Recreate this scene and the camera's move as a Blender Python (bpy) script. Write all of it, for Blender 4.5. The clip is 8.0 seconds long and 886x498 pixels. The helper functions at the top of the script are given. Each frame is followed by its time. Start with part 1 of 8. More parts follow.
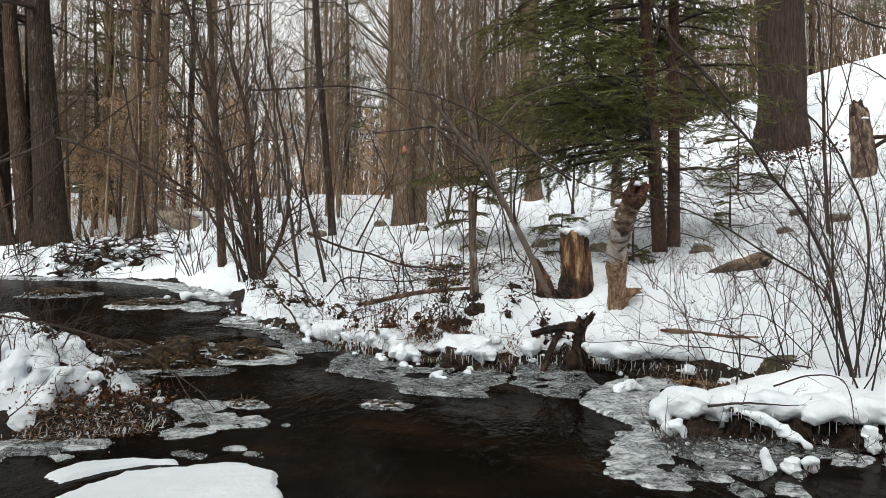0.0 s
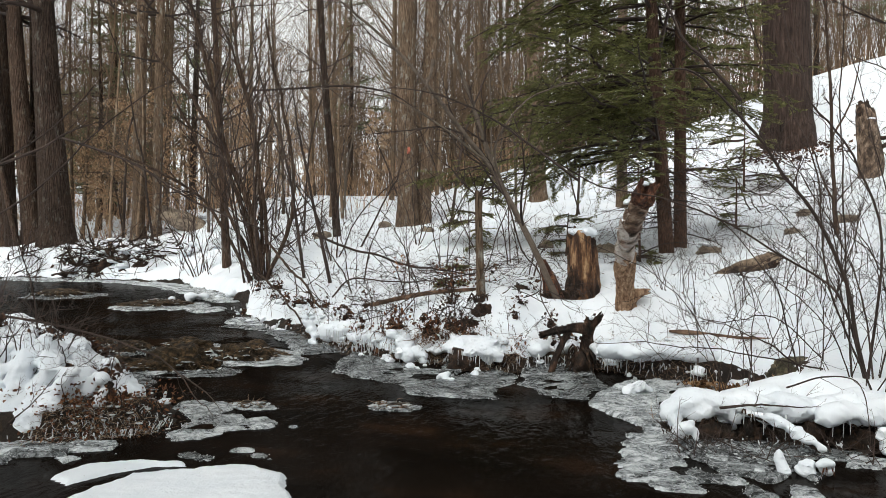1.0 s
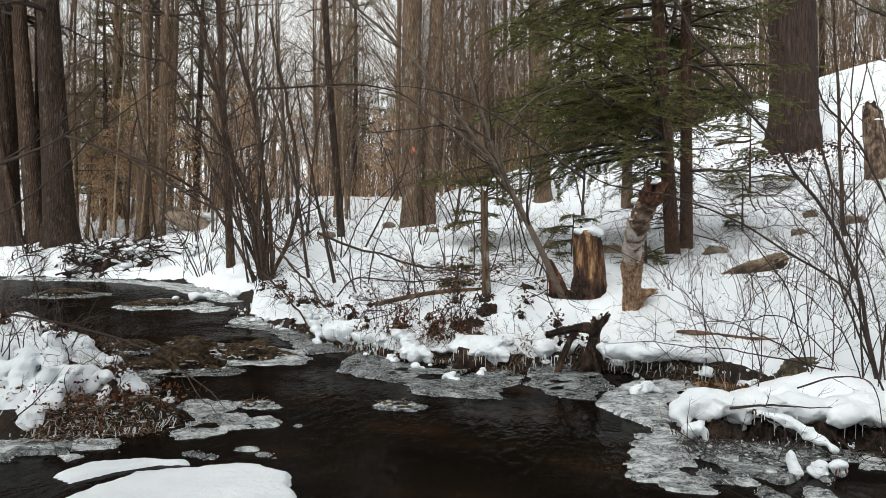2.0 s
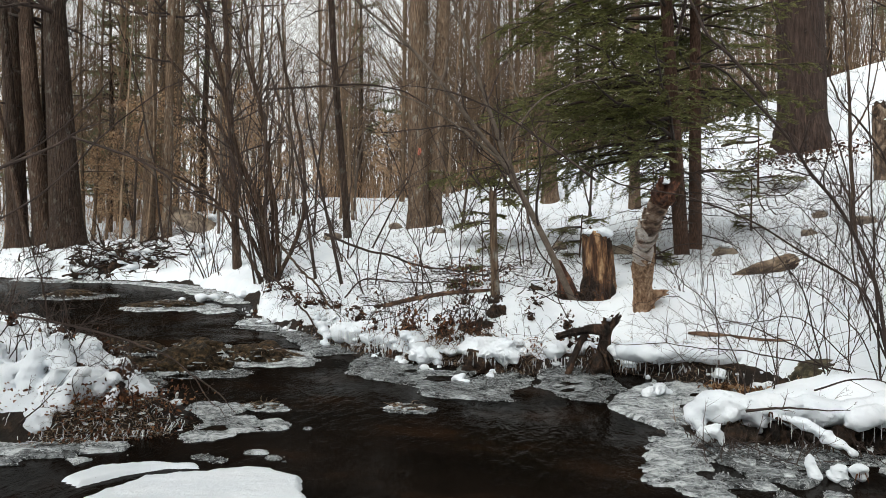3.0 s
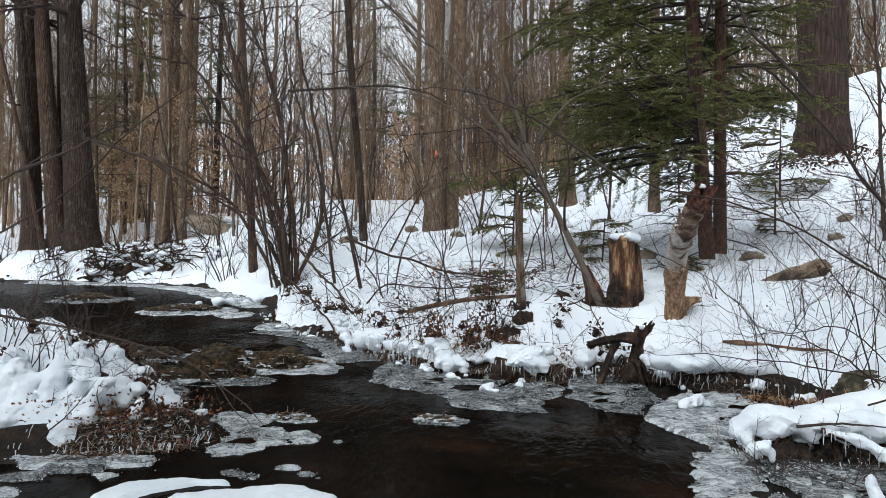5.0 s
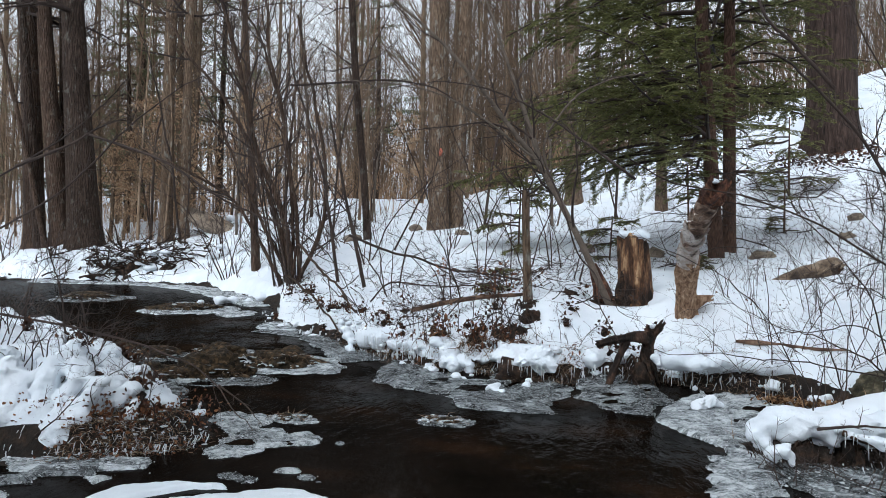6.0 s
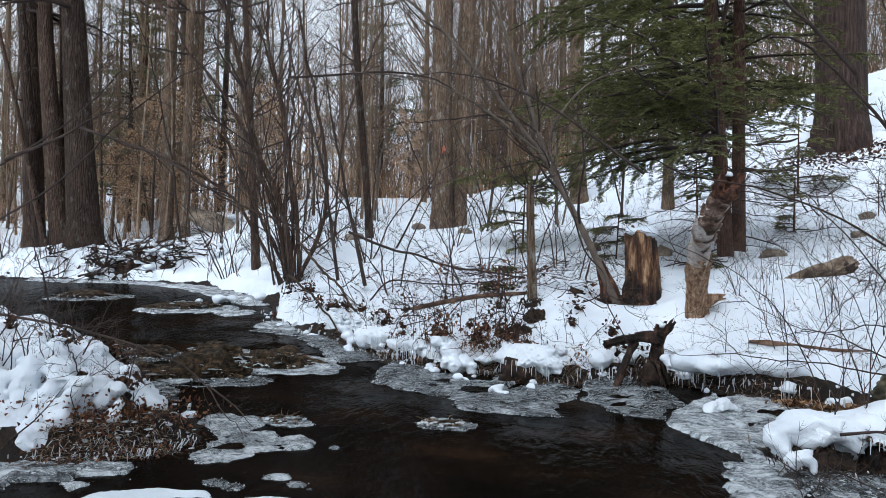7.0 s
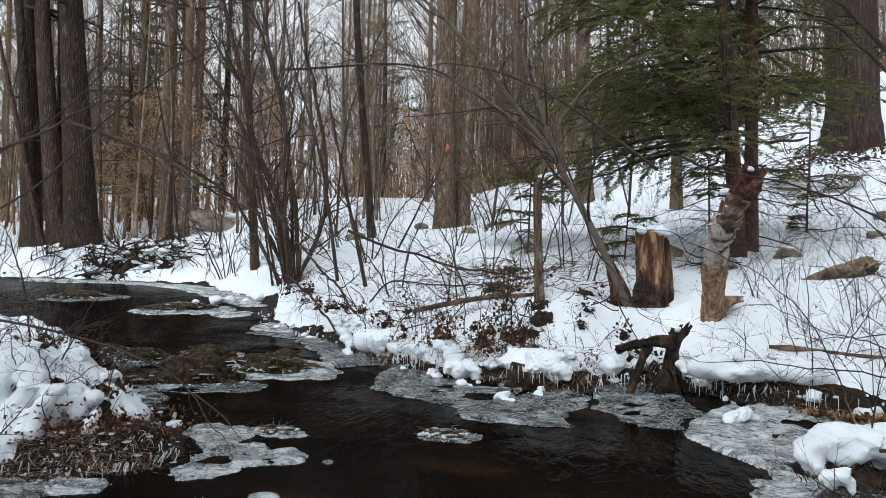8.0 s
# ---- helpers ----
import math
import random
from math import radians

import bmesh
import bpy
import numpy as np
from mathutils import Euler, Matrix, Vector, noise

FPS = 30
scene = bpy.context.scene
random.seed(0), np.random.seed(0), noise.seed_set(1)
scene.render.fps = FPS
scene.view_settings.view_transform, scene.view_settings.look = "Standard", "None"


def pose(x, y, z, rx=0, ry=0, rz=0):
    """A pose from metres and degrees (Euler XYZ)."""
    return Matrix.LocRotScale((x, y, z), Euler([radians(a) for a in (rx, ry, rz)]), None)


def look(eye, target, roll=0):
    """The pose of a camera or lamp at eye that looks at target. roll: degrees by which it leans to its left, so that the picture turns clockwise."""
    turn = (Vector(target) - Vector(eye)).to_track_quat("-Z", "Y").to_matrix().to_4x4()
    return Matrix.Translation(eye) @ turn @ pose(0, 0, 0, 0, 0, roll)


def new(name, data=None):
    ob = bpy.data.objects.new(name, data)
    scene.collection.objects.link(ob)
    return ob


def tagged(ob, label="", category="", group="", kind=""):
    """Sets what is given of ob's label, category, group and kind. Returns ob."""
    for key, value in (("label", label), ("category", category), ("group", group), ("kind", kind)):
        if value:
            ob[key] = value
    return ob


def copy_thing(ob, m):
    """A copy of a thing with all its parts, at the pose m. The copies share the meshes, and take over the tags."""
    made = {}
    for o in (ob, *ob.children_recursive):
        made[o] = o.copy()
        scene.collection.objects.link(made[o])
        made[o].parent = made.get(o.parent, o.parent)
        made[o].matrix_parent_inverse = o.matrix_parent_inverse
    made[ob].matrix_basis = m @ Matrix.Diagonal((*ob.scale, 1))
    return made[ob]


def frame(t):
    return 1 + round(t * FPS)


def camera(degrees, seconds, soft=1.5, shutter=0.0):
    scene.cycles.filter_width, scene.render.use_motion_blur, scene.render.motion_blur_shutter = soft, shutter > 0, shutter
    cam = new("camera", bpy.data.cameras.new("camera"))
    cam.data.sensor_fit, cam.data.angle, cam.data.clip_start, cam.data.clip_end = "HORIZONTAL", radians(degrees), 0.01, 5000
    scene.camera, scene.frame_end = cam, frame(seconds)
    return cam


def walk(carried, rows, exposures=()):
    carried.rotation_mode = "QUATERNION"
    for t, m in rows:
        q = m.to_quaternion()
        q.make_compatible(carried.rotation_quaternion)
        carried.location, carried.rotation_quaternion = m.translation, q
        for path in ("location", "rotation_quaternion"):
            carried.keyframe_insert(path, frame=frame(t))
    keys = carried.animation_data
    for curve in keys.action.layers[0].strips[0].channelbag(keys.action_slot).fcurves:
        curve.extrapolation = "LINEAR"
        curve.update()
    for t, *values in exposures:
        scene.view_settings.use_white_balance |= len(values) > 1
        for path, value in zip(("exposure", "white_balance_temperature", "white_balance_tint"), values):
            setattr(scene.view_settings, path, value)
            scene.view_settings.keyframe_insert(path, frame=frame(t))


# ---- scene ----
cam = camera(62.1, 8.0, soft=0.5)
PATH = [
    (0, (0.613, -0.976, 1.421), (0.32, 1.002, 1.419), 0.7),
    (0.5, (0.58, -0.951, 1.414), (0.285, 1.027, 1.415), 0.7),
    (1, (0.561, -0.932, 1.409), (0.26, 1.045, 1.411), 0.7),
    (1.5, (0.543, -0.909, 1.391), (0.238, 1.068, 1.395), 0.8),
    (3, (0.47, -0.821, 1.372), (0.147, 1.153, 1.382), 0.8),
    (3.5, (0.412, -0.803, 1.393), (0.083, 1.17, 1.403), 0.8),
    (4, (0.344, -0.788, 1.404), (0.009, 1.184, 1.415), 0.9),
    (4.5, (0.287, -0.732, 1.416), (-0.055, 1.239, 1.429), 0.9),
    (6, (0.202, -0.477, 1.375), (-0.157, 1.491, 1.39), 1.0),
    (6.5, (0.191, -0.356, 1.35), (-0.174, 1.611, 1.365), 1.0),
    (7, (0.18, -0.202, 1.331), (-0.19, 1.763, 1.348), 1.1),
    (7.5, (0.154, -0.019, 1.327), (-0.221, 1.946, 1.344), 1.1),
    (8, (0.114, 0.171, 1.319), (-0.265, 2.134, 1.338), 1.2),
]
# the picture turns cooler in the second half
EXPOSURES = [(0.0, 0.0, 6580, 6), (4.3, -0.02, 6580, 6), (4.6, -0.02, 6100, 6), (5.8, -0.06, 5950, 6), (6.3, -0.08, 5650, 7), (7.7, -0.08, 5650, 7), (8.0, -0.05, 6000, 6)]
walk(cam, [(t, look(eye, target, roll)) for t, eye, target, roll in PATH], EXPOSURES)


# ---- sky and light: an overcast winter day ----
world = bpy.data.worlds.new("overcast_sky")
scene.world = world
world.use_nodes = True
wn, wl = world.node_tree.nodes, world.node_tree.links
sky = wn.new("ShaderNodeTexSky")
sky.sky_type, sky.sun_disc = "NISHITA", False
sky.sun_elevation, sky.sun_rotation = radians(50), radians(200)
sky.air_density, sky.dust_density = 1.0, 4.0
grey = wn.new("ShaderNodeHueSaturation")
grey.inputs["Saturation"].default_value = 0.07
wl.new(sky.outputs["Color"], grey.inputs["Color"])
# a thin cloud cover, brightest low down where the light comes through its edge
way, split, rise, shade = wn.new("ShaderNodeTexCoord"), wn.new("ShaderNodeSeparateXYZ"), wn.new("ShaderNodeMapRange"), wn.new("ShaderNodeVectorMath")
rise.inputs["From Min"].default_value, rise.inputs["From Max"].default_value = 0.0, 1.0
rise.inputs["To Min"].default_value, rise.inputs["To Max"].default_value = 2.15, 0.72
shade.operation = "SCALE"
wl.new(way.outputs["Generated"], split.inputs[0])
wl.new(split.outputs["Z"], rise.inputs["Value"])
wl.new(grey.outputs["Color"], shade.inputs[0])
wl.new(rise.outputs["Result"], shade.inputs["Scale"])
wl.new(shade.outputs["Vector"], wn["Background"].inputs["Color"])
wn["Background"].inputs["Strength"].default_value = 0.178
sun_data = bpy.data.lights.new("sun", "SUN")
sun_data.energy, sun_data.angle, sun_data.color = 1.2, radians(40), (1.0, 0.97, 0.93)
sun = new("sun", sun_data)
sun.matrix_world = look((-9, -16, 30), (0, 8, 0))


# ---- materials ----
def material(name):
    m = bpy.data.materials.new(name)
    m.use_nodes = True
    return m, m.node_tree.nodes, m.node_tree.links, m.node_tree.nodes["Principled BSDF"]


def coords(n, l, scale=(1, 1, 1), source="Object"):
    tc, mp = n.new("ShaderNodeTexCoord"), n.new("ShaderNodeMapping")
    mp.inputs["Scale"].default_value = scale
    l.new(tc.outputs[source], mp.inputs["Vector"])
    return mp.outputs["Vector"]


def noise_node(n, l, vec, scale, detail=4, rough=0.55, distort=0.0):
    t = n.new("ShaderNodeTexNoise")
    t.inputs["Scale"].default_value, t.inputs["Detail"].default_value = scale, detail
    t.inputs["Roughness"].default_value, t.inputs["Distortion"].default_value = rough, distort
    l.new(vec, t.inputs["Vector"])
    return t.outputs["Fac"]


def ramp(n, l, fac, stops):
    r = n.new("ShaderNodeValToRGB")
    e = r.color_ramp.elements
    while len(e) < len(stops):
        e.new(0.5)
    for el, (p, c) in zip(e, stops):
        el.position, el.color = p, (*c, 1)
    l.new(fac, r.inputs["Fac"])
    return r.outputs["Color"]


def mixed(n, l, fac, a, b, how="MIX"):
    m = n.new("ShaderNodeMix")
    m.data_type, m.blend_type = "RGBA", how
    for sock, v in ((m.inputs[0], fac), (m.inputs[6], a), (m.inputs[7], b)):
        if isinstance(v, (int, float)):
            sock.default_value = v
        elif isinstance(v, tuple):
            sock.default_value = (*v, 1)
        else:
            l.new(v, sock)
    return m.outputs[2]


def bump(n, l, p, fac, strength, distance):
    b = n.new("ShaderNodeBump")
    b.inputs["Strength"].default_value, b.inputs["Distance"].default_value = strength, distance
    l.new(fac, b.inputs["Height"])
    l.new(b.outputs["Normal"], p.inputs["Normal"])
    return b


def plain(name, stops, scale=8, rough=0.8, stretch=(1, 1, 1), relief=0.4, depth=0.02, fine=60, random_tint=0.0, spec=0.3):
    """A mottled material: a colour ramp over coarse noise, fine grain, and relief."""
    m, n, l, p = material(name)
    v = coords(n, l, stretch)
    coarse, grain = noise_node(n, l, v, scale, 5, 0.6), noise_node(n, l, v, fine, 4, 0.6)
    c = ramp(n, l, coarse, stops)
    g = ramp(n, l, grain, [(0.3, (0.62, 0.62, 0.62)), (0.7, (1.25, 1.25, 1.25))])
    c = mixed(n, l, 0.7, c, g, "MULTIPLY")
    if random_tint:
        oi = n.new("ShaderNodeObjectInfo")
        t = ramp(n, l, oi.outputs["Random"], [(0, (1 - random_tint,) * 3), (1, (1 + random_tint, 1 + random_tint * 0.9, 1 + random_tint * 0.8))])
        c = mixed(n, l, 1.0, c, t, "MULTIPLY")
    l.new(c, p.inputs["Base Color"])
    p.inputs["Roughness"].default_value = rough
    p.inputs["Specular IOR Level"].default_value = spec
    h = mixed(n, l, 0.4, coarse, grain)
    bump(n, l, p, h, relief, depth)
    return m


def bark(name, dark, mid, light, across=9, along=1.6, deep=0.03, lichen=0.0, random_tint=0.12):
    """Furrowed bark: cells drawn out along the trunk, grey lichen in patches."""
    m, n, l, p = material(name)
    v = coords(n, l, (across, across, along))
    vor = n.new("ShaderNodeTexVoronoi")
    vor.feature, vor.inputs["Scale"].default_value = "DISTANCE_TO_EDGE", 1.0
    wob = noise_node(n, l, v, 1.2, 4, 0.6)
    add = n.new("ShaderNodeVectorMath")
    add.operation = "ADD"
    l.new(v, add.inputs[0])
    l.new(wob, add.inputs[1])
    l.new(add.outputs[0], vor.inputs["Vector"])
    plates = ramp(n, l, vor.outputs["Distance"], [(0.0, dark), (0.06, dark), (0.2, mid), (0.9, light)])
    plates = mixed(n, l, 0.68, plates, ramp(n, l, noise_node(n, l, v, 2.6, 5, 0.65), [(0.3, dark), (0.52, mid), (0.75, light)]))
    v2 = coords(n, l, (1, 1, 0.5))
    blotch = noise_node(n, l, v2, 2.3, 5, 0.65)
    c = mixed(n, l, 0.85, plates, ramp(n, l, blotch, [(0.3, (0.55, 0.52, 0.5)), (0.7, (1.3, 1.27, 1.22))]), "MULTIPLY")
    if lichen:
        patch = noise_node(n, l, v2, 7.0, 6, 0.7)
        c = mixed(n, l, ramp(n, l, patch, [(0.56, (0, 0, 0)), (0.64, (lichen, lichen, lichen))]), c, (0.36, 0.37, 0.33))
    oi = n.new("ShaderNodeObjectInfo")
    t = ramp(n, l, oi.outputs["Random"], [(0, (1 - random_tint,) * 3), (1, (1 + random_tint,) * 3)])
    c = mixed(n, l, 1.0, c, t, "MULTIPLY")
    l.new(c, p.inputs["Base Color"])
    p.inputs["Roughness"].default_value, p.inputs["Specular IOR Level"].default_value = 0.9, 0.15
    fine = noise_node(n, l, v, 4.0, 4, 0.6)
    bump(n, l, p, mixed(n, l, 0.3, ramp(n, l, vor.outputs["Distance"], [(0, (0, 0, 0)), (0.3, (1, 1, 1))]), fine), 0.8, deep)
    return m


def snow_material():
    m, n, l, p = material("snow")
    v = coords(n, l)
    soft, crumb = noise_node(n, l, v, 2.2, 4, 0.5), noise_node(n, l, v, 38, 5, 0.7)
    c = ramp(n, l, soft, [(0.25, (0.665, 0.715, 0.765)), (0.7, (0.775, 0.805, 0.84))])
    specks = noise_node(n, l, v, 90, 2, 0.5)
    c = mixed(n, l, ramp(n, l, specks, [(0.74, (0, 0, 0)), (0.78, (0.7, 0.7, 0.7))]), c, (0.16, 0.11, 0.07))
    l.new(c, p.inputs["Base Color"])
    p.inputs["Roughness"].default_value = 0.65
    p.inputs["Specular IOR Level"].default_value = 0.25
    lumps = noise_node(n, l, v, 7, 6, 0.62)
    bump(n, l, p, mixed(n, l, 0.24, lumps, crumb), 0.6, 0.05)
    return m


def water_material():
    """Dark peaty water: a brown-black body under a rippled, tinted gloss."""
    m, n, l, p = material("stream_water")
    v = coords(n, l, (1.0, 0.42, 1.0))
    bed = noise_node(n, l, coords(n, l, (0.8, 1.3, 1)), 1.1, 5, 0.6)
    c = ramp(n, l, bed, [(0.35, (0.003, 0.0025, 0.002)), (0.55, (0.008, 0.0055, 0.004)), (0.75, (0.03, 0.015, 0.008))])
    l.new(c, p.inputs["Base Color"])
    p.inputs["Specular IOR Level"].default_value = 0.0
    p.inputs["Roughness"].default_value = 0.6
    swell, rip = noise_node(n, l, v, 2.0, 3, 0.5, 0.6), noise_node(n, l, v, 11, 4, 0.6, 0.8)
    relief = n.new("ShaderNodeBump")
    relief.inputs["Strength"].default_value, relief.inputs["Distance"].default_value = 0.34, 0.06
    l.new(mixed(n, l, 0.35, swell, rip), relief.inputs["Height"])
    gloss, fresnel, mix = n.new("ShaderNodeBsdfGlossy"), n.new("ShaderNodeFresnel"), n.new("ShaderNodeMixShader")
    gloss.inputs["Color"].default_value, gloss.inputs["Roughness"].default_value = (0.19, 0.186, 0.182, 1), 0.035
    fresnel.inputs["IOR"].default_value = 1.33
    l.new(relief.outputs["Normal"], gloss.inputs["Normal"])
    l.new(relief.outputs["Normal"], fresnel.inputs["Normal"])
    l.new(fresnel.outputs[0], mix.inputs[0])
    l.new(p.outputs[0], mix.inputs[1])
    l.new(gloss.outputs[0], mix.inputs[2])
    l.new(mix.outputs[0], n["Material Output"].inputs["Surface"])
    return m


def ice_material(name="ice", white=0.5, seethrough=0.45):
    """Shelf ice: clear dark windows, milky patches, thin white crusts and seams, and painted sparkle."""
    m, n, l, p = material(name)
    v = coords(n, l, (1, 1.5, 1))
    cloud, seam = noise_node(n, l, v, 2.4, 5, 0.6, 1.5), noise_node(n, l, v, 4.6, 5, 0.55, 3.0)
    vein, fine = noise_node(n, l, v, 11, 4, 0.6, 2.0), noise_node(n, l, v, 55, 4, 0.7)
    edge = 0.6 - 0.14 * white
    c = ramp(n, l, mixed(n, l, 0.4, cloud, vein), [(edge - 0.16, (0.012, 0.013, 0.013)), (edge - 0.05, (0.07, 0.077, 0.08)), (edge + 0.04, (0.3, 0.325, 0.335)), (edge + 0.13, (0.74, 0.78, 0.8))])
    for lines, wide, power in ((seam, 0.02, 0.9), (vein, 0.02, 0.4)):
        thread = ramp(n, l, lines, [(0.5 - wide, (0, 0, 0)), (0.5, (power, power, power)), (0.5 + wide, (0, 0, 0))])
        c = mixed(n, l, thread, c, (0.82, 0.85, 0.87))
    # pale specks put into the colour stand for glints on the ice
    c = mixed(n, l, ramp(n, l, fine, [(0.68, (0, 0, 0)), (0.74, (0.7, 0.7, 0.7))]), c, (0.85, 0.88, 0.9))
    l.new(c, p.inputs["Base Color"])
    p.inputs["Roughness"].default_value = 0.1
    p.inputs["IOR"].default_value = 1.31
    p.inputs["Transmission Weight"].default_value = seethrough
    bump(n, l, p, mixed(n, l, 0.2, mixed(n, l, 0.45, seam, vein), fine), 1.0, 0.08)
    return m


def icicle_material():
    m, n, l, p = material("icicle_ice")
    v = coords(n, l)
    milk = noise_node(n, l, v, 25, 4, 0.6)
    l.new(ramp(n, l, milk, [(0.35, (0.8, 0.84, 0.86)), (0.7, (0.95, 0.97, 0.98))]), p.inputs["Base Color"])
    p.inputs["Roughness"].default_value, p.inputs["IOR"].default_value, p.inputs["Transmission Weight"].default_value = 0.08, 1.31, 0.42
    bump(n, l, p, noise_node(n, l, v, 60, 3, 0.5), 0.4, 0.01)
    return m


def leaf_material(name, stops, rough=0.6):
    m, n, l, p = material(name)
    geo = n.new("ShaderNodeNewGeometry")
    c = ramp(n, l, geo.outputs["Random Per Island"], stops)
    l.new(c, p.inputs["Base Color"])
    p.inputs["Roughness"].default_value, p.inputs["Specular IOR Level"].default_value = rough, 0.25
    # thin leaves let part of the light through
    glow, mix, out = n.new("ShaderNodeBsdfTranslucent"), n.new("ShaderNodeMixShader"), n["Material Output"]
    l.new(c, glow.inputs["Color"])
    mix.inputs[0].default_value = 0.35
    l.new(p.outputs[0], mix.inputs[1])
    l.new(glow.outputs[0], mix.inputs[2])
    l.new(mix.outputs[0], out.inputs["Surface"])
    return m


SNOW, WATER = snow_material(), water_material()
ICE, CLEAR_ICE, WHITE_ICE = ice_material(seethrough=0.3), ice_material("clear_ice", 0.1, 0.6), ice_material("white_ice", 1.1, 0.1)
ICICLE = icicle_material()
SOIL = plain("bank_soil", [(0.3, (0.007, 0.005, 0.004)), (0.55, (0.017, 0.011, 0.007)), (0.78, (0.055, 0.03, 0.016))], 7, 0.9, relief=0.9, depth=0.05, fine=45)
ROCK = plain("brown_rock", [(0.3, (0.07, 0.055, 0.045)), (0.5, (0.19, 0.15, 0.115)), (0.7, (0.34, 0.28, 0.21))], 4, 0.85, relief=0.7, depth=0.04)
WET_ROCK = plain("wet_rock", [(0.34, (0.014, 0.012, 0.008)), (0.5, (0.055, 0.048, 0.028)), (0.64, (0.16, 0.13, 0.085))], 9, 0.7, relief=1.0, depth=0.04, spec=0.2)
PINE_BARK = bark("pine_bark", (0.02, 0.013, 0.01), (0.085, 0.056, 0.041), (0.16, 0.112, 0.085), 18, 2.0, 0.05, 0.16)
DARK_BARK = bark("dark_bark", (0.012, 0.008, 0.0065), (0.05, 0.034, 0.026), (0.11, 0.08, 0.063), 16, 1.6, 0.06, 0.14)
GREY_BARK = bark("grey_bark", (0.032, 0.02, 0.014), (0.16, 0.112, 0.078), (0.35, 0.265, 0.195), 22, 2.6, 0.03, 0.45)
HEM_BARK = bark("hemlock_bark", (0.025, 0.015, 0.011), (0.094, 0.056, 0.041), (0.175, 0.11, 0.081), 26, 5.0, 0.02)
RED_PINE = bark("red_pine_bark", (0.012, 0.008, 0.007), (0.062, 0.041, 0.034), (0.14, 0.1, 0.083), 10, 0.9, 0.09)
FAR_BARK = bark("far_bark", (0.055, 0.037, 0.025), (0.175, 0.125, 0.086), (0.33, 0.25, 0.185), 24, 2.0, 0.02, 0.3, 0.5)
TWIG = plain("twig_bark", [(0.3, (0.022, 0.014, 0.011)), (0.6, (0.055, 0.037, 0.03)), (0.8, (0.11, 0.08, 0.062))], 3, 0.8, random_tint=0.15)
TAN_TWIG = plain("tan_twig", [(0.3, (0.18, 0.108, 0.06)), (0.6, (0.36, 0.23, 0.137)), (0.8, (0.5, 0.36, 0.24))], 2, 0.85, random_tint=0.2)
CROWN_TWIG = plain("crown_twig", [(0.3, (0.08, 0.052, 0.032)), (0.6, (0.17, 0.114, 0.071)), (0.8, (0.27, 0.19, 0.125))], 2, 0.85, random_tint=0.3)
PALE_TWIG = plain("pale_twig", [(0.3, (0.06, 0.045, 0.034)), (0.7, (0.155, 0.122, 0.096))], 5, 0.8)
DEAD_WOOD = plain("weathered_wood", [(0.38, (0.016, 0.009, 0.006)), (0.49, (0.075, 0.036, 0.019)), (0.57, (0.2, 0.105, 0.052)), (0.68, (0.48, 0.31, 0.17))], 3.4, 0.85, (3.2, 3.2, 0.8), 1.0, 0.06, 22)
PALE_WOOD = plain("grey_weathered_wood", [(0.36, (0.03, 0.02, 0.013)), (0.5, (0.16, 0.115, 0.078)), (0.64, (0.36, 0.285, 0.21))], 4, 0.85, (1, 1, 1), 0.9, 0.03, 24)
TAN_WOOD = plain("brown_weathered_wood", [(0.34, (0.03, 0.017, 0.01)), (0.5, (0.11, 0.062, 0.038)), (0.66, (0.24, 0.155, 0.105))], 6, 0.85, (1, 1, 1), 0.9, 0.02, 40)
FRESH_WOOD = plain("gnawed_wood", [(0.32, (0.06, 0.03, 0.017)), (0.44, (0.2, 0.115, 0.066)), (0.55, (0.33, 0.205, 0.125)), (0.7, (0.54, 0.385, 0.26))], 5, 0.8, (5, 5, 0.8), 0.8, 0.03, 14)
SNAG_WOOD = plain("snag_wood", [(0.34, (0.02, 0.013, 0.009)), (0.47, (0.08, 0.052, 0.034)), (0.58, (0.17, 0.12, 0.085)), (0.72, (0.32, 0.25, 0.19))], 6, 0.85, (1.8, 1.8, 0.8), 1.0, 0.06, 22)
TORN_WOOD = plain("torn_wood", [(0.32, (0.014, 0.008, 0.006)), (0.48, (0.075, 0.03, 0.018)), (0.62, (0.2, 0.09, 0.05)), (0.76, (0.36, 0.22, 0.14))], 9, 0.85, (2, 2, 1), 1.0, 0.05, 34)
ROT_WOOD = plain("rotten_wood", [(0.34, (0.008, 0.0055, 0.004)), (0.52, (0.028, 0.016, 0.01)), (0.7, (0.09, 0.05, 0.028))], 14, 0.9, relief=0.9, depth=0.03)
KNOT_WOOD = plain("knotty_wood", [(0.36, (0.006, 0.004, 0.003)), (0.5, (0.02, 0.012, 0.008)), (0.62, (0.06, 0.032, 0.02)), (0.78, (0.15, 0.09, 0.06))], 14, 0.85, (1, 1, 0.5), 1.0, 0.05, 50)
MOSSY_ROCK = plain("mossy_rock", [(0.36, (0.008, 0.006, 0.004)), (0.5, (0.036, 0.025, 0.014)), (0.63, (0.11, 0.07, 0.036)), (0.76, (0.24, 0.18, 0.12))], 16, 0.45, relief=1.0, depth=0.05, fine=90, spec=0.12)
NEEDLES = leaf_material("hemlock_needles", [(0, (0.075, 0.078, 0.026)), (0.5, (0.135, 0.138, 0.046)), (1, (0.22, 0.21, 0.08))])
FAR_NEEDLES = leaf_material("far_needles", [(0, (0.08, 0.09, 0.042)), (0.5, (0.125, 0.135, 0.066)), (1, (0.18, 0.18, 0.095))])
DRY_LEAF = leaf_material("dry_leaves", [(0, (0.05, 0.02, 0.012)), (0.5, (0.14, 0.055, 0.028)), (1, (0.27, 0.13, 0.06))])
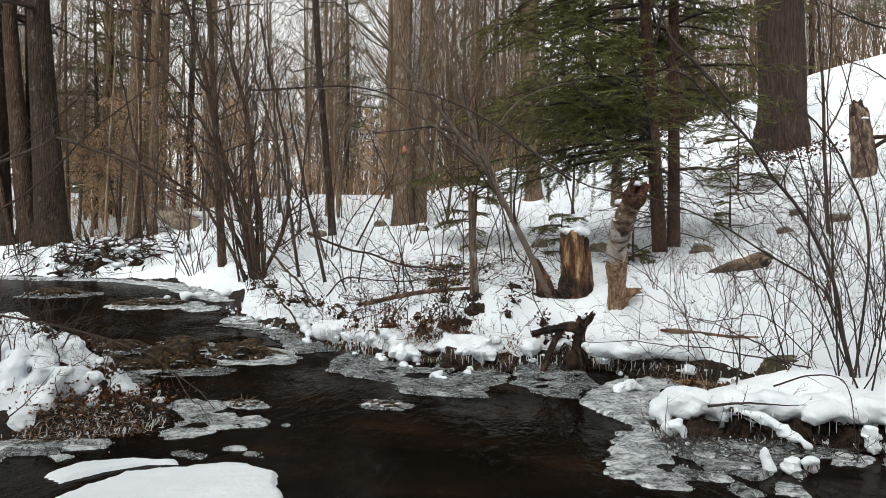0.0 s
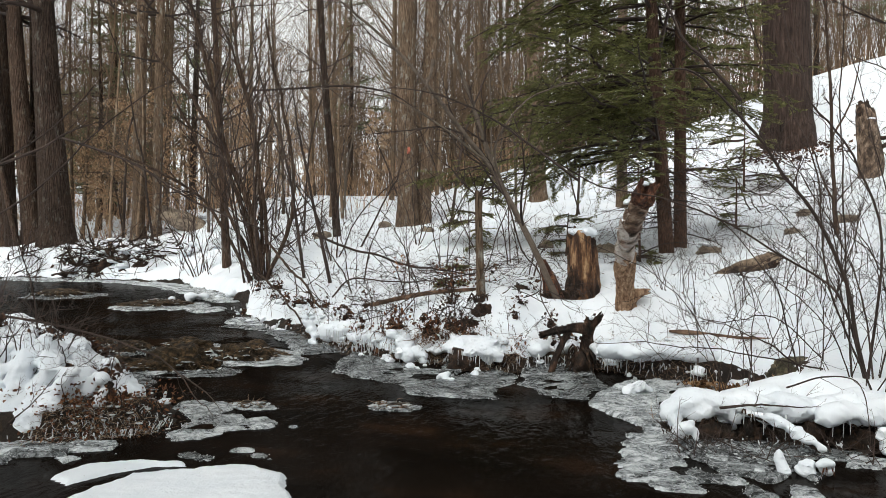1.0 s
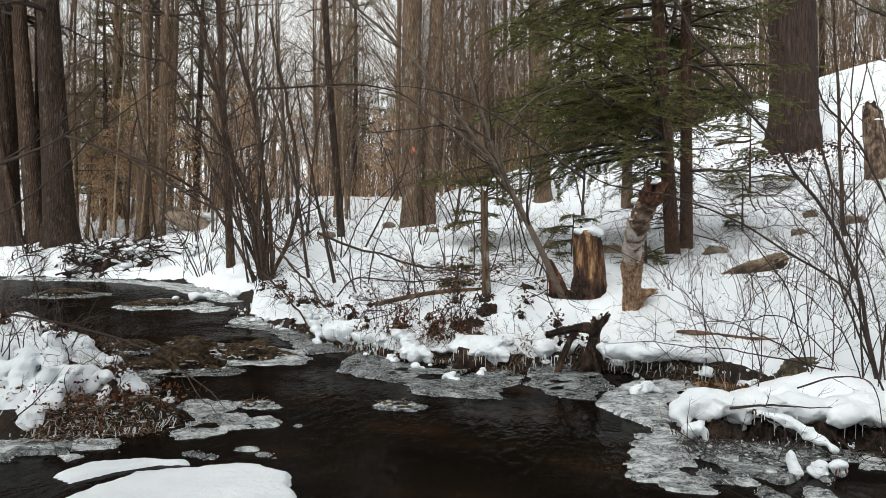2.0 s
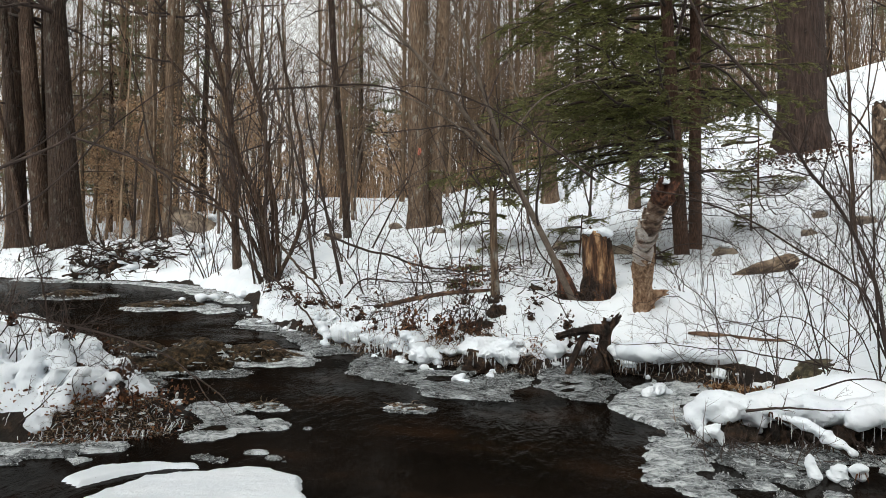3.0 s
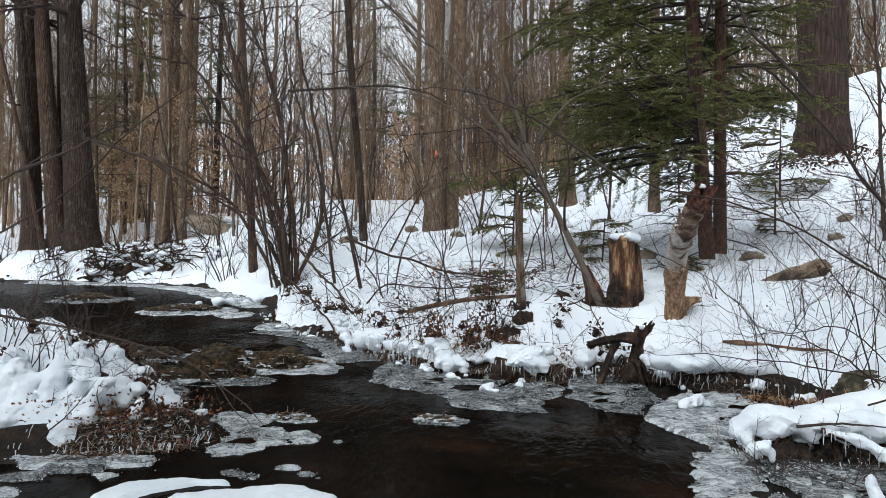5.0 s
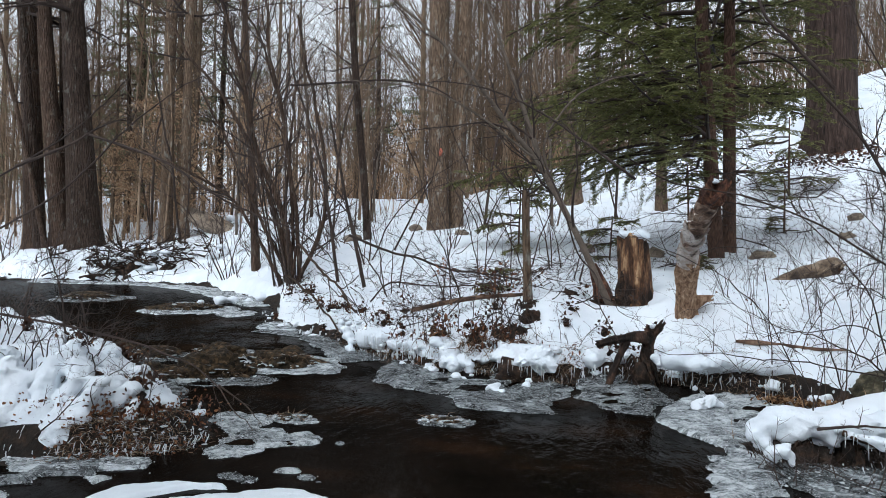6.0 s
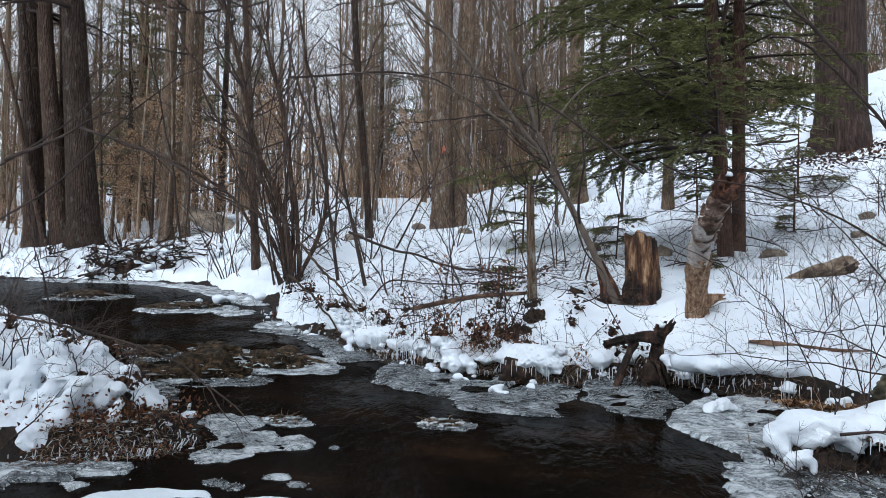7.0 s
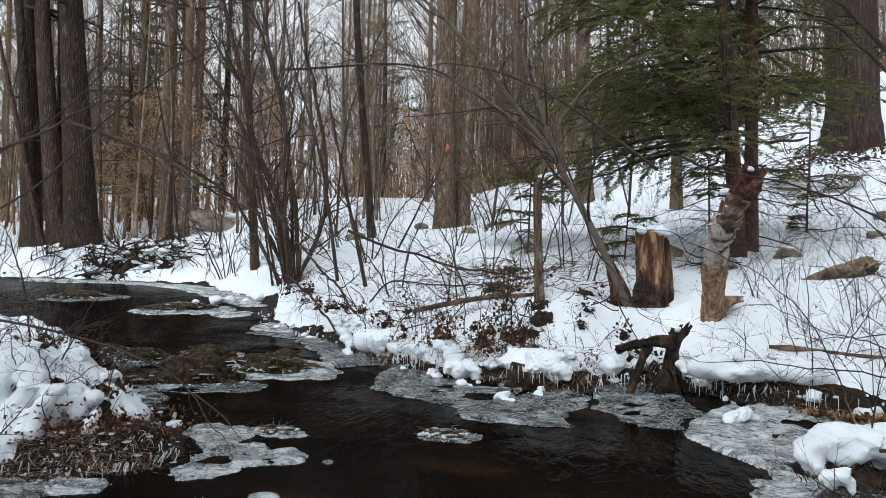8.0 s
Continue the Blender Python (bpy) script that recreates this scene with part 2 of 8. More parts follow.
DARK_LEAF = leaf_material("dark_leaves", [(0, (0.018, 0.009, 0.006)), (0.6, (0.06, 0.027, 0.015)), (1, (0.16, 0.075, 0.038))])
TAN_LEAF = leaf_material("tan_leaves", [(0, (0.07, 0.032, 0.015)), (0.5, (0.2, 0.105, 0.05)), (1, (0.42, 0.27, 0.15))])
BEECH_LEAF = leaf_material("beech_leaves", [(0, (0.26, 0.15, 0.08)), (0.5, (0.4, 0.26, 0.155)), (1, (0.52, 0.39, 0.26))])
GRASS = leaf_material("dry_grass", [(0, (0.04, 0.021, 0.012)), (0.5, (0.16, 0.095, 0.055)), (1, (0.46, 0.34, 0.23))])


def birch_material():
    m, n, l, p = material("birch_bark")
    v = coords(n, l, (2, 2, 3))
    band, patch = noise_node(n, l, v, 3.0, 5, 0.65), noise_node(n, l, coords(n, l), 7, 5, 0.7)
    c = ramp(n, l, band, [(0.3, (0.08, 0.05, 0.036)), (0.42, (0.36, 0.29, 0.24)), (0.6, (0.62, 0.57, 0.53))])
    c = mixed(n, l, ramp(n, l, patch, [(0.53, (0, 0, 0)), (0.64, (0.7, 0.7, 0.7))]), c, (0.27, 0.14, 0.085))
    rings = noise_node(n, l, coords(n, l, (6, 6, 60)), 1.7, 3, 0.5)
    c = mixed(n, l, ramp(n, l, rings, [(0.3, (0.8, 0.8, 0.8)), (0.38, (0, 0, 0))]), c, (0.05, 0.035, 0.028))
    l.new(c, p.inputs["Base Color"])
    p.inputs["Roughness"].default_value = 0.75
    bump(n, l, p, mixed(n, l, 0.6, band, rings), 0.9, 0.04)
    return m


BIRCH_BARK = birch_material()
RED_BARK = plain("peeling_bark", [(0.32, (0.022, 0.014, 0.01)), (0.46, (0.13, 0.075, 0.05)), (0.57, (0.28, 0.19, 0.135)), (0.7, (0.52, 0.45, 0.39))], 7, 0.8, (1, 1, 2.0), 1.0, 0.05, 40)

# ---- mesh tools ----
def mesh_object(name, verts, quads, mat, parent=None, smooth=True, label=""):
    """One mesh object from arrays of corners and of four-cornered faces (the last corner may repeat the third: a triangle)."""
    verts, quads = np.asarray(verts, np.float32).reshape(-1, 3), np.asarray(quads, np.int32).reshape(-1, 4)
    me = bpy.data.meshes.new(name)
    tri = quads[:, 2] == quads[:, 3]
    sizes = np.where(tri, 3, 4)
    keep = np.ones(quads.shape, bool)
    keep[tri, 3] = False
    flat = quads[keep]
    me.vertices.add(len(verts))
    me.vertices.foreach_set("co", verts.ravel())
    me.loops.add(len(flat))
    me.loops.foreach_set("vertex_index", flat)
    me.polygons.add(len(quads))
    me.polygons.foreach_set("loop_start", np.concatenate(([0], np.cumsum(sizes)[:-1])).astype(np.int32))
    me.polygons.foreach_set("use_smooth", np.full(len(quads), smooth))
    me.update(calc_edges=True)
    me.materials.append(mat)
    ob = new(name, me)
    if parent:
        ob.parent = parent
    if label:
        tagged(ob, label)
    return ob


class Geo:
    """Collects corners and faces of one mesh."""

    def __init__(self):
        self.v, self.f, self.n = [], [], 0

    def add(self, v, f):
        v, f = np.asarray(v, float).reshape(-1, 3), np.asarray(f, int).reshape(-1, 4)
        self.v.append(v)
        self.f.append(f + self.n)
        self.n += len(v)

    def tubes(self, pts, rad, sides=5):
        """Tapered tubes along N lines of S points."""
        pts, rad = np.asarray(pts, float), np.asarray(rad, float)
        if pts.ndim == 2:
            pts, rad = pts[None], rad[None]
        N, S, _ = pts.shape
        if not N:
            return
        tan = np.gradient(pts, axis=1)
        tan /= np.linalg.norm(tan, axis=2, keepdims=True) + 1e-9
        ref = np.where(np.abs(tan[:, :, 2:3]) > 0.9, np.array([1.0, 0, 0]), np.array([0, 0, 1.0]))
        ref = np.broadcast_to(ref[:, :1], tan.shape)
        a = np.cross(tan, ref)
        a /= np.linalg.norm(a, axis=2, keepdims=True) + 1e-9
        b = np.cross(tan, a)
        th = np.linspace(0, 2 * np.pi, sides, endpoint=False)
        ring = a[:, :, None] * np.cos(th)[:, None] + b[:, :, None] * np.sin(th)[:, None]
        v = pts[:, :, None] + ring * rad[:, :, None, None]
        idx = np.arange(N * S * sides).reshape(N, S, sides)
        nxt = np.roll(idx, -1, 2)
        f = np.stack([idx[:, :-1], nxt[:, :-1], nxt[:, 1:], idx[:, 1:]], -1)
        self.add(v, f)

    def cards(self, centre, along, across):
        """Pointed, slightly folded leaves: centre, half-length and half-width vectors."""
        c, a, w = (np.asarray(q, float) for q in (centre, along, across))
        fold = np.cross(a, w)
        fold = fold / (np.linalg.norm(fold, axis=1, keepdims=True) + 1e-9) * np.linalg.norm(w, axis=1, keepdims=True) * 0.35
        v = np.stack([c - a, c + w + fold, c + a, c - w + fold], 1)
        self.add(v, np.arange(len(c) * 4).reshape(-1, 4))

    def withered(self, centre, along, across, rng):
        """Dead leaves, each with a midrib, uneven rims and a curl of its own."""
        c, a, w = (np.asarray(q, float) for q in (centre, along, across))
        n = len(c)
        size = np.linalg.norm(a, axis=1, keepdims=True)
        up = unit(np.cross(a, w))
        curl, cup = rng.normal(0, 0.55, (n, 1)), rng.uniform(0.1, 0.7, (n, 1))
        rows = []
        for t, wide in ((-1.0, 0.1), (-0.45, 0.95), (0.2, 0.8), (0.65, 0.5), (1.0, 0.05)):
            mid = c + a * t + up * size * curl * (t * t - 0.3)
            for side in (-1, 0, 1):
                rim = w * wide * side * rng.uniform(0.65, 1.25, (n, 1)) * 1.2
                rows.append(mid + rim + up * size * cup * abs(side) * wide * 0.5)
        v = np.stack(rows, 1)
        cell = np.array([[3 * i + j, 3 * i + j + 1, 3 * i + j + 4, 3 * i + j + 3] for i in range(4) for j in range(2)])
        self.add(v, (np.arange(n)[:, None, None] * 15 + cell[None]).reshape(-1, 4))

    def done(self, name, mat, parent=None, smooth=True, label=""):
        return mesh_object(name, np.concatenate(self.v), np.concatenate(self.f), mat, parent, smooth, label)


def unit(v):
    return v / (np.linalg.norm(v, axis=-1, keepdims=True) + 1e-9)


def grow(rng, start, way, length, r0, S=6, wander=0.15, lift=0.0, taper=0.15):
    """N wandering stems: their lines and radii."""
    start, way = np.atleast_2d(start).astype(float), unit(np.atleast_2d(way).astype(float))
    N = len(start)
    length, r0 = np.broadcast_to(length, N), np.broadcast_to(r0, N)
    pts = np.empty((N, S, 3))
    pts[:, 0] = start
    d = way.copy()
    for k in range(1, S):
        d = unit(d + rng.normal(0, wander, (N, 3)) + np.array([0, 0, lift]))
        pts[:, k] = pts[:, k - 1] + d * (length / (S - 1))[:, None]
    rad = r0[:, None] * (1 - (1 - taper) * np.linspace(0, 1, S))
    return pts, rad


def sprout(rng, pts, rad, count, t0, t1, spread, frac, S=5, wander=0.18, lift=0.03, thin=0.55, floor=0.0015):
    """Side shoots: count on each stem, between t0 and t1 of its length."""
    N, P, _ = pts.shape
    who = np.repeat(np.arange(N), count)
    t = rng.uniform(t0, t1, len(who)) * (P - 1)
    k = np.minimum(t.astype(int), P - 2)
    u = (t - k)[:, None]
    base = pts[who, k] * (1 - u) + pts[who, k + 1] * u
    d = unit(pts[who, k + 1] - pts[who, k])
    side = unit(np.cross(d, rng.normal(0, 1, d.shape)))
    way = unit(d * math.cos(spread) + side * math.sin(spread))
    total = np.linalg.norm(np.diff(pts, axis=1), axis=2).sum(1)[who]
    length = total * frac * rng.uniform(0.5, 1.2, len(who)) * (1.15 - 0.6 * t / (P - 1))
    r = np.maximum(rad[who, k] * thin, floor)
    return grow(rng, base, way, length, r, S, wander, lift)


def spline(points, S):
    """A smooth line through a few points."""
    p = np.asarray(points, float)
    n = len(p)
    q = np.vstack([2 * p[0] - p[1], p, 2 * p[-1] - p[-2]])
    out = []
    for t in np.linspace(0, n - 1, S):
        k = min(int(t), n - 2)
        u = t - k
        a, b, c, d = q[k], q[k + 1], q[k + 2], q[k + 3]
        out.append(0.5 * (2 * b + (c - a) * u + (2 * a - 5 * b + 4 * c - d) * u * u + (3 * b - a - 3 * c + d) * u ** 3))
    return np.array(out)


def wave(x, y, z=0.0, seed=0, octaves=4, gain=0.5):
    """Smooth wandering noise from sums of turned sines; works on arrays. About -1 to 1."""
    g = np.random.RandomState(seed)
    out, amp, freq, total = 0.0, 1.0, 1.0, 0.0
    for _ in range(octaves):
        for _ in range(3):
            a, b, ph = g.uniform(0, 2 * np.pi), g.uniform(0, np.pi), g.uniform(0, 6.28)
            f = freq * g.uniform(0.75, 1.3)
            out = out + amp / 1.8 * np.sin(f * (x * np.cos(a) * np.sin(b + 0.6) + y * np.sin(a) * np.sin(b + 0.6) + z * np.cos(b)) + ph)
        total += amp
        amp, freq = amp * gain, freq * 2.1
    return out / total


def smooth(t):
    t = np.clip(t, 0, 1)
    return t * t * (3 - 2 * t)


def empty(name, place, label, category, group="", kind=""):
    ob = new(name)
    ob.location = place
    return tagged(ob, label, category, group, kind)


def trunk(name, pts, rad, mat, parent=None, sides=28, rough=0.05, seed=0, capped=True, furrows=9, jag=0.0, label="", rings=40):
    """A solid stem with an uneven, furrowed skin, along a smooth line; jag: how torn its upper end is."""
    line = spline(pts, rings)
    r = np.interp(np.linspace(0, 1, rings), np.linspace(0, 1, len(rad)), rad)
    tan = unit(np.gradient(line, axis=0))
    ref = np.array([0.0, 1, 0]) if abs(tan[0][2]) > 0.6 else np.array([0, 0, 1.0])
    a = unit(np.cross(tan, ref))
    b = np.cross(tan, a)
    th = np.linspace(0, 2 * np.pi, sides, endpoint=False)
    T, L = np.meshgrid(th, np.arange(rings) / rings * 4)
    cx, cy = np.cos(T), np.sin(T)
    skin = 1 + rough * wave(cx * 3, cy * 3, L * 1.5, seed, 4) + rough * 0.5 * wave(cx * furrows, cy * furrows, L * 0.6, seed + 5, 2)
    v = line[:, None] + (a[:, None] * cx[..., None] + b[:, None] * cy[..., None]) * (r[:, None] * skin)[..., None]
    if jag:
        up = np.linspace(0, 1, rings)[:, None] ** 6
        v = v + tan[:, None] * (up * jag * (wave(cx * 4, cy * 4, 0, seed + 9, 3)))[..., None]
    idx = np.arange(rings * sides).reshape(rings, sides)
    nx = np.roll(idx, -1, 1)
    f = np.stack([idx[:-1], nx[:-1], nx[1:], idx[1:]], -1).reshape(-1, 4)
    g = Geo()
    g.add(v, f)
    if capped:
        for ring, sink in ((0, 0.0), (rings - 1, -0.12 * (jag > 0))):
            c = v[ring].mean(0) + tan[ring] * sink
            fan = np.stack([np.arange(sides), np.roll(np.arange(sides), -1), np.full(sides, sides), np.full(sides, sides)], 1)
            if ring == 0:
                fan = fan[:, [1, 0, 2, 3]]
            g.add(np.vstack([v[ring], c]), fan)
    return g.done(name, mat, parent, True, label)


def blob(g, place, size, seed, rough=0.2, detail=3, cut=None, freq=2.2):
    """A lumpy rounded body added to g; cut: the height below its middle at which it is flat."""
    bm = bmesh.new()
    bmesh.ops.create_icosphere(bm, subdivisions=detail, radius=1)
    v = np.array([w.co[:] for w in bm.verts])
    f = np.array([[w.index for w in p.verts] for p in bm.faces])
    bm.free()
    v = v * (1 + rough * wave(v[:, 0] * freq, v[:, 1] * freq, v[:, 2] * freq, seed, 4, 0.6))[:, None]
    if cut is not None:
        v[:, 2] = np.maximum(v[:, 2], cut)
    c, s = math.cos(seed * 1.7), math.sin(seed * 1.7)
    v = v * np.asarray(size)
    v = np.stack([v[:, 0] * c - v[:, 1] * s, v[:, 0] * s + v[:, 1] * c, v[:, 2]], 1) + np.asarray(place)
    g.add(v, np.hstack([f, f[:, 2:]]))


def soft_union(balls, step=0.018, lump=0.34, freq=15.0, seed=0):
    """One skin round many overlapping balls (x, y, z, r, flatness), blended like settled snow: corners and faces."""
    b = np.asarray(balls, float)
    R = b[:, 3] * 1.75
    low, high = (b[:, :3] - R[:, None]).min(0) - 2 * step, (b[:, :3] + R[:, None]).max(0) + 2 * step
    ax = [np.arange(low[k], high[k], step) for k in range(3)]
    F = np.zeros([len(a) for a in ax])
    for (x, y, z, _, flat), r in zip(b, R):
        sl = tuple(slice(max(0, int((c - r - l) / step)), int((c + r - l) / step) + 2) for c, l in zip((x, y, z), low))
        X, Y, Z = np.meshgrid(*(a[q] for a, q in zip(ax, sl)), indexing="ij")
        d = ((X - x) ** 2 + (Y - y) ** 2 + ((Z - z) / flat) ** 2) / (r * r)
        F[sl] += np.maximum(0, 1 - d) ** 2
    X, Y, Z = np.meshgrid(*ax, indexing="ij")
    near = F > 0.05
    x, y, z = X[near], Y[near], Z[near]
    F[near] += lump * (wave(x * freq, y * freq, z * freq, seed, 4, 0.72) + 0.5 * np.minimum(0, wave(x * freq * 0.55, y * freq * 0.55, z * freq * 0.55, seed + 3, 2)))
    F -= 0.45
    inside = F > 0
    corner = np.zeros([n - 1 for n in F.shape], int)
    for i in (0, 1):
        for j in (0, 1):
            for k in (0, 1):
                corner += inside[i:F.shape[0] - 1 + i, j:F.shape[1] - 1 + j, k:F.shape[2] - 1 + k]
    cell = (corner > 0) & (corner < 8)
    ids = -np.ones(cell.shape, int)
    where = np.argwhere(cell)
    ids[cell] = np.arange(len(where))
    total, count = np.zeros((len(where), 3)), np.zeros(len(where))
    faces = []
    for axis in range(3):
        lo = [slice(None)] * 3
        hi = [slice(None)] * 3
        lo[axis], hi[axis] = slice(0, -1), slice(1, None)
        fa, fb = F[tuple(lo)], F[tuple(hi)]
        cross = np.argwhere((fa > 0) != (fb > 0))
        va, vb = fa[tuple(cross.T)], fb[tuple(cross.T)]
        at = cross.astype(float)
        at[:, axis] += va / (va - vb)
        u, w = (axis + 1) % 3, (axis + 2) % 3
        ring, good = [], np.ones(len(cross), bool)
        for du, dw in ((-1, -1), (0, -1), (0, 0), (-1, 0)):
            c = cross.copy()
            c[:, u] += du
            c[:, w] += dw
            ok = ((c >= 0) & (c < np.array(cell.shape))).all(1)
            good &= ok
            c[~ok] = 0
            ring.append(ids[tuple(c.T)])
        for q in ring:
            use = good & (q >= 0)
            np.add.at(total, q[use], at[use])
            np.add.at(count, q[use], 1)
        quad = np.stack(ring, 1)[good]
        flip = va[good] < 0
        quad[flip] = quad[flip][:, ::-1]
        faces.append(quad[(quad >= 0).all(1)])
    return low + step * total / np.maximum(count, 1)[:, None], np.concatenate(faces)


def drift(balls, label, seed, name="snow_drift", mat=None, **how):
    """A body of snow; lumps that lie apart from it become parts of their own, and crumbs are left out."""
    v, f = soft_union(balls, seed=seed, **how)
    mark = np.arange(len(v))
    while True:
        low = mark[f].min(1)
        new_mark = mark.copy()
        np.minimum.at(new_mark, f.ravel(), np.repeat(low, 4))
        new_mark = new_mark[new_mark]
        if (new_mark == mark).all():
            break
        mark = new_mark
    names, sizes = np.unique(mark, return_counts=True)
    body = None
    for k in np.argsort(-sizes):
        if body is not None and sizes[k] < 40:
            continue
        keep = mark == names[k]
        at = np.cumsum(keep) - 1
        piece = mesh_object(name if body is None else "snow_lump", v[keep], at[f[keep[f[:, 0]]]], mat or SNOW, body)
        if body is None:
            body = tagged(piece, label, "snow")
    return body


# ---- the lie of the land ----
HILLS = [(x, y, 14.0) for x in (-40, -20, 0, 20, 40) for y in (0, 20, 40, 62)]
HILLS += [(x, y, 4.5) for x in (-14, -9, -4, 1, 6) for y in (8, 13, 18, 23)]
HILLS += [(x, y, 2.2) for x in (-4, -1, 2) for y in (5, 8)]
RISE = [-3.05, -4.97, -2.65, -7.05, -2.66, -2.57, -1.42, -1.82, -6.44, -2.51, -3.37, -4.32, -3.13, -1.36, 5.84, -6.03, 2.24, -3.3, -1.42, 3.44,
        -2.25, 2.09, -0.59, -1.51, 3.07, -2.29, -0.79, 3.17, -3.35, 2.13, 0.82, -3.16, -0.78, 1.2, -2.2, 3.81, 1.16, -0.74, 0.16, -1.67,
        1.67, 0.09, -0.3, 1.43, -0.11, 0.27]
SHORE = [(12, 4.1), (6, 4.4), (3.0, 4.75), (2.4, 4.85), (2.0, 4.9), (1.5, 4.82), (1.32, 5.15), (1.55, 5.6), (2.4, 5.9), (2.6, 6.3), (2.2, 6.65),
         (1.4, 7.1), (0.85, 7.4), (0.3, 7.3), (-0.12, 7.1), (-0.5, 7.45), (-1.2, 7.5), (-2.0, 8.0), (-2.84, 9.1), (-3.75, 9.95), (-4.6, 10.7), (-4.9, 11.6),
         (-5.5, 12.8), (-6.6, 13.9), (-8.7, 16.0), (-11.5, 16.9), (-14.3, 17.2), (-20, 17.6), (-40, 20),
         (-40, 14), (-16, 12), (-9.0, 10.0), (-6.2, 8.4), (-4.7, 6.9), (-3.9, 6.0), (-2.9, 5.2), (-2.45, 4.6), (-2.5, 4.25), (-2.8, 3.98),
         (-3.4, 3.75), (-5, 3.4), (-7.5, 2.6), (-7.5, 1.5), (-1, 1.2), (2, 1.2), (12, 1.6)]


def land(x, y):
    z = 10.61
    for (cx, cy, w), k in zip(HILLS, RISE):
        z = z + k * np.exp(-((x - cx) ** 2 + (y - cy) ** 2) / (2 * w * w))
    return z


def level(x, y):
    """The water's height: a pool, and a higher one above the riffle."""
    v = y + 0.25 * x
    return 0.12 * smooth((v - 6.4) / 1.2) + 0.38 * smooth((v - 7.5) / 6.5)


def inside_by(x, y, outline):
    """Metres outside a closed outline; minus inside it."""
    best, inside = np.full(x.shape, 1e9), np.zeros(x.shape, bool)
    for (ax, ay), (bx, by) in zip(outline, outline[1:] + outline[:1]):
        dx, dy = bx - ax, by - ay
        t = np.clip(((x - ax) * dx + (y - ay) * dy) / (dx * dx + dy * dy), 0, 1)
        best = np.minimum(best, np.hypot(x - ax - t * dx, y - ay - t * dy))
        cross = (ay > y) != (by > y)
        inside ^= cross & (x < dx * (y - ay) / (dy if dy else 1e-9) + ax)
    return np.where(inside, -best, best)


def from_shore(x, y):
    """Metres from the water's edge; minus over the water."""
    x, y = np.asarray(x, float), np.asarray(y, float)
    return inside_by(x + 0.09 * wave(x * 4, y * 4, 0, 21, 4, 0.65), y + 0.09 * wave(x * 4, y * 4, 0, 22, 4, 0.65), SHORE)


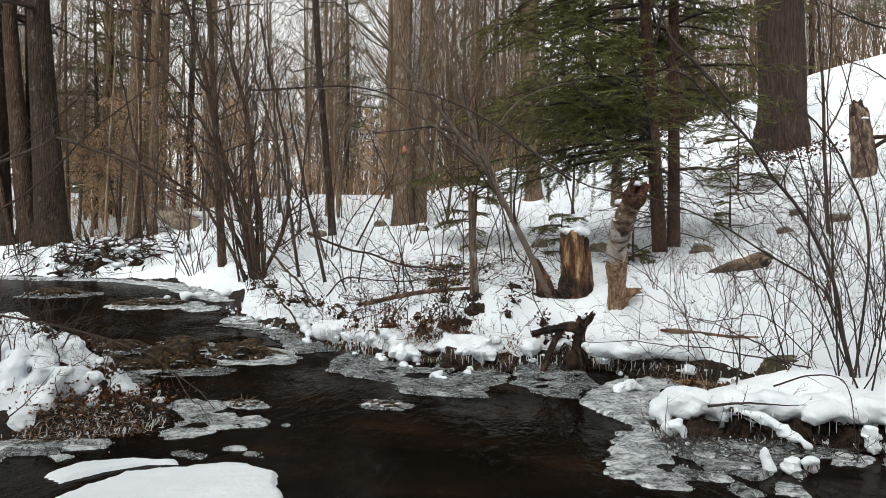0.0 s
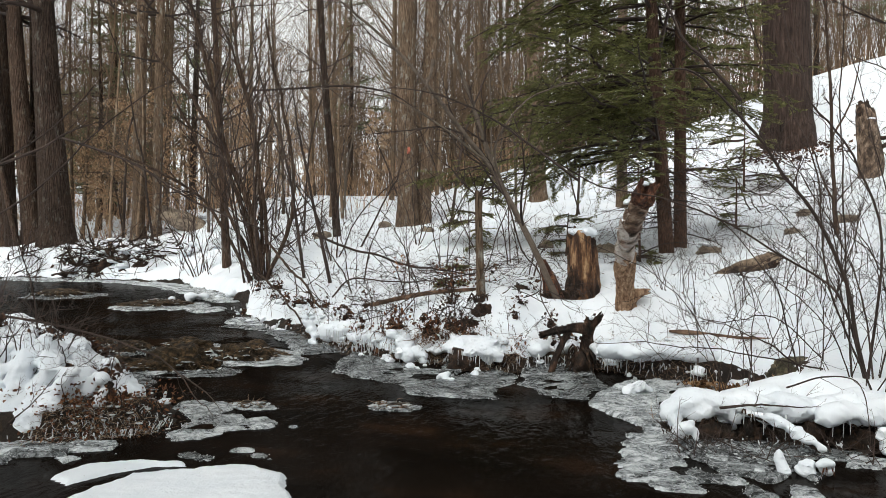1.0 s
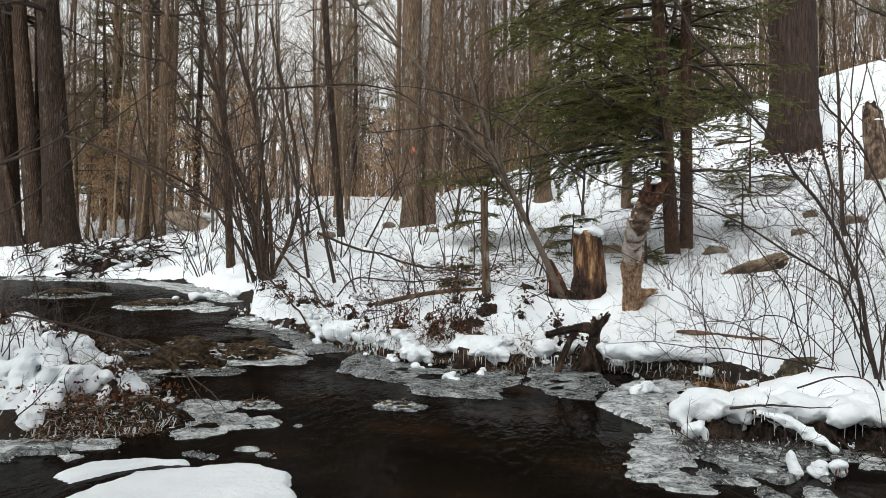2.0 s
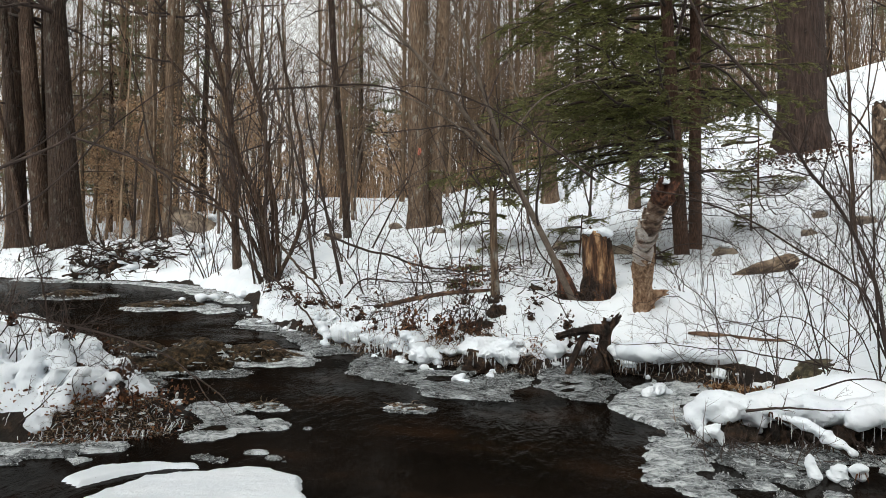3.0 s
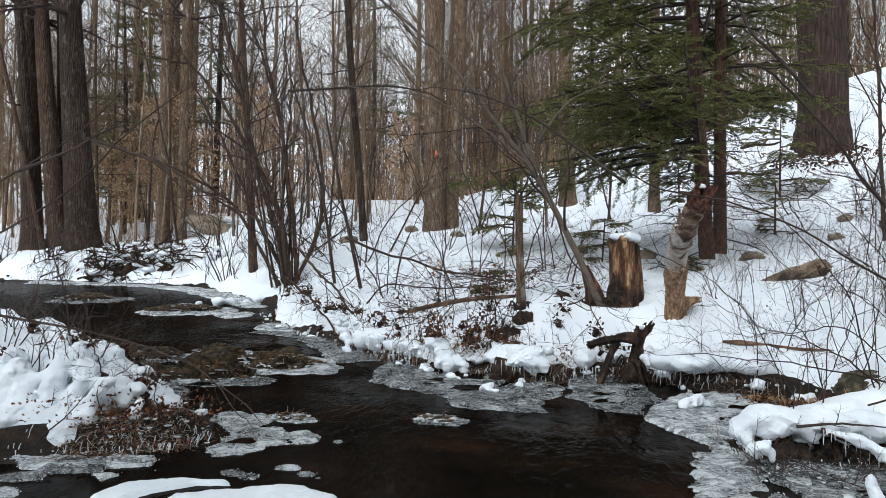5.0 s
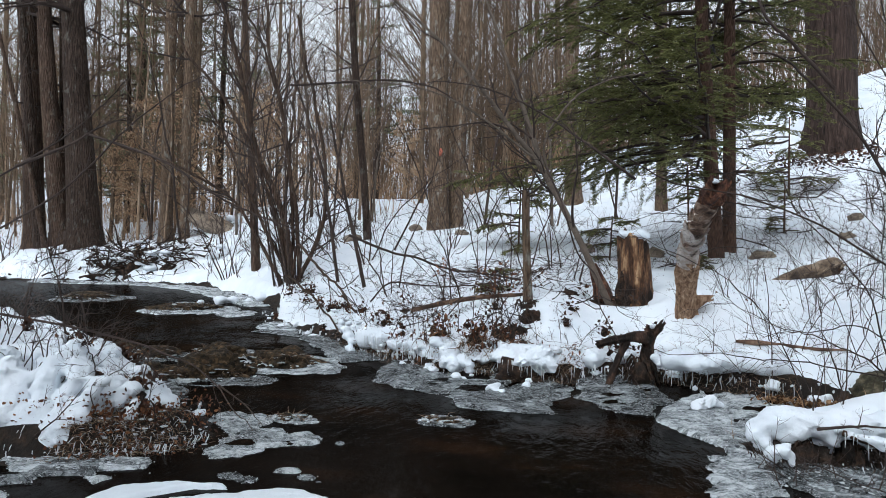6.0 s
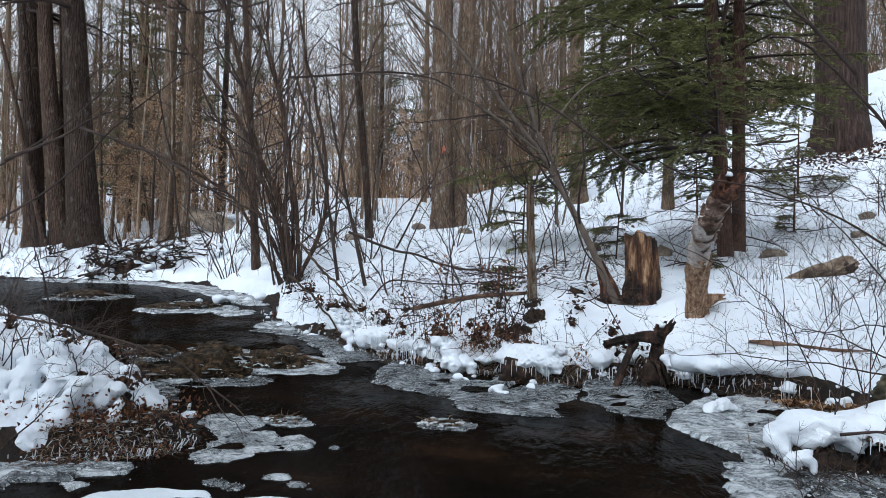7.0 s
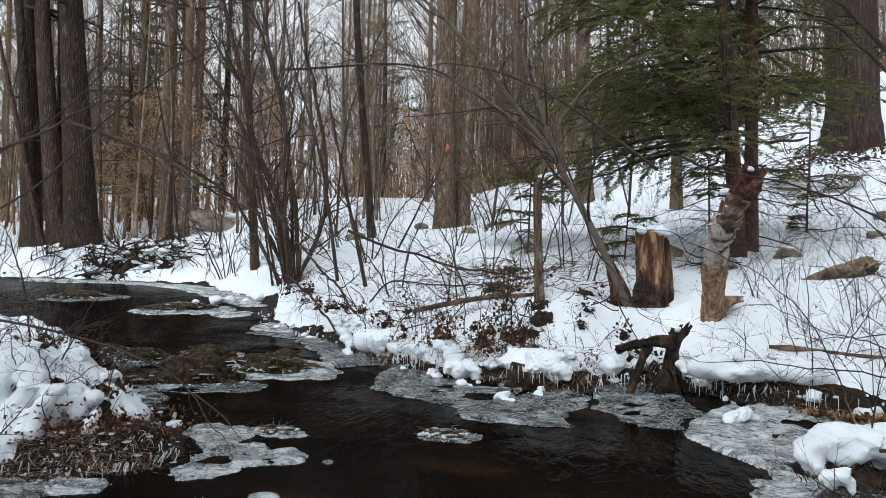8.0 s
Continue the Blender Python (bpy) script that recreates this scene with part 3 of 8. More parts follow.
def heights(x, y):
    """Soil and snow, at arrays of places."""
    s, w, t = from_shore(x, y), level(x, y), land(x, y)
    far = smooth((np.hypot(x, y - 6) - 14) / 20)
    t = t + 0.05 * wave(x * 1.1, y * 1.1, 0, 31, 3) * (1 - far) + far * 0.25 * wave(x * 0.35, y * 0.35, 0, 32, 3)
    t = t + 0.33 * np.exp(-((x - 1.42) ** 2 / 0.35 + (y - 7.95) ** 2 / 0.2)) - 0.34 * np.exp(-((x - 0.85) ** 2 / 0.16 + (y - 9.35) ** 2 / 0.1)) - 0.2 * np.exp(-((x - 0.72) ** 2 / 0.2 + (y - 8.85) ** 2 / 0.2))
    t = t + 0.34 * np.exp(-((x + 14.5) ** 2 / 4.0 + (y - 19.3) ** 2 / 1.6)) - 0.27 * np.exp(-((x - 3.2) ** 2 / 0.9 + (y - 10.6) ** 2 / 0.6)) + 0.12 * np.exp(-((x - 7.9) ** 2 / 1.5 + (y - 24) ** 2 / 1.5)) - 0.16 * np.exp(-((x - 8.75) ** 2 / 1.2 + (y - 20) ** 2 / 1.2))
    m = smooth(s / 1.3)
    lip = 0.20 + 0.07 * wave(x * 2.3, y * 2.3, 0, 33, 2)
    soil = w + lip * smooth((s + 0.05) / 0.26) * (1 - m) + np.maximum(t - w - 0.1, 0.12) * m
    soil = soil + 0.03 * wave(x * 6, y * 6, 0, 34, 4) * smooth((s + 0.1) / 0.2)
    soil = np.where(s < -0.05, w - 0.4 * smooth((-s - 0.05) / 0.7) + 0.02 * wave(x * 5, y * 5, 0, 35, 3), soil)
    # a snow-covered log makes the low spit, and the tussock across the stream has lost its snow at the front
    u = np.clip((x - 1.55) / 1.9, 0, 1)
    spit = np.exp(-((y - 5.12 - 0.28 * u) / (0.2 + 0.14 * u)) ** 2) * smooth((x - 1.3) / 0.3) * smooth((4.2 - x) / 0.8)
    soil = soil - 0.09 * np.exp(-((y - 5.2) / 0.55) ** 2) * smooth((x - 1.25) / 0.3) * smooth((4.6 - x) / 0.8) * (s > 0)
    for cx, cy, r, h in ((-3.95, 5.5, 0.5, 0.1), (-3.4, 4.65, 0.25, 0.12), (-3.15, 4.3, 0.16, 0.02), (-3.75, 4.3, 0.25, 0.1), (-3.3, 5.3, 0.22, 0.12), (-3.75, 5.0, 0.2, 0.12)):
        soil = soil + h * np.exp(-((x - cx) ** 2 + (y - cy) ** 2) / (r * r)) * smooth(s / 0.35) * (1 + 0.35 * wave(x * 5, y * 5, 0, 42, 3))
    thaw = 0.13 * np.exp(-((x - 1.75) ** 2 / 0.7 + (y - 6.85) ** 2 / 0.16)) + 0.13 * smooth((x - 1.5) / 0.2) * (y < 5.3) + 0.3 * np.exp(-((x + 2.9) ** 2 / 0.14 + (y - 4.1) ** 2 / 0.16)) + 0.1 * np.exp(-((x + 3.6) ** 2 / 1.2 + (y - 3.7) ** 2 / 0.06)) + 0.42 * np.exp(-((x + 2.75) ** 2 / 0.16 + (y - 4.5) ** 2 / 0.2))
    tuss = np.exp(-((x + 3.6) ** 2 / 0.9 + (y - 4.8) ** 2 / 1.0))
    edge = np.clip((s - 0.08 + 0.1 * smooth((-4.5 - x) / 1.5) - thaw - 0.09 * wave(x * 4, y * 4, 0, 36, 4, 0.65)) / (0.22 + 0.28 * spit), 0, 1)
    deep = 0.11 + 0.04 * wave(x * 1.7, y * 1.7, 0, 37, 3) + 0.045 * wave(x * 6, y * 6, 0, 38, 4, 0.6) * smooth((30 - y) / 20) + tuss * (0.06 * wave(x * 6, y * 6, 0, 44, 3) + 0.03 * wave(x * 13, y * 13, 0, 45, 3))
    deep = deep + smooth(1.3 - s / 2.2) * (0.055 * wave(x * 3.1, y * 3.1, 0, 51, 3, 0.6) + 0.03 * np.abs(wave(x * 7.5, y * 7.5, 0, 52, 3, 0.6))) * (y > 6.2)
    bare = smooth((wave(x * 2.1, y * 2.1, 0, 39, 4, 0.7) - 0.3) / 0.25) * smooth(1 - s / 3.5) * 0.17
    bare = bare + tuss * 0.22 * smooth((wave(x * 5, y * 5, 0, 47, 3, 0.6) - 0.22) / 0.15)
    snow = soil + (deep + spit * (0.05 + 0.21 * smooth((x - 1.55) / 1.0) - 0.06 * smooth((x - 2.6) / 0.6) + 0.05 * wave(x * 3.5, y * 3.5, 0, 43, 3) + 0.018 * wave(x * 9, y * 9, 0, 46, 3))) * np.sqrt(np.clip(1 - (1 - edge) ** 2, 0, 1)) - bare * (1 - spit) - 0.07 * (1 - smooth(edge * 2.5))
    return soil, snow


def top(x, y):
    """The height of the snow at one place."""
    a, b = heights(np.array([float(x)]), np.array([float(y)]))
    return float(max(a[0], b[0]))


def sheet(name, xs, ys, height, mat, label, category):
    X, Y = np.meshgrid(xs, ys)
    Z = height(X, Y)
    idx = np.arange(X.size).reshape(X.shape)
    f = np.stack([idx[:-1, :-1], idx[:-1, 1:], idx[1:, 1:], idx[1:, :-1]], -1)
    ob = mesh_object(name, np.stack([X, Y, Z], -1), f, mat)
    return tagged(ob, label, category, kind="structure")


def steps(*spans):
    out = []
    for a, b, d in spans:
        out += list(np.arange(a, b, d))
    return np.array(out + [spans[-1][1]])


XS = steps((-900, -100, 160), (-100, -40, 6), (-40, -16, 0.8), (-16, -9, 0.1), (-9, -6, 0.055), (-6, 4.6, 0.045), (4.6, 12, 0.2), (12, 40, 0.8), (40, 100, 6), (100, 900, 160))
YS = steps((-300, -20, 56), (-20, 0, 1.0), (0, 2.4, 0.2), (2.4, 11, 0.045), (11, 18, 0.055), (18, 24, 0.16), (24, 50, 0.6), (50, 100, 5), (100, 1200, 220))
sheet("ground", XS, YS, lambda x, y: heights(x, y)[0], SOIL, "dark brown soil bank and stream bed under the snow", "ground")
sheet("snow_cover", XS, YS, lambda x, y: heights(x, y)[1], SNOW, "uneven white snow lying over the banks and hillside", "snow")
sheet("water", steps((-40, -8, 0.5), (-8, 6, 0.1), (6, 12, 0.5)), steps((-2, 2, 0.5), (2, 15, 0.1), (15, 24, 0.5)),
      lambda x, y: level(x, y) + 0.004 * wave(x * 5, y * 3, 0, 41, 3) * (1 + 5 * np.exp(-((y + 0.25 * x - 7.9) / 1.6) ** 2)), WATER,
      "dark brown stream water with small ripples", "water")


# ---- tall trees ----
def big_tree(name, base, head, r_base, r_head, mat, label, seed, flare=1.5, limbs=14, limb_from=0.45, height=16.0, twig_mat=TWIG, category="tree", reach=3.0):
    """A standing tree: trunk with root flare, carried on past the given head point, and its bare limbs."""
    rng = np.random.RandomState(seed)
    base, head = np.array(base, float), np.array(head, float)
    sink = 0.25 + r_base * 1.5
    base[2] = top(base[0], base[1]) - sink
    way = unit(head - base)
    tip = base + way * height
    tip[:2] += rng.normal(0, 0.3, 2)
    thing = empty(name, (0, 0, 0), label, category)
    k = np.linalg.norm(head - base) / height
    pts = [base, base + way * sink, base + way * (sink + 0.35), base + way * (sink + 1.1), head, tip]
    trunk("trunk", pts, [r_base * flare * 1.15, r_base * flare, r_base * 1.16, r_base, r_head, r_head * (1 - k) * 0.5 + 0.02], mat, thing, 30, 0.045, seed, False, 8, rings=70)
    for k in range(8 if r_base > 0.25 else 0):
        # roots that swell out of the trunk's foot and dive under the snow
        a = k * 0.785 + rng.uniform(-0.25, 0.25)
        d = np.array([math.cos(a), math.sin(a), 0.0])
        at = [base + way * (sink + 0.55) + d * r_base * 0.55, base + way * (sink + 0.12) + d * r_base * 0.95]
        end = base + d * r_base * rng.uniform(1.25, 1.5)
        end[2] = top(end[0], end[1]) - 0.18
        trunk("root", at + [end], [r_base * 0.18, r_base * 0.24, r_base * 0.1], mat, thing, 12, 0.12, seed + k, False, 5, rings=14)
    line = spline(pts, 20)
    z0 = base[2] + height * limb_from
    g = Geo()
    pick = line[line[:, 2] > z0]
    if len(pick) and limbs:
        starts = pick[rng.randint(0, len(pick), limbs)]
        ways = np.column_stack([rng.normal(0, 1, (limbs, 2)), rng.uniform(0.0, 0.7, limbs)])
        p, r = grow(rng, starts, ways, rng.uniform(0.5, 1, limbs) * reach, r_head * 0.3, 8, 0.16, 0.03)
        g.tubes(p, r, 5)
        p2, r2 = sprout(rng, p, r, 7, 0.25, 1, 0.8, 0.5)
        g.tubes(p2, r2, 4)
        p3, r3 = sprout(rng, p2, r2, 5, 0.2, 1, 0.7, 0.5, 4)
        g.tubes(p3, r3, 3)
        tagged(g.done("crown", twig_mat, thing), kind="stuff")
    return thing


big_tree("twin_trunk_tree", (-3.47, 19.0, 1.95), (-3.53, 19.0, 8.2), 0.27, 0.26, GREY_BARK, "grey-brown furrowed tree trunk standing in snow beside its twin", 1, 1.25, 16)
big_tree("twin_trunk_tree", (-3.12, 19.35, 2.05), (-2.92, 19.4, 8.3), 0.20, 0.19, GREY_BARK, "slimmer grey-brown tree trunk grown against its twin", 2, 1.25, 12)
big_tree("pine_tree", (-14.02, 19.0, 1.5), (-14.66, 19.0, 8.7), 0.46, 0.31, DARK_BARK, "thick dark rough-barked tree leaning outward on the far bank", 4, 1.25, 14)
big_tree("pine_tree", (-14.88, 19.1, 1.5), (-15.72, 19.1, 8.7), 0.3, 0.21, PINE_BARK, "brown furrowed tree grown against the thick dark one", 3, 1.3, 14)
big_tree("pine_tree", (-15.45, 18.9, 1.4), (-16.15, 18.9, 7.0), 0.16, 0.13, DARK_BARK, "narrow dark leaning tree in a clump on the far bank", 5, 1.25, 10)
big_tree("pine_tree", (-16.2, 19.6, 1.4), (-16.6, 19.6, 8.0), 0.3, 0.26, PINE_BARK, "brown tree at the edge of the clump on the far bank", 6, 1.3, 10)
big_tree("bare_tree", (-14.5, 19.6, 1.5), (-15.1, 19.6, 8.5), 0.13, 0.1, PINE_BARK, "slim brown tree squeezed between the thick trunks", 15, 1.3, 10, 0.3)
big_tree("bare_tree", (-15.25, 19.5, 1.4), (-15.4, 19.5, 8.5), 0.11, 0.09, DARK_BARK, "slim dark tree behind the clump on the far bank", 16, 1.3, 10, 0.3)
big_tree("bare_tree", (-15.0, 18.6, 1.4), (-16.3, 18.6, 6.0), 0.075, 0.06, PINE_BARK, "thin stem leaning out of the clump on the far bank", 17, 1.3, 12, 0.2)
big_tree("maple_tree", (-12.11, 20.0, 1.7), (-12.03, 20.0, 8.9), 0.19, 0.17, GREY_BARK, "slim grey-brown tree with patchy bark behind the bank", 7, 1.3, 12)
big_tree("maple_tree", (-11.5, 20.0, 1.75), (-11.45, 20.0, 8.9), 0.13, 0.12, GREY_BARK, "slim tree with a dark scar on patchy grey bark", 8, 1.3, 12)
big_tree("maple_tree", (-6.85, 15.0, 1.25), (-7.1, 15.0, 4.5), 0.085, 0.07, PINE_BARK, "thin brown tree standing behind the shrubs", 9, 1.3, 10, 0.3, 9)
big_tree("maple_tree", (-4.84, 17.0, 1.5), (-5.39, 17.0, 7.7), 0.085, 0.08, DARK_BARK, "thin dark tree leaning slightly, standing in snow", 10, 1.3, 14, 0.3, 12)
big_tree("maple_tree", (0.1, 20.0, 2.75), (-0.03, 20.0, 6.9), 0.2, 0.18, GREY_BARK, "grey tree trunk behind the hemlock boughs", 11, 1.4, 8)
big_tree("maple_tree", (2.3, 19.0, 2.7), (2.25, 19.0, 7.0), 0.13, 0.12, GREY_BARK, "slim grey tree trunk behind the hemlocks", 12, 1.3, 8)
big_tree("white_pine", (7.91, 24.0, 4.85), (7.74, 24.0, 9.5), 0.72, 0.7, RED_PINE, "massive brown pine trunk with deep furrowed bark on the snowy slope", 13, 1.16, 10, 0.5, 20)

g = Geo()
blob(g, (-3.42, 18.73, 4.1), (0.1, 0.03, 0.12), 5, 0.4, 3, None, 3.0)
tagged(g.done("paint_blaze", plain("faded_red_paint", [(0.3, (0.25, 0.06, 0.04)), (0.7, (0.45, 0.15, 0.09))], 9, 0.7)), "faded red paint mark on a grey trunk", "paint mark")


# ---- hemlocks ----
def spray(rng, g, needles, start, way, length, droop=0.25):
    """A flat hemlock bough: a drooping stem with side twigs set with short flat needles."""
    S = 9
    way = unit(np.asarray(way, float))
    t = np.linspace(0, 1, S)[:, None]
    line = np.asarray(start) + way * t * length + np.array([0, 0, -droop * length]) * t ** 2 + rng.normal(0, 0.02, (S, 3)) * length * t
    g.tubes(line, 0.018 * length ** 0.5 * (1 - 0.85 * t[:, 0]) + 0.002, 4)
    side = unit(np.cross(way, [0, 0, 1.0]))
    n = int(8 + 7 * length)
    u = np.sort(rng.uniform(0.22, 1.0, n))
    k = np.minimum((u * (S - 1)).astype(int), S - 2)
    base = line[k] + (line[k + 1] - line[k]) * (u * (S - 1) - k)[:, None]
    sign = np.where(np.arange(n) % 2, 1, -1)[:, None]
    ways = unit(way * 0.75 + side * sign * rng.uniform(0.6, 1.2, (n, 1)) + np.column_stack([np.zeros((n, 2)), rng.uniform(-0.4, 0.05, n)]))
    ln = length * (0.48 * (1.08 - u)) * rng.uniform(0.6, 1.2, n) + 0.1
    p, r = grow(rng, base, ways, ln, 0.005, 5, 0.12, -0.06)
    g.tubes(p, r, 3)
    # needles lie flat, in tufts along each side twig
    m = (ln / 0.0075).astype(int) + 8
    who = np.repeat(np.arange(n), m)
    tt = rng.uniform(0.05, 1.02, len(who)) * 4
    kk = np.minimum(tt.astype(int), 3)
    c = p[who, kk] + (p[who, kk + 1] - p[who, kk]) * (tt - kk)[:, None]
    d = unit(p[who, kk + 1] - p[who, kk])
    lat = unit(np.cross(d, [0, 0, 1.0])) * np.where(rng.uniform(size=len(who)) > 0.5, 1, -1)[:, None]
    a = unit(d * rng.uniform(0.4, 1.0, (len(who), 1)) + lat + rng.normal(0, 0.22, d.shape))
    size = rng.uniform(0.022, 0.042, (len(who), 1))
    w = unit(np.cross(a, rng.normal(0, 0.3, d.shape) + [0, 0, 1.0])) * size * 0.28
    needles.cards(c + a * size * 0.8, a * size, w)


def hemlock(name, base, head, r, height, boughs, z_from, reach, label, seed, bare=10, lean=(0, 0), bias=(0, 0), zpow=1.0):
    rng = np.random.RandomState(seed)
    base, head = np.array(base, float), np.array(head, float)
    base[2] = top(base[0], base[1]) - 0.1 - r * 1.6
    way = unit(head - base)
    tip = base + way * height
    thing = empty(name, (0, 0, 0), label, "tree")
    pts = [base, base + way * height * 0.05, base + way * height * 0.5, tip]
    trunk("trunk", pts, [r * 1.35, r * 1.05, r * 0.8, 0.01], HEM_BARK, thing, 22, 0.05, seed, False, 10, rings=50)
    wood, needles = Geo(), Geo()
    for k in range(boughs):
        f = z_from + (0.98 - z_from) * (rng.uniform() ** zpow)
        if height > 5 and k % 2:
            f = z_from + 0.3 * rng.uniform()
        elif height > 5 and f > 0.62 and k % 4:
            continue
        at = base + way * height * f
        ang = rng.uniform(0, 2 * math.pi)
        d = np.array([math.cos(ang) + bias[0], math.sin(ang) + bias[1], rng.uniform(-0.05, 0.28)])
        spray(rng, wood, needles, at, d, reach * ((1.1 - f) * rng.uniform(0.55, 1.15) if height > 5 else rng.uniform(0.25, 0.85)), rng.uniform(0.08, 0.3))
    if bare:
        starts = base + way * height * rng.uniform(0.05, z_from + 0.06, (bare, 1))
        ways = np.column_stack([rng.normal(0, 1, (bare, 2)), rng.uniform(-0.35, 0.15, bare)])
        p, q = grow(rng, starts, ways, rng.uniform(0.5, 1.7, bare), 0.013, 7, 0.14, -0.03)
        wood.tubes(p, q, 4)
        p2, q2 = sprout(rng, p, q, 9, 0.2, 1, 0.75, 0.45, 5, 0.15, -0.02)
        wood.tubes(p2, q2, 3)
        p3, q3 = sprout(rng, p2, q2, 5, 0.2, 1, 0.7, 0.5, 4, 0.15, -0.02, floor=0.0012)
        wood.tubes(p3, q3, 3)
    tagged(wood.done("branch_mass", TWIG, thing), kind="stuff")
    tagged(needles.done("needles", NEEDLES, thing, False, "dark green flat hemlock needles"), kind="stuff")
    return thing


hemlock("hemlock_tree", (2.56, 12.7, 1.36), (2.21, 12.7, 5.95), 0.125, 10.5, 68, 0.195, 4.7, "hemlock with a dark slim trunk and wide drooping green boughs", 51, 32, bias=(-0.9, 0.3), zpow=1.4)
hemlock("hemlock_tree", (2.92, 13.6, 1.5), (2.86, 13.6, 6.2), 0.115, 11.0, 44, 0.25, 3.2, "second slim hemlock with green boughs beside the first", 52, 22, bias=(0.3, 0.2), zpow=1.4)
hemlock("hemlock_sapling", (-0.9, 13.5, 1.5), (-0.85, 13.5, 3.5), 0.02, 1.6, 18, 0.1, 1.15, "small green hemlock sapling standing in the snow", 53, 0)
hemlock("hemlock_sapling", (0.75, 12.6, 1.3), (0.8, 12.6, 2.2), 0.016, 0.9, 11, 0.1, 0.8, "low hemlock sapling half buried in snow", 54, 0)
hemlock("hemlock_sapling", (2.0, 12.0, 1.3), (1.95, 12.0, 2.8), 0.022, 1.8, 10, 0.1, 0.6, "thin dull green hemlock sapling by the hemlock trunks", 55, 10)
hemlock("hemlock_sapling", (4.6, 16.5, 2.2), (4.6, 16.5, 3.5), 0.025, 1.3, 8, 0.08, 0.9, "hemlock sapling low on the snowy slope", 56, 8)
hemlock("hemlock_sapling", (5.6, 20.0, 3.4), (5.6, 20.0, 4.5), 0.03, 2.2, 18, 0.05, 1.8, "hemlock sapling sprawling on the snowy slope", 57, 8)
hemlock("hemlock_tree", (-0.9, 9.6, 1.0), (-0.9, 9.6, 1.0 + 5), 0.02, 0.5, 6, 0.3, 0.5, "tiny hemlock seedling by the fallen branch", 58, 0)


# ---- broken, gnawed and fallen wood ----
def snow_cap(name, place, size, seed, parent=None, rough=0.18):
    g = Geo()
    blob(g, place, size, seed, rough, 4, -0.35, 2.0)
    return g.done(name, SNOW, parent, True, "" if parent is None else "cap of white snow")


stump = empty("gnawed_stump", (0, 0, 0), "tall torn brown stump with a cap of snow", "stump")
sz = top(0.95, 9.4) - 0.12
trunk("stump_body", [(1.0, 9.62, sz), (0.98, 9.6, sz + 0.2), (0.95, 9.6, sz + 0.5), (0.93, 9.6, 1.66)], [0.3, 0.25, 0.215, 0.185], DEAD_WOOD, stump, 64, 0.2, 61, True, 14, 0.16, rings=60)
g = Geo()
rng = np.random.RandomState(64)
for k in range(16):
    a = rng.uniform(2.6, 5.2)
    z = sz + rng.uniform(0.0, 0.75)
    rr = 0.24 - 0.06 * (z - sz)
    blob(g, (0.97 + rr * math.cos(a), 9.6 + rr * math.sin(a), z), (0.05, 0.035, rng.uniform(0.08, 0.2)), k, 0.5, 3, None, 3.0)
tagged(g.done("bark_remnant", ROT_WOOD, stump, True, "dark rotten bark clinging to the side"), kind="stuff")
rng = np.random.RandomState(62)
mesh_object("snow_cap", *soft_union([(0.93 + rng.uniform(-0.15, 0.15), 9.57 + rng.uniform(-0.14, 0.1), 1.67 + rng.uniform(-0.02, 0.03), rng.uniform(0.04, 0.075), 0.75) for _ in range(22)], 0.012, 0.3, 26, 62), SNOW, stump, True, "ragged cap of white snow")
birch = empty("leaning_birch", (0, 0, 0), "short leaning birch trunk with gnawed tan foot and curling bark", "log")
BX = np.array([(1.48, 8.02, 0.58), (1.43, 7.72, 1.02), (1.40, 7.3, 1.42), (1.45, 6.95, 1.68), (1.53, 6.55, 1.96)])
bl = spline(BX, 60)
trunk("gnawed_foot", bl[:26], [0.15, 0.13, 0.105, 0.1, 0.106, 0.11], FRESH_WOOD, birch, 48, 0.3, 66, True, 14, label="gnawed tan wood without bark")
sleeves = []
for k, (a, b, low, high, mat, note) in enumerate(((23, 30, 0.114, 0.104, BIRCH_BARK, "pale papery bark torn at its rim"), (29, 35, 0.098, 0.117, BIRCH_BARK, "pale papery bark torn at its rim"),
                                                (34, 41, 0.098, 0.12, BIRCH_BARK, "pale papery bark torn at its rim"), (40, 46, 0.095, 0.116, RED_BARK, "reddish peeling inner bark"), (45, 53, 0.09, 0.108, RED_BARK, "reddish peeling inner bark"))):
    sleeves.append(trunk("bark_sleeve", bl[a:b], [low, (low + high) / 2 - 0.006, high], mat, birch, 56, 0.13, 67 + k, True, 5, 0.07, note, 26))
trunk("broken_top", bl[50:], [0.085, 0.1, 0.09], TORN_WOOD, birch, 40, 0.3, 68, True, 9, 0.16, "dark red-brown torn end", 26)
for t, dx, s in ((0.66, -0.09, 0.04), (0.84, -0.09, 0.05), (0.99, -0.02, 0.045)):
    q = bl[int(t * 59)]
    snow_cap("snow_patch", (q[0] + dx, q[1] + 0.02, q[2] + 0.07), (s, s * 1.2, s * 0.7), int(t * 90), birch, 0.35)
rng = np.random.RandomState(69)
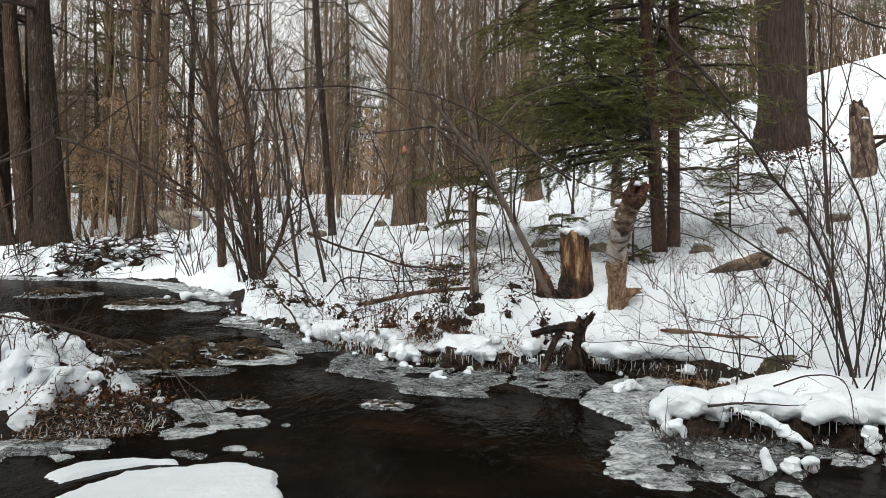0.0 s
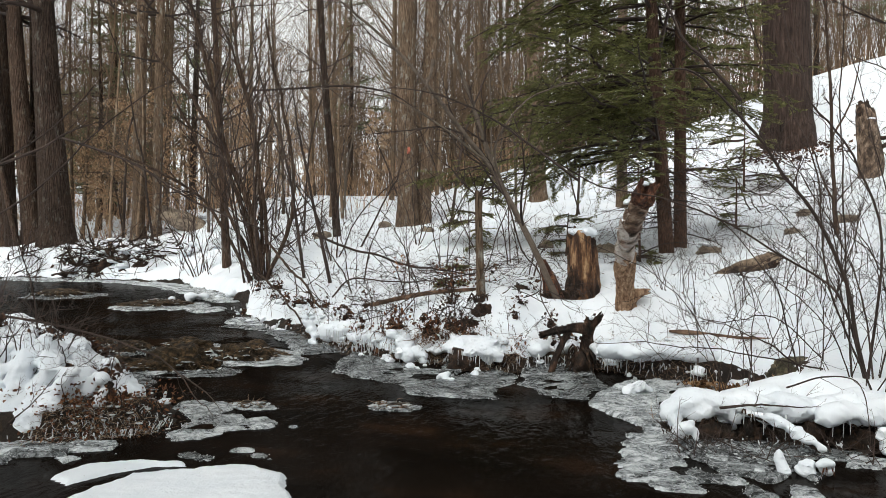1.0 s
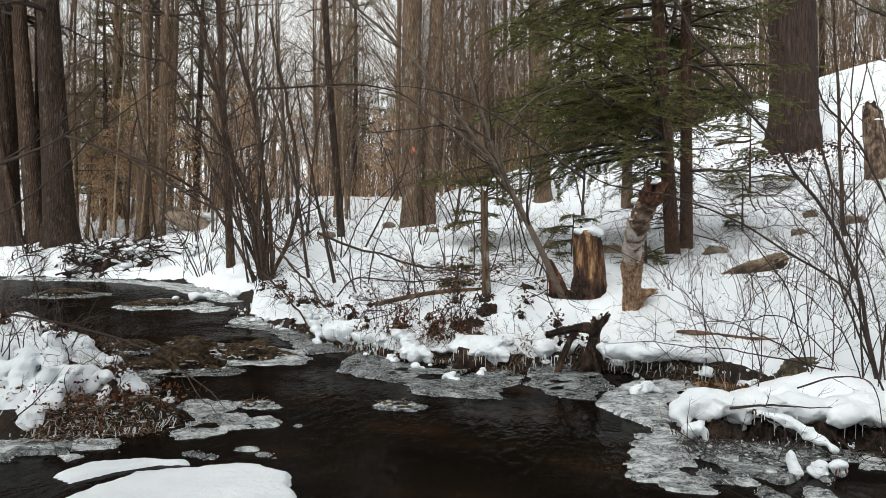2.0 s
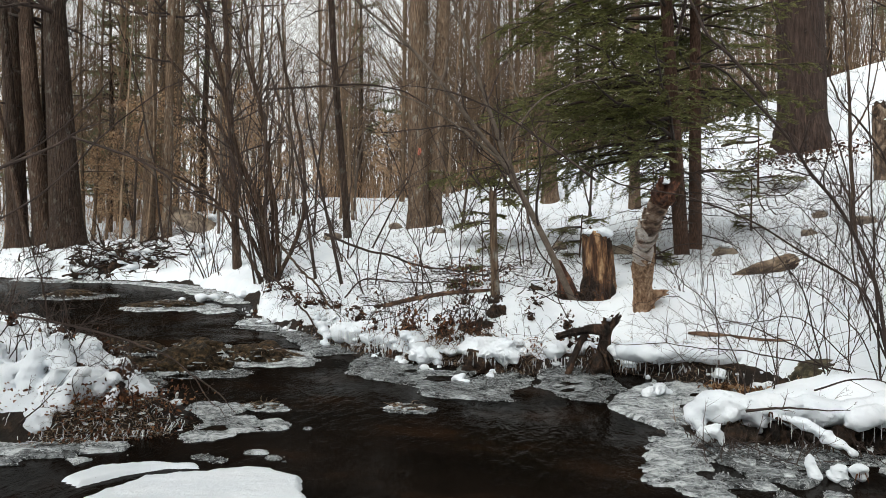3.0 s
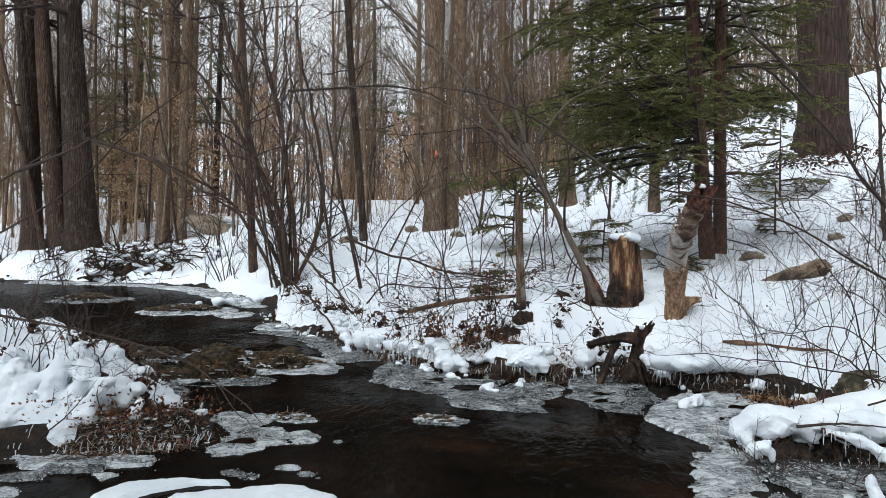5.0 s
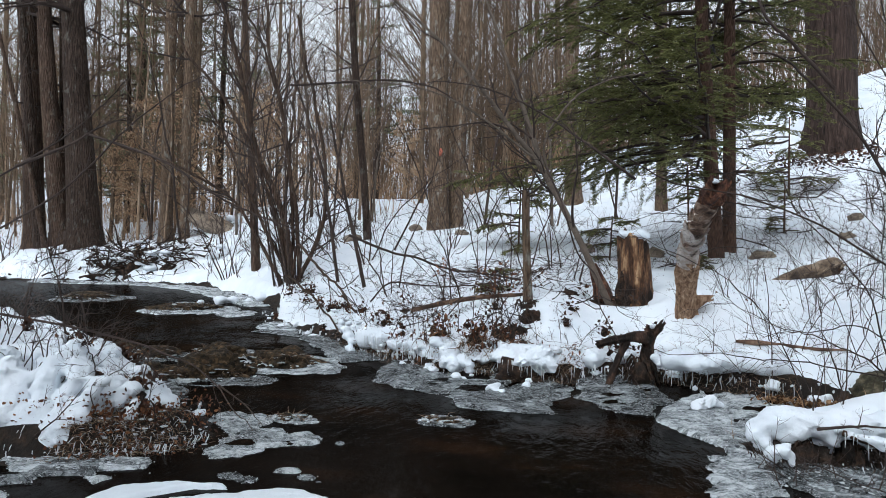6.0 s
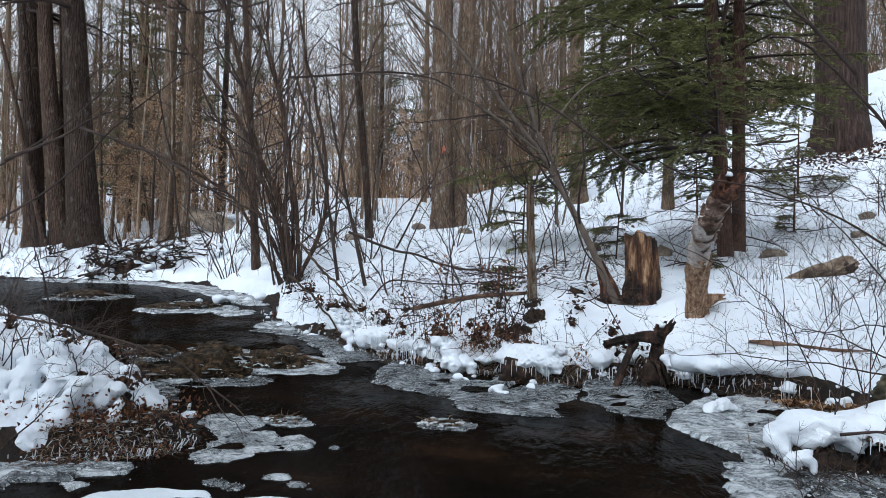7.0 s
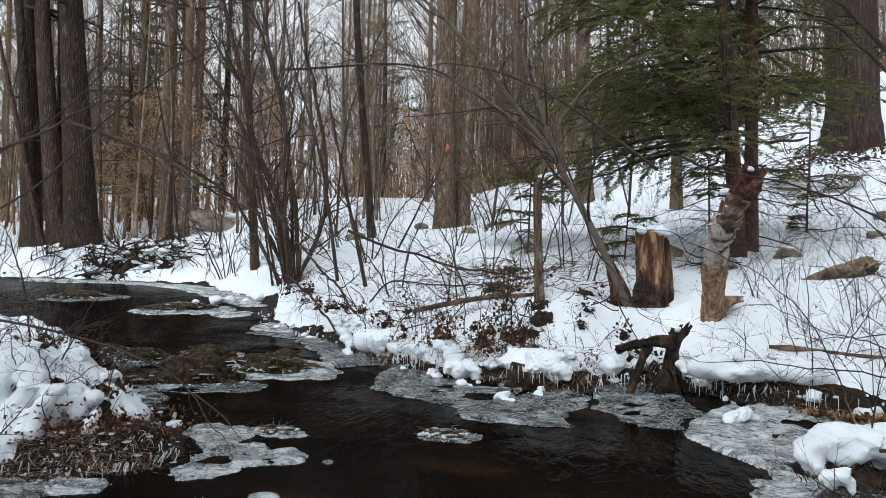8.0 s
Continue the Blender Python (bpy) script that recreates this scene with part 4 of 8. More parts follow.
for k in range(14):
    a, b = rng.uniform(0, 6.28), rng.randint(25, 51)
    sleeve = sleeves[min(4, (b - 24) // 6)]
    c = bl[b]
    g = Geo()
    n = 7
    t = np.linspace(0, 2.4, n)
    e = rng.uniform(0.03, 0.06)
    out = np.array([math.cos(a), math.sin(a), 0.0])
    side = np.array([-math.sin(a), math.cos(a), 0.0])
    strip = c + out * 0.112 + out[None] * (e * 0.6 * (1 - np.cos(t)))[:, None] + np.array([0, 0, 1.0]) * (e * np.sin(t))[:, None]
    v = np.concatenate([strip - side * e * 0.8, strip + side * e * 0.8 * rng.uniform(0.5, 1.1)])
    g.add(v, np.array([[q, q + 1, n + q + 1, n + q] for q in range(n - 1)]))
    g.done("bark_curl", BIRCH_BARK, sleeve)
birch.location = (-0.07, 0.1, 0.08)
trunk("gnawed_ledge", [(1.44, 7.88, 0.8), (1.56, 7.84, 0.83), (1.7, 7.82, 0.87)], [0.11, 0.075, 0.03], FRESH_WOOD, birch, 30, 0.4, 70, True, 10, 0.06, "splintered tan ledge at the foot", 18)

snag = empty("dead_sapling", (0, 0, 0), "straight brown sapling snapped off at the top", "tree")
z0 = top(-0.39, 8.6) - 0.08
trunk("stem", [(-0.38, 8.6, z0), (-0.40, 8.6, 1.2), (-0.42, 8.6, 1.7), (-0.43, 8.6, 2.15)], [0.065, 0.05, 0.046, 0.05], GREY_BARK, snag, 20, 0.07, 71, True, 6, 0.05)
g = Geo()
rng = np.random.RandomState(72)
p, r = grow(rng, np.tile([-0.43, 8.6, 2.1], (9, 1)), np.column_stack([rng.normal(0, 0.6, (9, 2)), rng.uniform(0.3, 1, 9)]), rng.uniform(0.4, 1.3, 9), 0.01, 8, 0.12, 0.02)
g.tubes(p, r, 4)
g.tubes(*sprout(rng, p, r, 5, 0.2, 1, 0.6, 0.5), 3)
tagged(g.done("twig_mass", TWIG, snag), kind="stuff")


def root_tangle(place, size, count, seed, parent, label="dark earthy tangle of roots"):
    """Gnarled roots that arch out of the earth and back, round a dark clod."""
    rng = np.random.RandomState(seed)
    g = Geo()
    p = np.array(place, float)
    blob(g, p - [0, 0, size * 0.35], (size * 0.8, size * 0.6, size * 0.7), seed, 0.5, 3, None, 3.5)
    for _ in range(count):
        a, d = rng.uniform(0, 6.28), rng.uniform(0.7, 1.3) * size
        e = p + [math.cos(a) * d, math.sin(a) * d * 0.7, -size * 0.6]
        m = p + [math.cos(a) * d * 0.5 + rng.normal(0, 0.02), math.sin(a) * d * 0.4, size * rng.uniform(0.0, 0.7)]
        line = spline([p - [0, 0, size * 0.3], m, e], 12) + rng.normal(0, size * 0.03, (12, 3))
        g.tubes(line, np.linspace(0.09, 0.03, 12) * size * rng.uniform(0.5, 1.2), 7)
    return tagged(g.done("root_tangle", ROT_WOOD, parent, True, label), kind="stuff")


root_tangle((0.6, 9.22, top(0.6, 9.22) + 0.06), 0.22, 16, 74, stump, "torn red-brown roots at the foot")
flare = empty("root_flare", (0, 0, 0), "red-brown torn root at the leaning sapling's foot", "root")
trunk("root_body", [(0.56, 8.95, 0.71), (0.49, 8.92, 1.03), (0.39, 8.85, 1.28)], [0.13, 0.08, 0.045], TORN_WOOD, flare, 36, 0.4, 77, True, 9, 0.05, rings=30)
root_tangle((0.56, 8.85, 0.78), 0.16, 14, 78, flare, "torn red-brown rootlets")
root_tangle((0.9, 9.3, top(0.9, 9.3) + 0.0), 0.17, 10, 75, stump, "torn red-brown roots at the foot")
root_tangle((-0.4, 8.5, top(-0.4, 8.5) - 0.06), 0.16, 40, 73, snag)
# several of these dark lumps stand in for shaded cavities in the bank
for k, (x, y, a, b, c) in enumerate(((-0.45, 8.0, 0.22, 0.14, 0.18), (0.12, 9.0, 0.2, 0.12, 0.08), (-0.2, 7.2, 0.2, 0.12, 0.2), (-0.62, 7.8, 0.24, 0.14, 0.18), (-1.3, 8.0, 0.17, 0.1, 0.15), (0.42, 8.85, 0.2, 0.12, 0.12), (-2.0, 8.35, 0.16, 0.1, 0.15), (-0.35, 8.25, 0.2, 0.12, 0.16), (-12.3, 17.35, 0.4, 0.25, 0.3), (-11.3, 17.3, 0.5, 0.3, 0.34), (-10.2, 17.0, 0.3, 0.2, 0.22))):
    clod = empty("earth_clod", (0, 0, 0), "dark rooty clod of earth, also put in for shaded hollows of the bank", "earth")
    g = Geo()
    blob(g, (x, y, top(x, y) - c * 0.6), (a * 0.85, b, c * 0.8), 270 + k, 0.6, 4, None, 4.2)
    g.done("clod", ROT_WOOD, clod)
    root_tangle((x, y - 0.05, top(x, y) - c * 0.1), a * 0.6, 9, 280 + k, clod)


def bent_stems(name, stems, mat, label, seed, category="shrub", twigs=8, fine=5, spread=0.6, frac=0.3, twig_mat=None, group="", level3=True, crook=0.0035, taper=0.8):
    """A shrub of a few long stems, each a line of points and a foot radius, with side shoots and fine twigs."""
    rng = np.random.RandomState(seed)
    thing = empty(name, (0, 0, 0), label, category, group)
    fine_geo = Geo()
    for pts, r in stems:
        S = 26
        span = float(np.linalg.norm(np.array(pts[-1]) - np.array(pts[0])))
        line = spline(pts, S) + np.cumsum(rng.normal(0, crook * span, (S, 3)), 0) * np.linspace(0.15, 1, S)[:, None]
        rad = r * (1 - taper * np.linspace(0, 1, S))
        one = Geo()
        one.tubes(line, rad, 8)
        one.done("stem", mat, thing)
        p2, r2 = sprout(rng, line[None], rad[None], twigs, 0.15, 1, spread, frac, 9, 0.14, 0.03, 0.5)
        fine_geo.tubes(p2, r2, 5)
        p3, r3 = sprout(rng, p2, r2, fine, 0.2, 1, 0.7, 0.45, 6, 0.16, 0.03, 0.6)
        fine_geo.tubes(p3, r3, 3)
        if level3:
            fine_geo.tubes(*sprout(rng, p3, r3, 2, 0.3, 1, 0.7, 0.5, 4, 0.16, 0.03, 0.7, 0.001), 3)
    tagged(fine_geo.done("twig_mass", twig_mat or mat, thing), kind="stuff")
    return thing


bent_stems("leaning_sapling", [
    ([(0.68, 8.62, top(0.68, 8.62) - 0.15), (0.28, 8.5, 1.5), (-0.23, 8.4, 2.44), (-0.52, 8.3, 2.86), (-1.09, 8.2, 3.56), (-1.81, 8.1, 4.27), (-2.4, 8.0, 4.65)], 0.046),
    ([(-0.23, 8.4, 2.44), (-0.46, 8.4, 3.16), (-0.76, 8.4, 4.04), (-0.99, 8.4, 4.78)], 0.035),
    ([(0.0, 8.45, 2.03), (-0.29, 8.3, 2.5), (-0.43, 8.2, 2.63), (-1.33, 8.0, 3.24), (-2.58, 7.8, 3.44)], 0.024),
    ([(-0.1, 8.4, 2.2), (-0.2, 8.3, 2.7), (0.1, 8.2, 3.2), (0.5, 8.2, 3.4), (1.0, 8.1, 3.45)], 0.018)],
    PALE_TWIG, "leaning grey-brown sapling with long arching bare branches", 81, "tree", 9, 5, 0.7, 0.28, TWIG)
bent_stems("hanging_branch", [([(-0.95, 8.0, 3.75), (-1.0, 8.0, 3.52), (-1.13, 8.0, 3.24), (-1.09, 8.0, 2.92)], 0.022)], PALE_TWIG, "pale crooked branch hanging from the sapling", 82, "branch", 5, 3, 0.8, 0.4)
bent_stems("streamside_shrub", [
    ([(-5.2, 13.0, 0.65), (-5.41, 13.0, 1.96), (-5.96, 13.0, 3.22), (-6.31, 13.0, 4.3), (-6.59, 13.0, 5.5), (-6.91, 13.0, 6.41), (-7.3, 13.0, 7.6)], 0.068),
    ([(-5.08, 13.05, 0.65), (-5.15, 13.0, 1.97), (-5.37, 13.0, 3.21), (-5.54, 13.0, 4.29), (-5.86, 13.0, 5.36), (-6.06, 13.0, 6.37), (-6.3, 13.0, 7.4)], 0.046),
    ([(-5.25, 12.95, 0.65), (-5.49, 12.95, 1.84), (-6.09, 12.9, 3.34), (-6.85, 12.9, 4.52), (-7.57, 12.8, 5.26), (-8.43, 12.7, 6.47)], 0.042),
    ([(-5.25, 13.0, 0.7), (-5.3, 13.2, 2.4), (-5.75, 13.2, 4.6), (-6.5, 13.2, 6.6)], 0.036),
    ([(-5.13, 13.0, 0.7), (-4.5, 12.8, 2.15), (-4.5, 12.6, 3.99), (-4.81, 12.6, 6.18)], 0.045),
    ([(-5.37, 13.0, 0.7), (-6.46, 12.5, 2.57), (-8.53, 12.0, 3.51)], 0.035),
    ([(-5.3, 13.1, 0.7), (-5.5, 13.2, 1.9), (-5.4, 13.2, 3.2), (-5.2, 13.2, 5.0)], 0.04),
    ([(-5.2, 13.1, 0.7), (-5.9, 13.2, 1.9), (-6.6, 13.4, 3.2), (-7.3, 13.5, 4.6)], 0.04),
    ([(-5.15, 12.9, 0.9), (-4.97, 12.6, 1.5), (-4.29, 11.6, 1.18), (-3.66, 10.6, 0.96), (-3.11, 9.8, 0.72), (-2.6, 9.1, 0.42)], 0.027),
    ([(-5.2, 12.7, 0.8), (-5.05, 12.4, 0.95), (-4.1, 11.0, 0.8), (-3.43, 10.0, 0.68), (-2.8, 9.15, 0.42)], 0.024)],
    PINE_BARK, "many-stemmed bare brown shrub arching from the stream bank", 83, "shrub", 12, 5, 0.6, 0.26, TWIG, crook=0.005, taper=0.5)
rng = np.random.RandomState(483)
more = []
for k in range(9):
    foot = np.array([rng.normal(-5.25, 0.14), rng.normal(13.0, 0.1), 0.7])
    lean, h = rng.uniform(-0.42, 0.12), rng.uniform(3.0, 6.0)
    more.append(([foot, foot + [lean * h * 0.25, rng.normal(0, 0.2), h * 0.4], foot + [lean * h * 0.65, rng.normal(0, 0.3), h * 0.75], foot + [lean * h * 1.15, rng.normal(0, 0.4), h]], rng.uniform(0.014, 0.028)))
bent_stems("streamside_shrub", more, TWIG, "thin brown shoots growing up through the streamside shrub", 484, "shrub", 8, 5, 0.6, 0.3, crook=0.007)
bent_stems("bank_shrub", [
    ([(3.05, 5.38, 0.3), (2.97, 5.4, 0.73), (2.89, 5.4, 1.23), (2.65, 5.4, 1.78), (2.5, 5.4, 2.02), (2.32, 5.4, 2.33), (2.06, 5.4, 2.66), (1.85, 5.4, 2.89), (1.64, 5.4, 2.95)], 0.018),
    ([(2.06, 5.4, 2.66), (1.78, 5.4, 2.99), (1.61, 5.4, 3.16), (1.5, 5.45, 3.42), (1.3, 5.5, 3.8)], 0.016),
    ([(3.1, 5.55, 0.3), (2.96, 5.6, 0.9), (2.79, 5.6, 1.2), (2.34, 5.6, 1.46), (2.01, 5.6, 1.7), (1.5, 5.6, 1.93), (0.93, 5.6, 2.08), (0.64, 5.6, 2.27)], 0.0115),
    ([(3.12, 5.6, 0.3), (3.22, 5.6, 1.51), (2.99, 5.6, 2.21), (2.68, 5.6, 2.64), (2.59, 5.6, 2.97), (2.45, 5.6, 3.4)], 0.012),
    ([(2.97, 5.5, 0.3), (2.91, 5.5, 1.18), (2.85, 5.5, 1.97), (2.81, 5.5, 2.98), (2.78, 5.5, 3.61)], 0.009),
    ([(3.09, 5.2, 0.3), (3.15, 5.1, 0.94), (3.19, 5.0, 1.63), (3.3, 5.0, 2.6)], 0.008),
    ([(3.02, 5.2, 0.3), (2.6, 5.0, 1.2), (2.5, 5.0, 2.06), (2.12, 5.0, 2.93), (1.95, 5.0, 3.55)], 0.008),
    ([(3.1, 5.4, 0.3), (3.05, 5.6, 1.2), (2.7, 5.7, 2.0), (2.4, 5.8, 2.4)], 0.008),
    ([(3.2, 5.6, 0.3), (3.4, 5.7, 1.2), (3.3, 5.8, 2.2), (3.0, 5.8, 3.2)], 0.008)],
    TWIG, "bare dark shrub with long arching stems growing from the bank", 84, "shrub", 12, 5, 0.65, 0.2, taper=0.55)
rng = np.random.RandomState(485)
arcs = []
for k in range(13):
    foot = np.array([rng.uniform(2.2, 3.9), rng.uniform(5.3, 7.2), 0.0])
    foot[2] = top(foot[0], foot[1]) - 0.05
    h, lean = rng.uniform(0.7, 1.7), rng.uniform(-1.1, 0.35)
    arcs.append(([foot, foot + [lean * h * 0.2, 0.05, h * 0.5], foot + [lean * h * 0.55, 0.1, h * 0.85], foot + [lean * h * 0.95, 0.1, h], foot + [lean * h * 1.35, 0.05, h * rng.uniform(0.75, 1.15)]], rng.uniform(0.004, 0.0075)))
bent_stems("bank_shrub", arcs, TWIG, "thin dark stems curving out of the snow bank", 486, "shrub", 9, 5, 0.75, 0.24, crook=0.013)
bent_stems("low_branch", [([(2.78, 5.6, 0.45), (2.17, 5.6, 0.57), (1.62, 5.7, 0.64), (0.99, 5.8, 0.66), (0.74, 5.9, 0.65)], 0.007), ([(2.62, 5.6, 0.45), (2.3, 5.6, 0.68), (1.93, 5.6, 0.82), (1.57, 5.7, 0.84)], 0.008), ([(2.9, 6.0, 0.5), (2.5, 6.0, 0.85), (2.0, 6.1, 0.78), (1.6, 6.2, 0.95), (1.2, 6.3, 0.8)], 0.006)],
           TWIG, "thin dark branches arching low over the snow bank", 85, "branch", 9, 5, 0.8, 0.25, crook=0.011)
bent_stems("drooping_stem", [([(-0.12, 7.3, 2.3), (0.06, 7.2, 1.89), (0.21, 7.1, 1.41), (0.4, 7.0, 1.2), (0.41, 6.9, 0.93), (0.53, 6.8, 0.68), (0.66, 6.7, 0.38), (0.84, 6.6, 0.16)], 0.011)], TWIG, "thin dark stem drooping down over the bank to the ice", 86, "branch", 7, 4, 0.8, 0.2)

bent_stems("overhanging_branch", [([(-6.2, 7.0, 2.31), (-5.52, 7.0, 2.56), (-5.16, 7.0, 2.75), (-4.7, 7.0, 2.9)], 0.022)], TWIG, "dark bare branch reaching over the tussock", 181, "branch", 6, 4, 0.6, 0.5)
bent_stems("arching_branch", [([(-6.78, 9.0, 3.03), (-5.51, 9.0, 2.6), (-4.62, 9.0, 2.03), (-3.84, 9.0, 1.71), (-3.16, 9.0, 1.31), (-2.59, 8.8, 0.5)], 0.02)], TWIG, "long thin branch arching down across the stream", 182, "branch", 9, 5, 0.6, 0.22)
bent_stems("dead_branch", [([(-2.9, 9.3, 1.62), (-2.31, 9.2, 1.41), (-1.91, 9.2, 1.33), (-1.48, 9.2, 1.2), (-1.0, 9.2, 1.14), (-0.45, 8.7, 1.1)], 0.019)], TWIG, "dark dead branch leaning over the snow against the sapling", 189, "branch", 9, 4, 0.7, 0.22, taper=0.5)
bent_stems("dead_branch", [([(-2.4, 8.65, 0.75), (-2.14, 8.6, 0.99), (-1.61, 8.6, 0.97), (-1.05, 8.6, 0.97), (-0.46, 8.55, 1.08), (-0.03, 8.5, 1.3)], 0.012), ([(-1.4, 8.3, 0.55), (-1.1, 8.2, 0.85), (-0.8, 8.1, 0.8), (-0.65, 8.0, 0.55)], 0.008), ([(-0.9, 8.1, 0.5), (-0.72, 7.9, 0.72), (-0.5, 7.8, 0.62), (-0.45, 7.7, 0.35)], 0.007)], TWIG, "crooked dark dead branch caught among the bank's twigs", 190, "branch", 9, 5, 0.8, 0.24)
bent_stems("overhanging_branch", [([(-7.6, 8.0, 1.45), (-7.12, 8.0, 1.7), (-6.38, 8.0, 2.12), (-5.9, 8.0, 2.52), (-5.54, 8.0, 2.87), (-4.92, 8.0, 3.31), (-4.3, 8.0, 3.6)], 0.016), ([(-7.6, 8.1, 2.2), (-6.39, 8.0, 2.79), (-5.91, 8.0, 3.14), (-5.5, 8.0, 3.5)], 0.014)], TWIG, "dark bare branches slanting up over the stream", 188, "branch", 12, 5, 0.7, 0.25, taper=0.6)
bent_stems("bare_sapling", [([(-3.32, 11.5, 0.8), (-3.65, 11.5, 2.28), (-3.96, 11.6, 3.5), (-4.19, 11.6, 4.81)], 0.035)], TWIG, "thin bare sapling on the stream bank", 183, "tree", 10, 5, 0.6, 0.3)
bent_stems("bare_sapling", [([(-3.62, 11.0, 0.9), (-3.94, 11.0, 2.73), (-4.56, 11.0, 4.47), (-4.73, 11.0, 5.64)], 0.03)], TWIG, "thin leaning sapling on the stream bank", 184, "tree", 10, 5, 0.6, 0.3)
bent_stems("bare_sapling", [([(-3.51, 14.0, 1.3), (-2.9, 14.0, 2.5), (-2.6, 14.0, 3.05), (-2.5, 14.0, 4.2)], 0.022)], TWIG, "slanting brown sapling standing in snow", 185, "tree", 9, 5, 0.6, 0.3)
bent_stems("arching_branch", [([(0.83, 8.0, 2.25), (0.07, 8.0, 2.8), (-0.63, 8.0, 3.19), (-1.41, 8.0, 3.38), (-2.2, 8.0, 3.3)], 0.016), ([(-3.48, 8.5, 3.53), (-1.91, 8.5, 3.54), (-1.14, 8.5, 3.26), (-0.38, 8.4, 2.65)], 0.016)], TWIG, "thin arching branches of the leaning sapling", 186, "branch", 10, 5, 0.7, 0.22)
bent_stems("overhanging_branch", [([(3.64, 6.0, 3.35), (3.18, 6.0, 3.52), (2.7, 6.0, 3.79)], 0.012), ([(3.9, 6.0, 2.6), (3.4, 6.0, 3.0), (2.9, 6.0, 3.2)], 0.01)], TWIG, "thin bare branches above the bank shrub", 187, "branch", 8, 4, 0.6, 0.5)


def random_shrub(x, y, stems, length, seed, label, lean=0.35, r=0.012, mat=TWIG):
    """A loose shrub of arching stems from one root."""
    rng = np.random.RandomState(seed)
    z = top(x, y) - 0.06
    made = []
    for _ in range(max(3, stems - 2)):
        a, ln = rng.uniform(0, 6.28), rng.uniform(0.35, 1) * length
        d = np.array([math.cos(a), math.sin(a) * 0.6, 0]) * rng.uniform(0.1, 1.9) * lean
        foot = np.array([x + rng.normal(0, 0.12), y + rng.normal(0, 0.12), z])
        made.append(([foot, foot + (d * 0.35 + [0, 0, 0.45]) * ln, foot + (d * 0.9 + [0, 0, 0.8]) * ln, foot + (d * 1.7 + [0, 0, 0.98]) * ln], r * rng.uniform(0.6, 1.1)))
    return bent_stems("bare_shrub", made, mat, label, seed, "shrub", 8, 5, 0.75, 0.3, group="bare shrubs on the banks", crook=0.011)


for k, (x, y, n, ln, r) in enumerate(((-1.6, 9.6, 6, 2.0, 0.011), (-2.8, 11.3, 6, 2.4, 0.013), (0.2, 10.6, 5, 1.6, 0.01), (-3.8, 13.2, 7, 3.0, 0.016), (4.1, 8.6, 5, 2.2, 0.008), (3.7, 6.4, 6, 2.8, 0.007),
                                      (-7.6, 15.2, 7, 3.2, 0.018), (-9.0, 17.4, 6, 2.6, 0.018), (-1.9, 16.5, 6, 2.4, 0.015), (4.8, 11.5, 5, 1.8, 0.011), (2.0, 6.9, 5, 1.3, 0.006), (2.6, 7.6, 5, 1.3, 0.006),
                                      (-4.6, 5.4, 6, 1.2, 0.009), (-0.8, 7.9, 7, 1.0, 0.007), (-0.1, 12.0, 5, 2.6, 0.014), (6.6, 17.0, 6, 2.2, 0.014), (-2.2, 8.5, 7, 0.7, 0.006), (-1.7, 8.15, 8, 0.8, 0.006), (-1.2, 7.85, 8, 0.7, 0.006), (-0.55, 7.75, 8, 0.8, 0.006), (-0.25, 7.6, 6, 0.6, 0.005), (0.15, 7.6, 6, 0.5, 0.005), (-14.5, 17.9, 8, 2.4, 0.018), (-16.0, 18.0, 8, 2.6, 0.018), (3.6, 7.6, 6, 1.8, 0.008), (4.6, 7.0, 6, 2.2, 0.009), (4.4, 9.6, 6, 1.8, 0.008), (5.3, 10.5, 6, 2.0, 0.009), (3.3, 8.3, 5, 1.2, 0.006), (-12.6, 17.2, 9, 1.3, 0.01), (-13.4, 17.0, 9, 1.4, 0.01))):
    random_shrub(x, y, n, ln, 700 + k, "loose bare shrub of thin dark stems in the snow", 0.4, r)
for k, (x, y, ln) in enumerate(((-3.9, 4.45, 0.8), (-3.35, 4.4, 0.6), (-4.4, 4.8, 1.0), (-3.0, 4.75, 0.5), (-4.1, 5.4, 0.9))):
    random_shrub(x, y, 7, ln, 750 + k, "dark crooked shoots growing out of the snowy tussock", 0.8, 0.006)
for k, (x, y, n, ln, r) in enumerate(((-0.6, 10.8, 5, 3.2, 0.012), (-1.4, 12.0, 6, 3.0, 0.013), (-2.3, 13.8, 6, 3.2, 0.015))):
    random_shrub(x, y, n, ln, 740 + k, "loose shrub of thin brown stems below the hemlocks", 0.42, r * 0.8, TWIG)
for k, pts in enumerate((((4.3, 21.6), (4.9, 21.9), (5.5, 21.8), (6.12, 22.3)), ((5.6, 24.6), (6.1, 25.0), (6.6, 25.0), (7.0, 25.3)))):
    fl = empty("fallen_log", (0, 0, 0), "thin fallen log lying on the snowy slope", "log")
    trunk("log_body", [(a, b, top(a, b) + 0.02) for a, b in pts], [0.055, 0.06, 0.045, 0.02], ROT_WOOD, fl, 14, 0.1, 190 + k, True, 5)

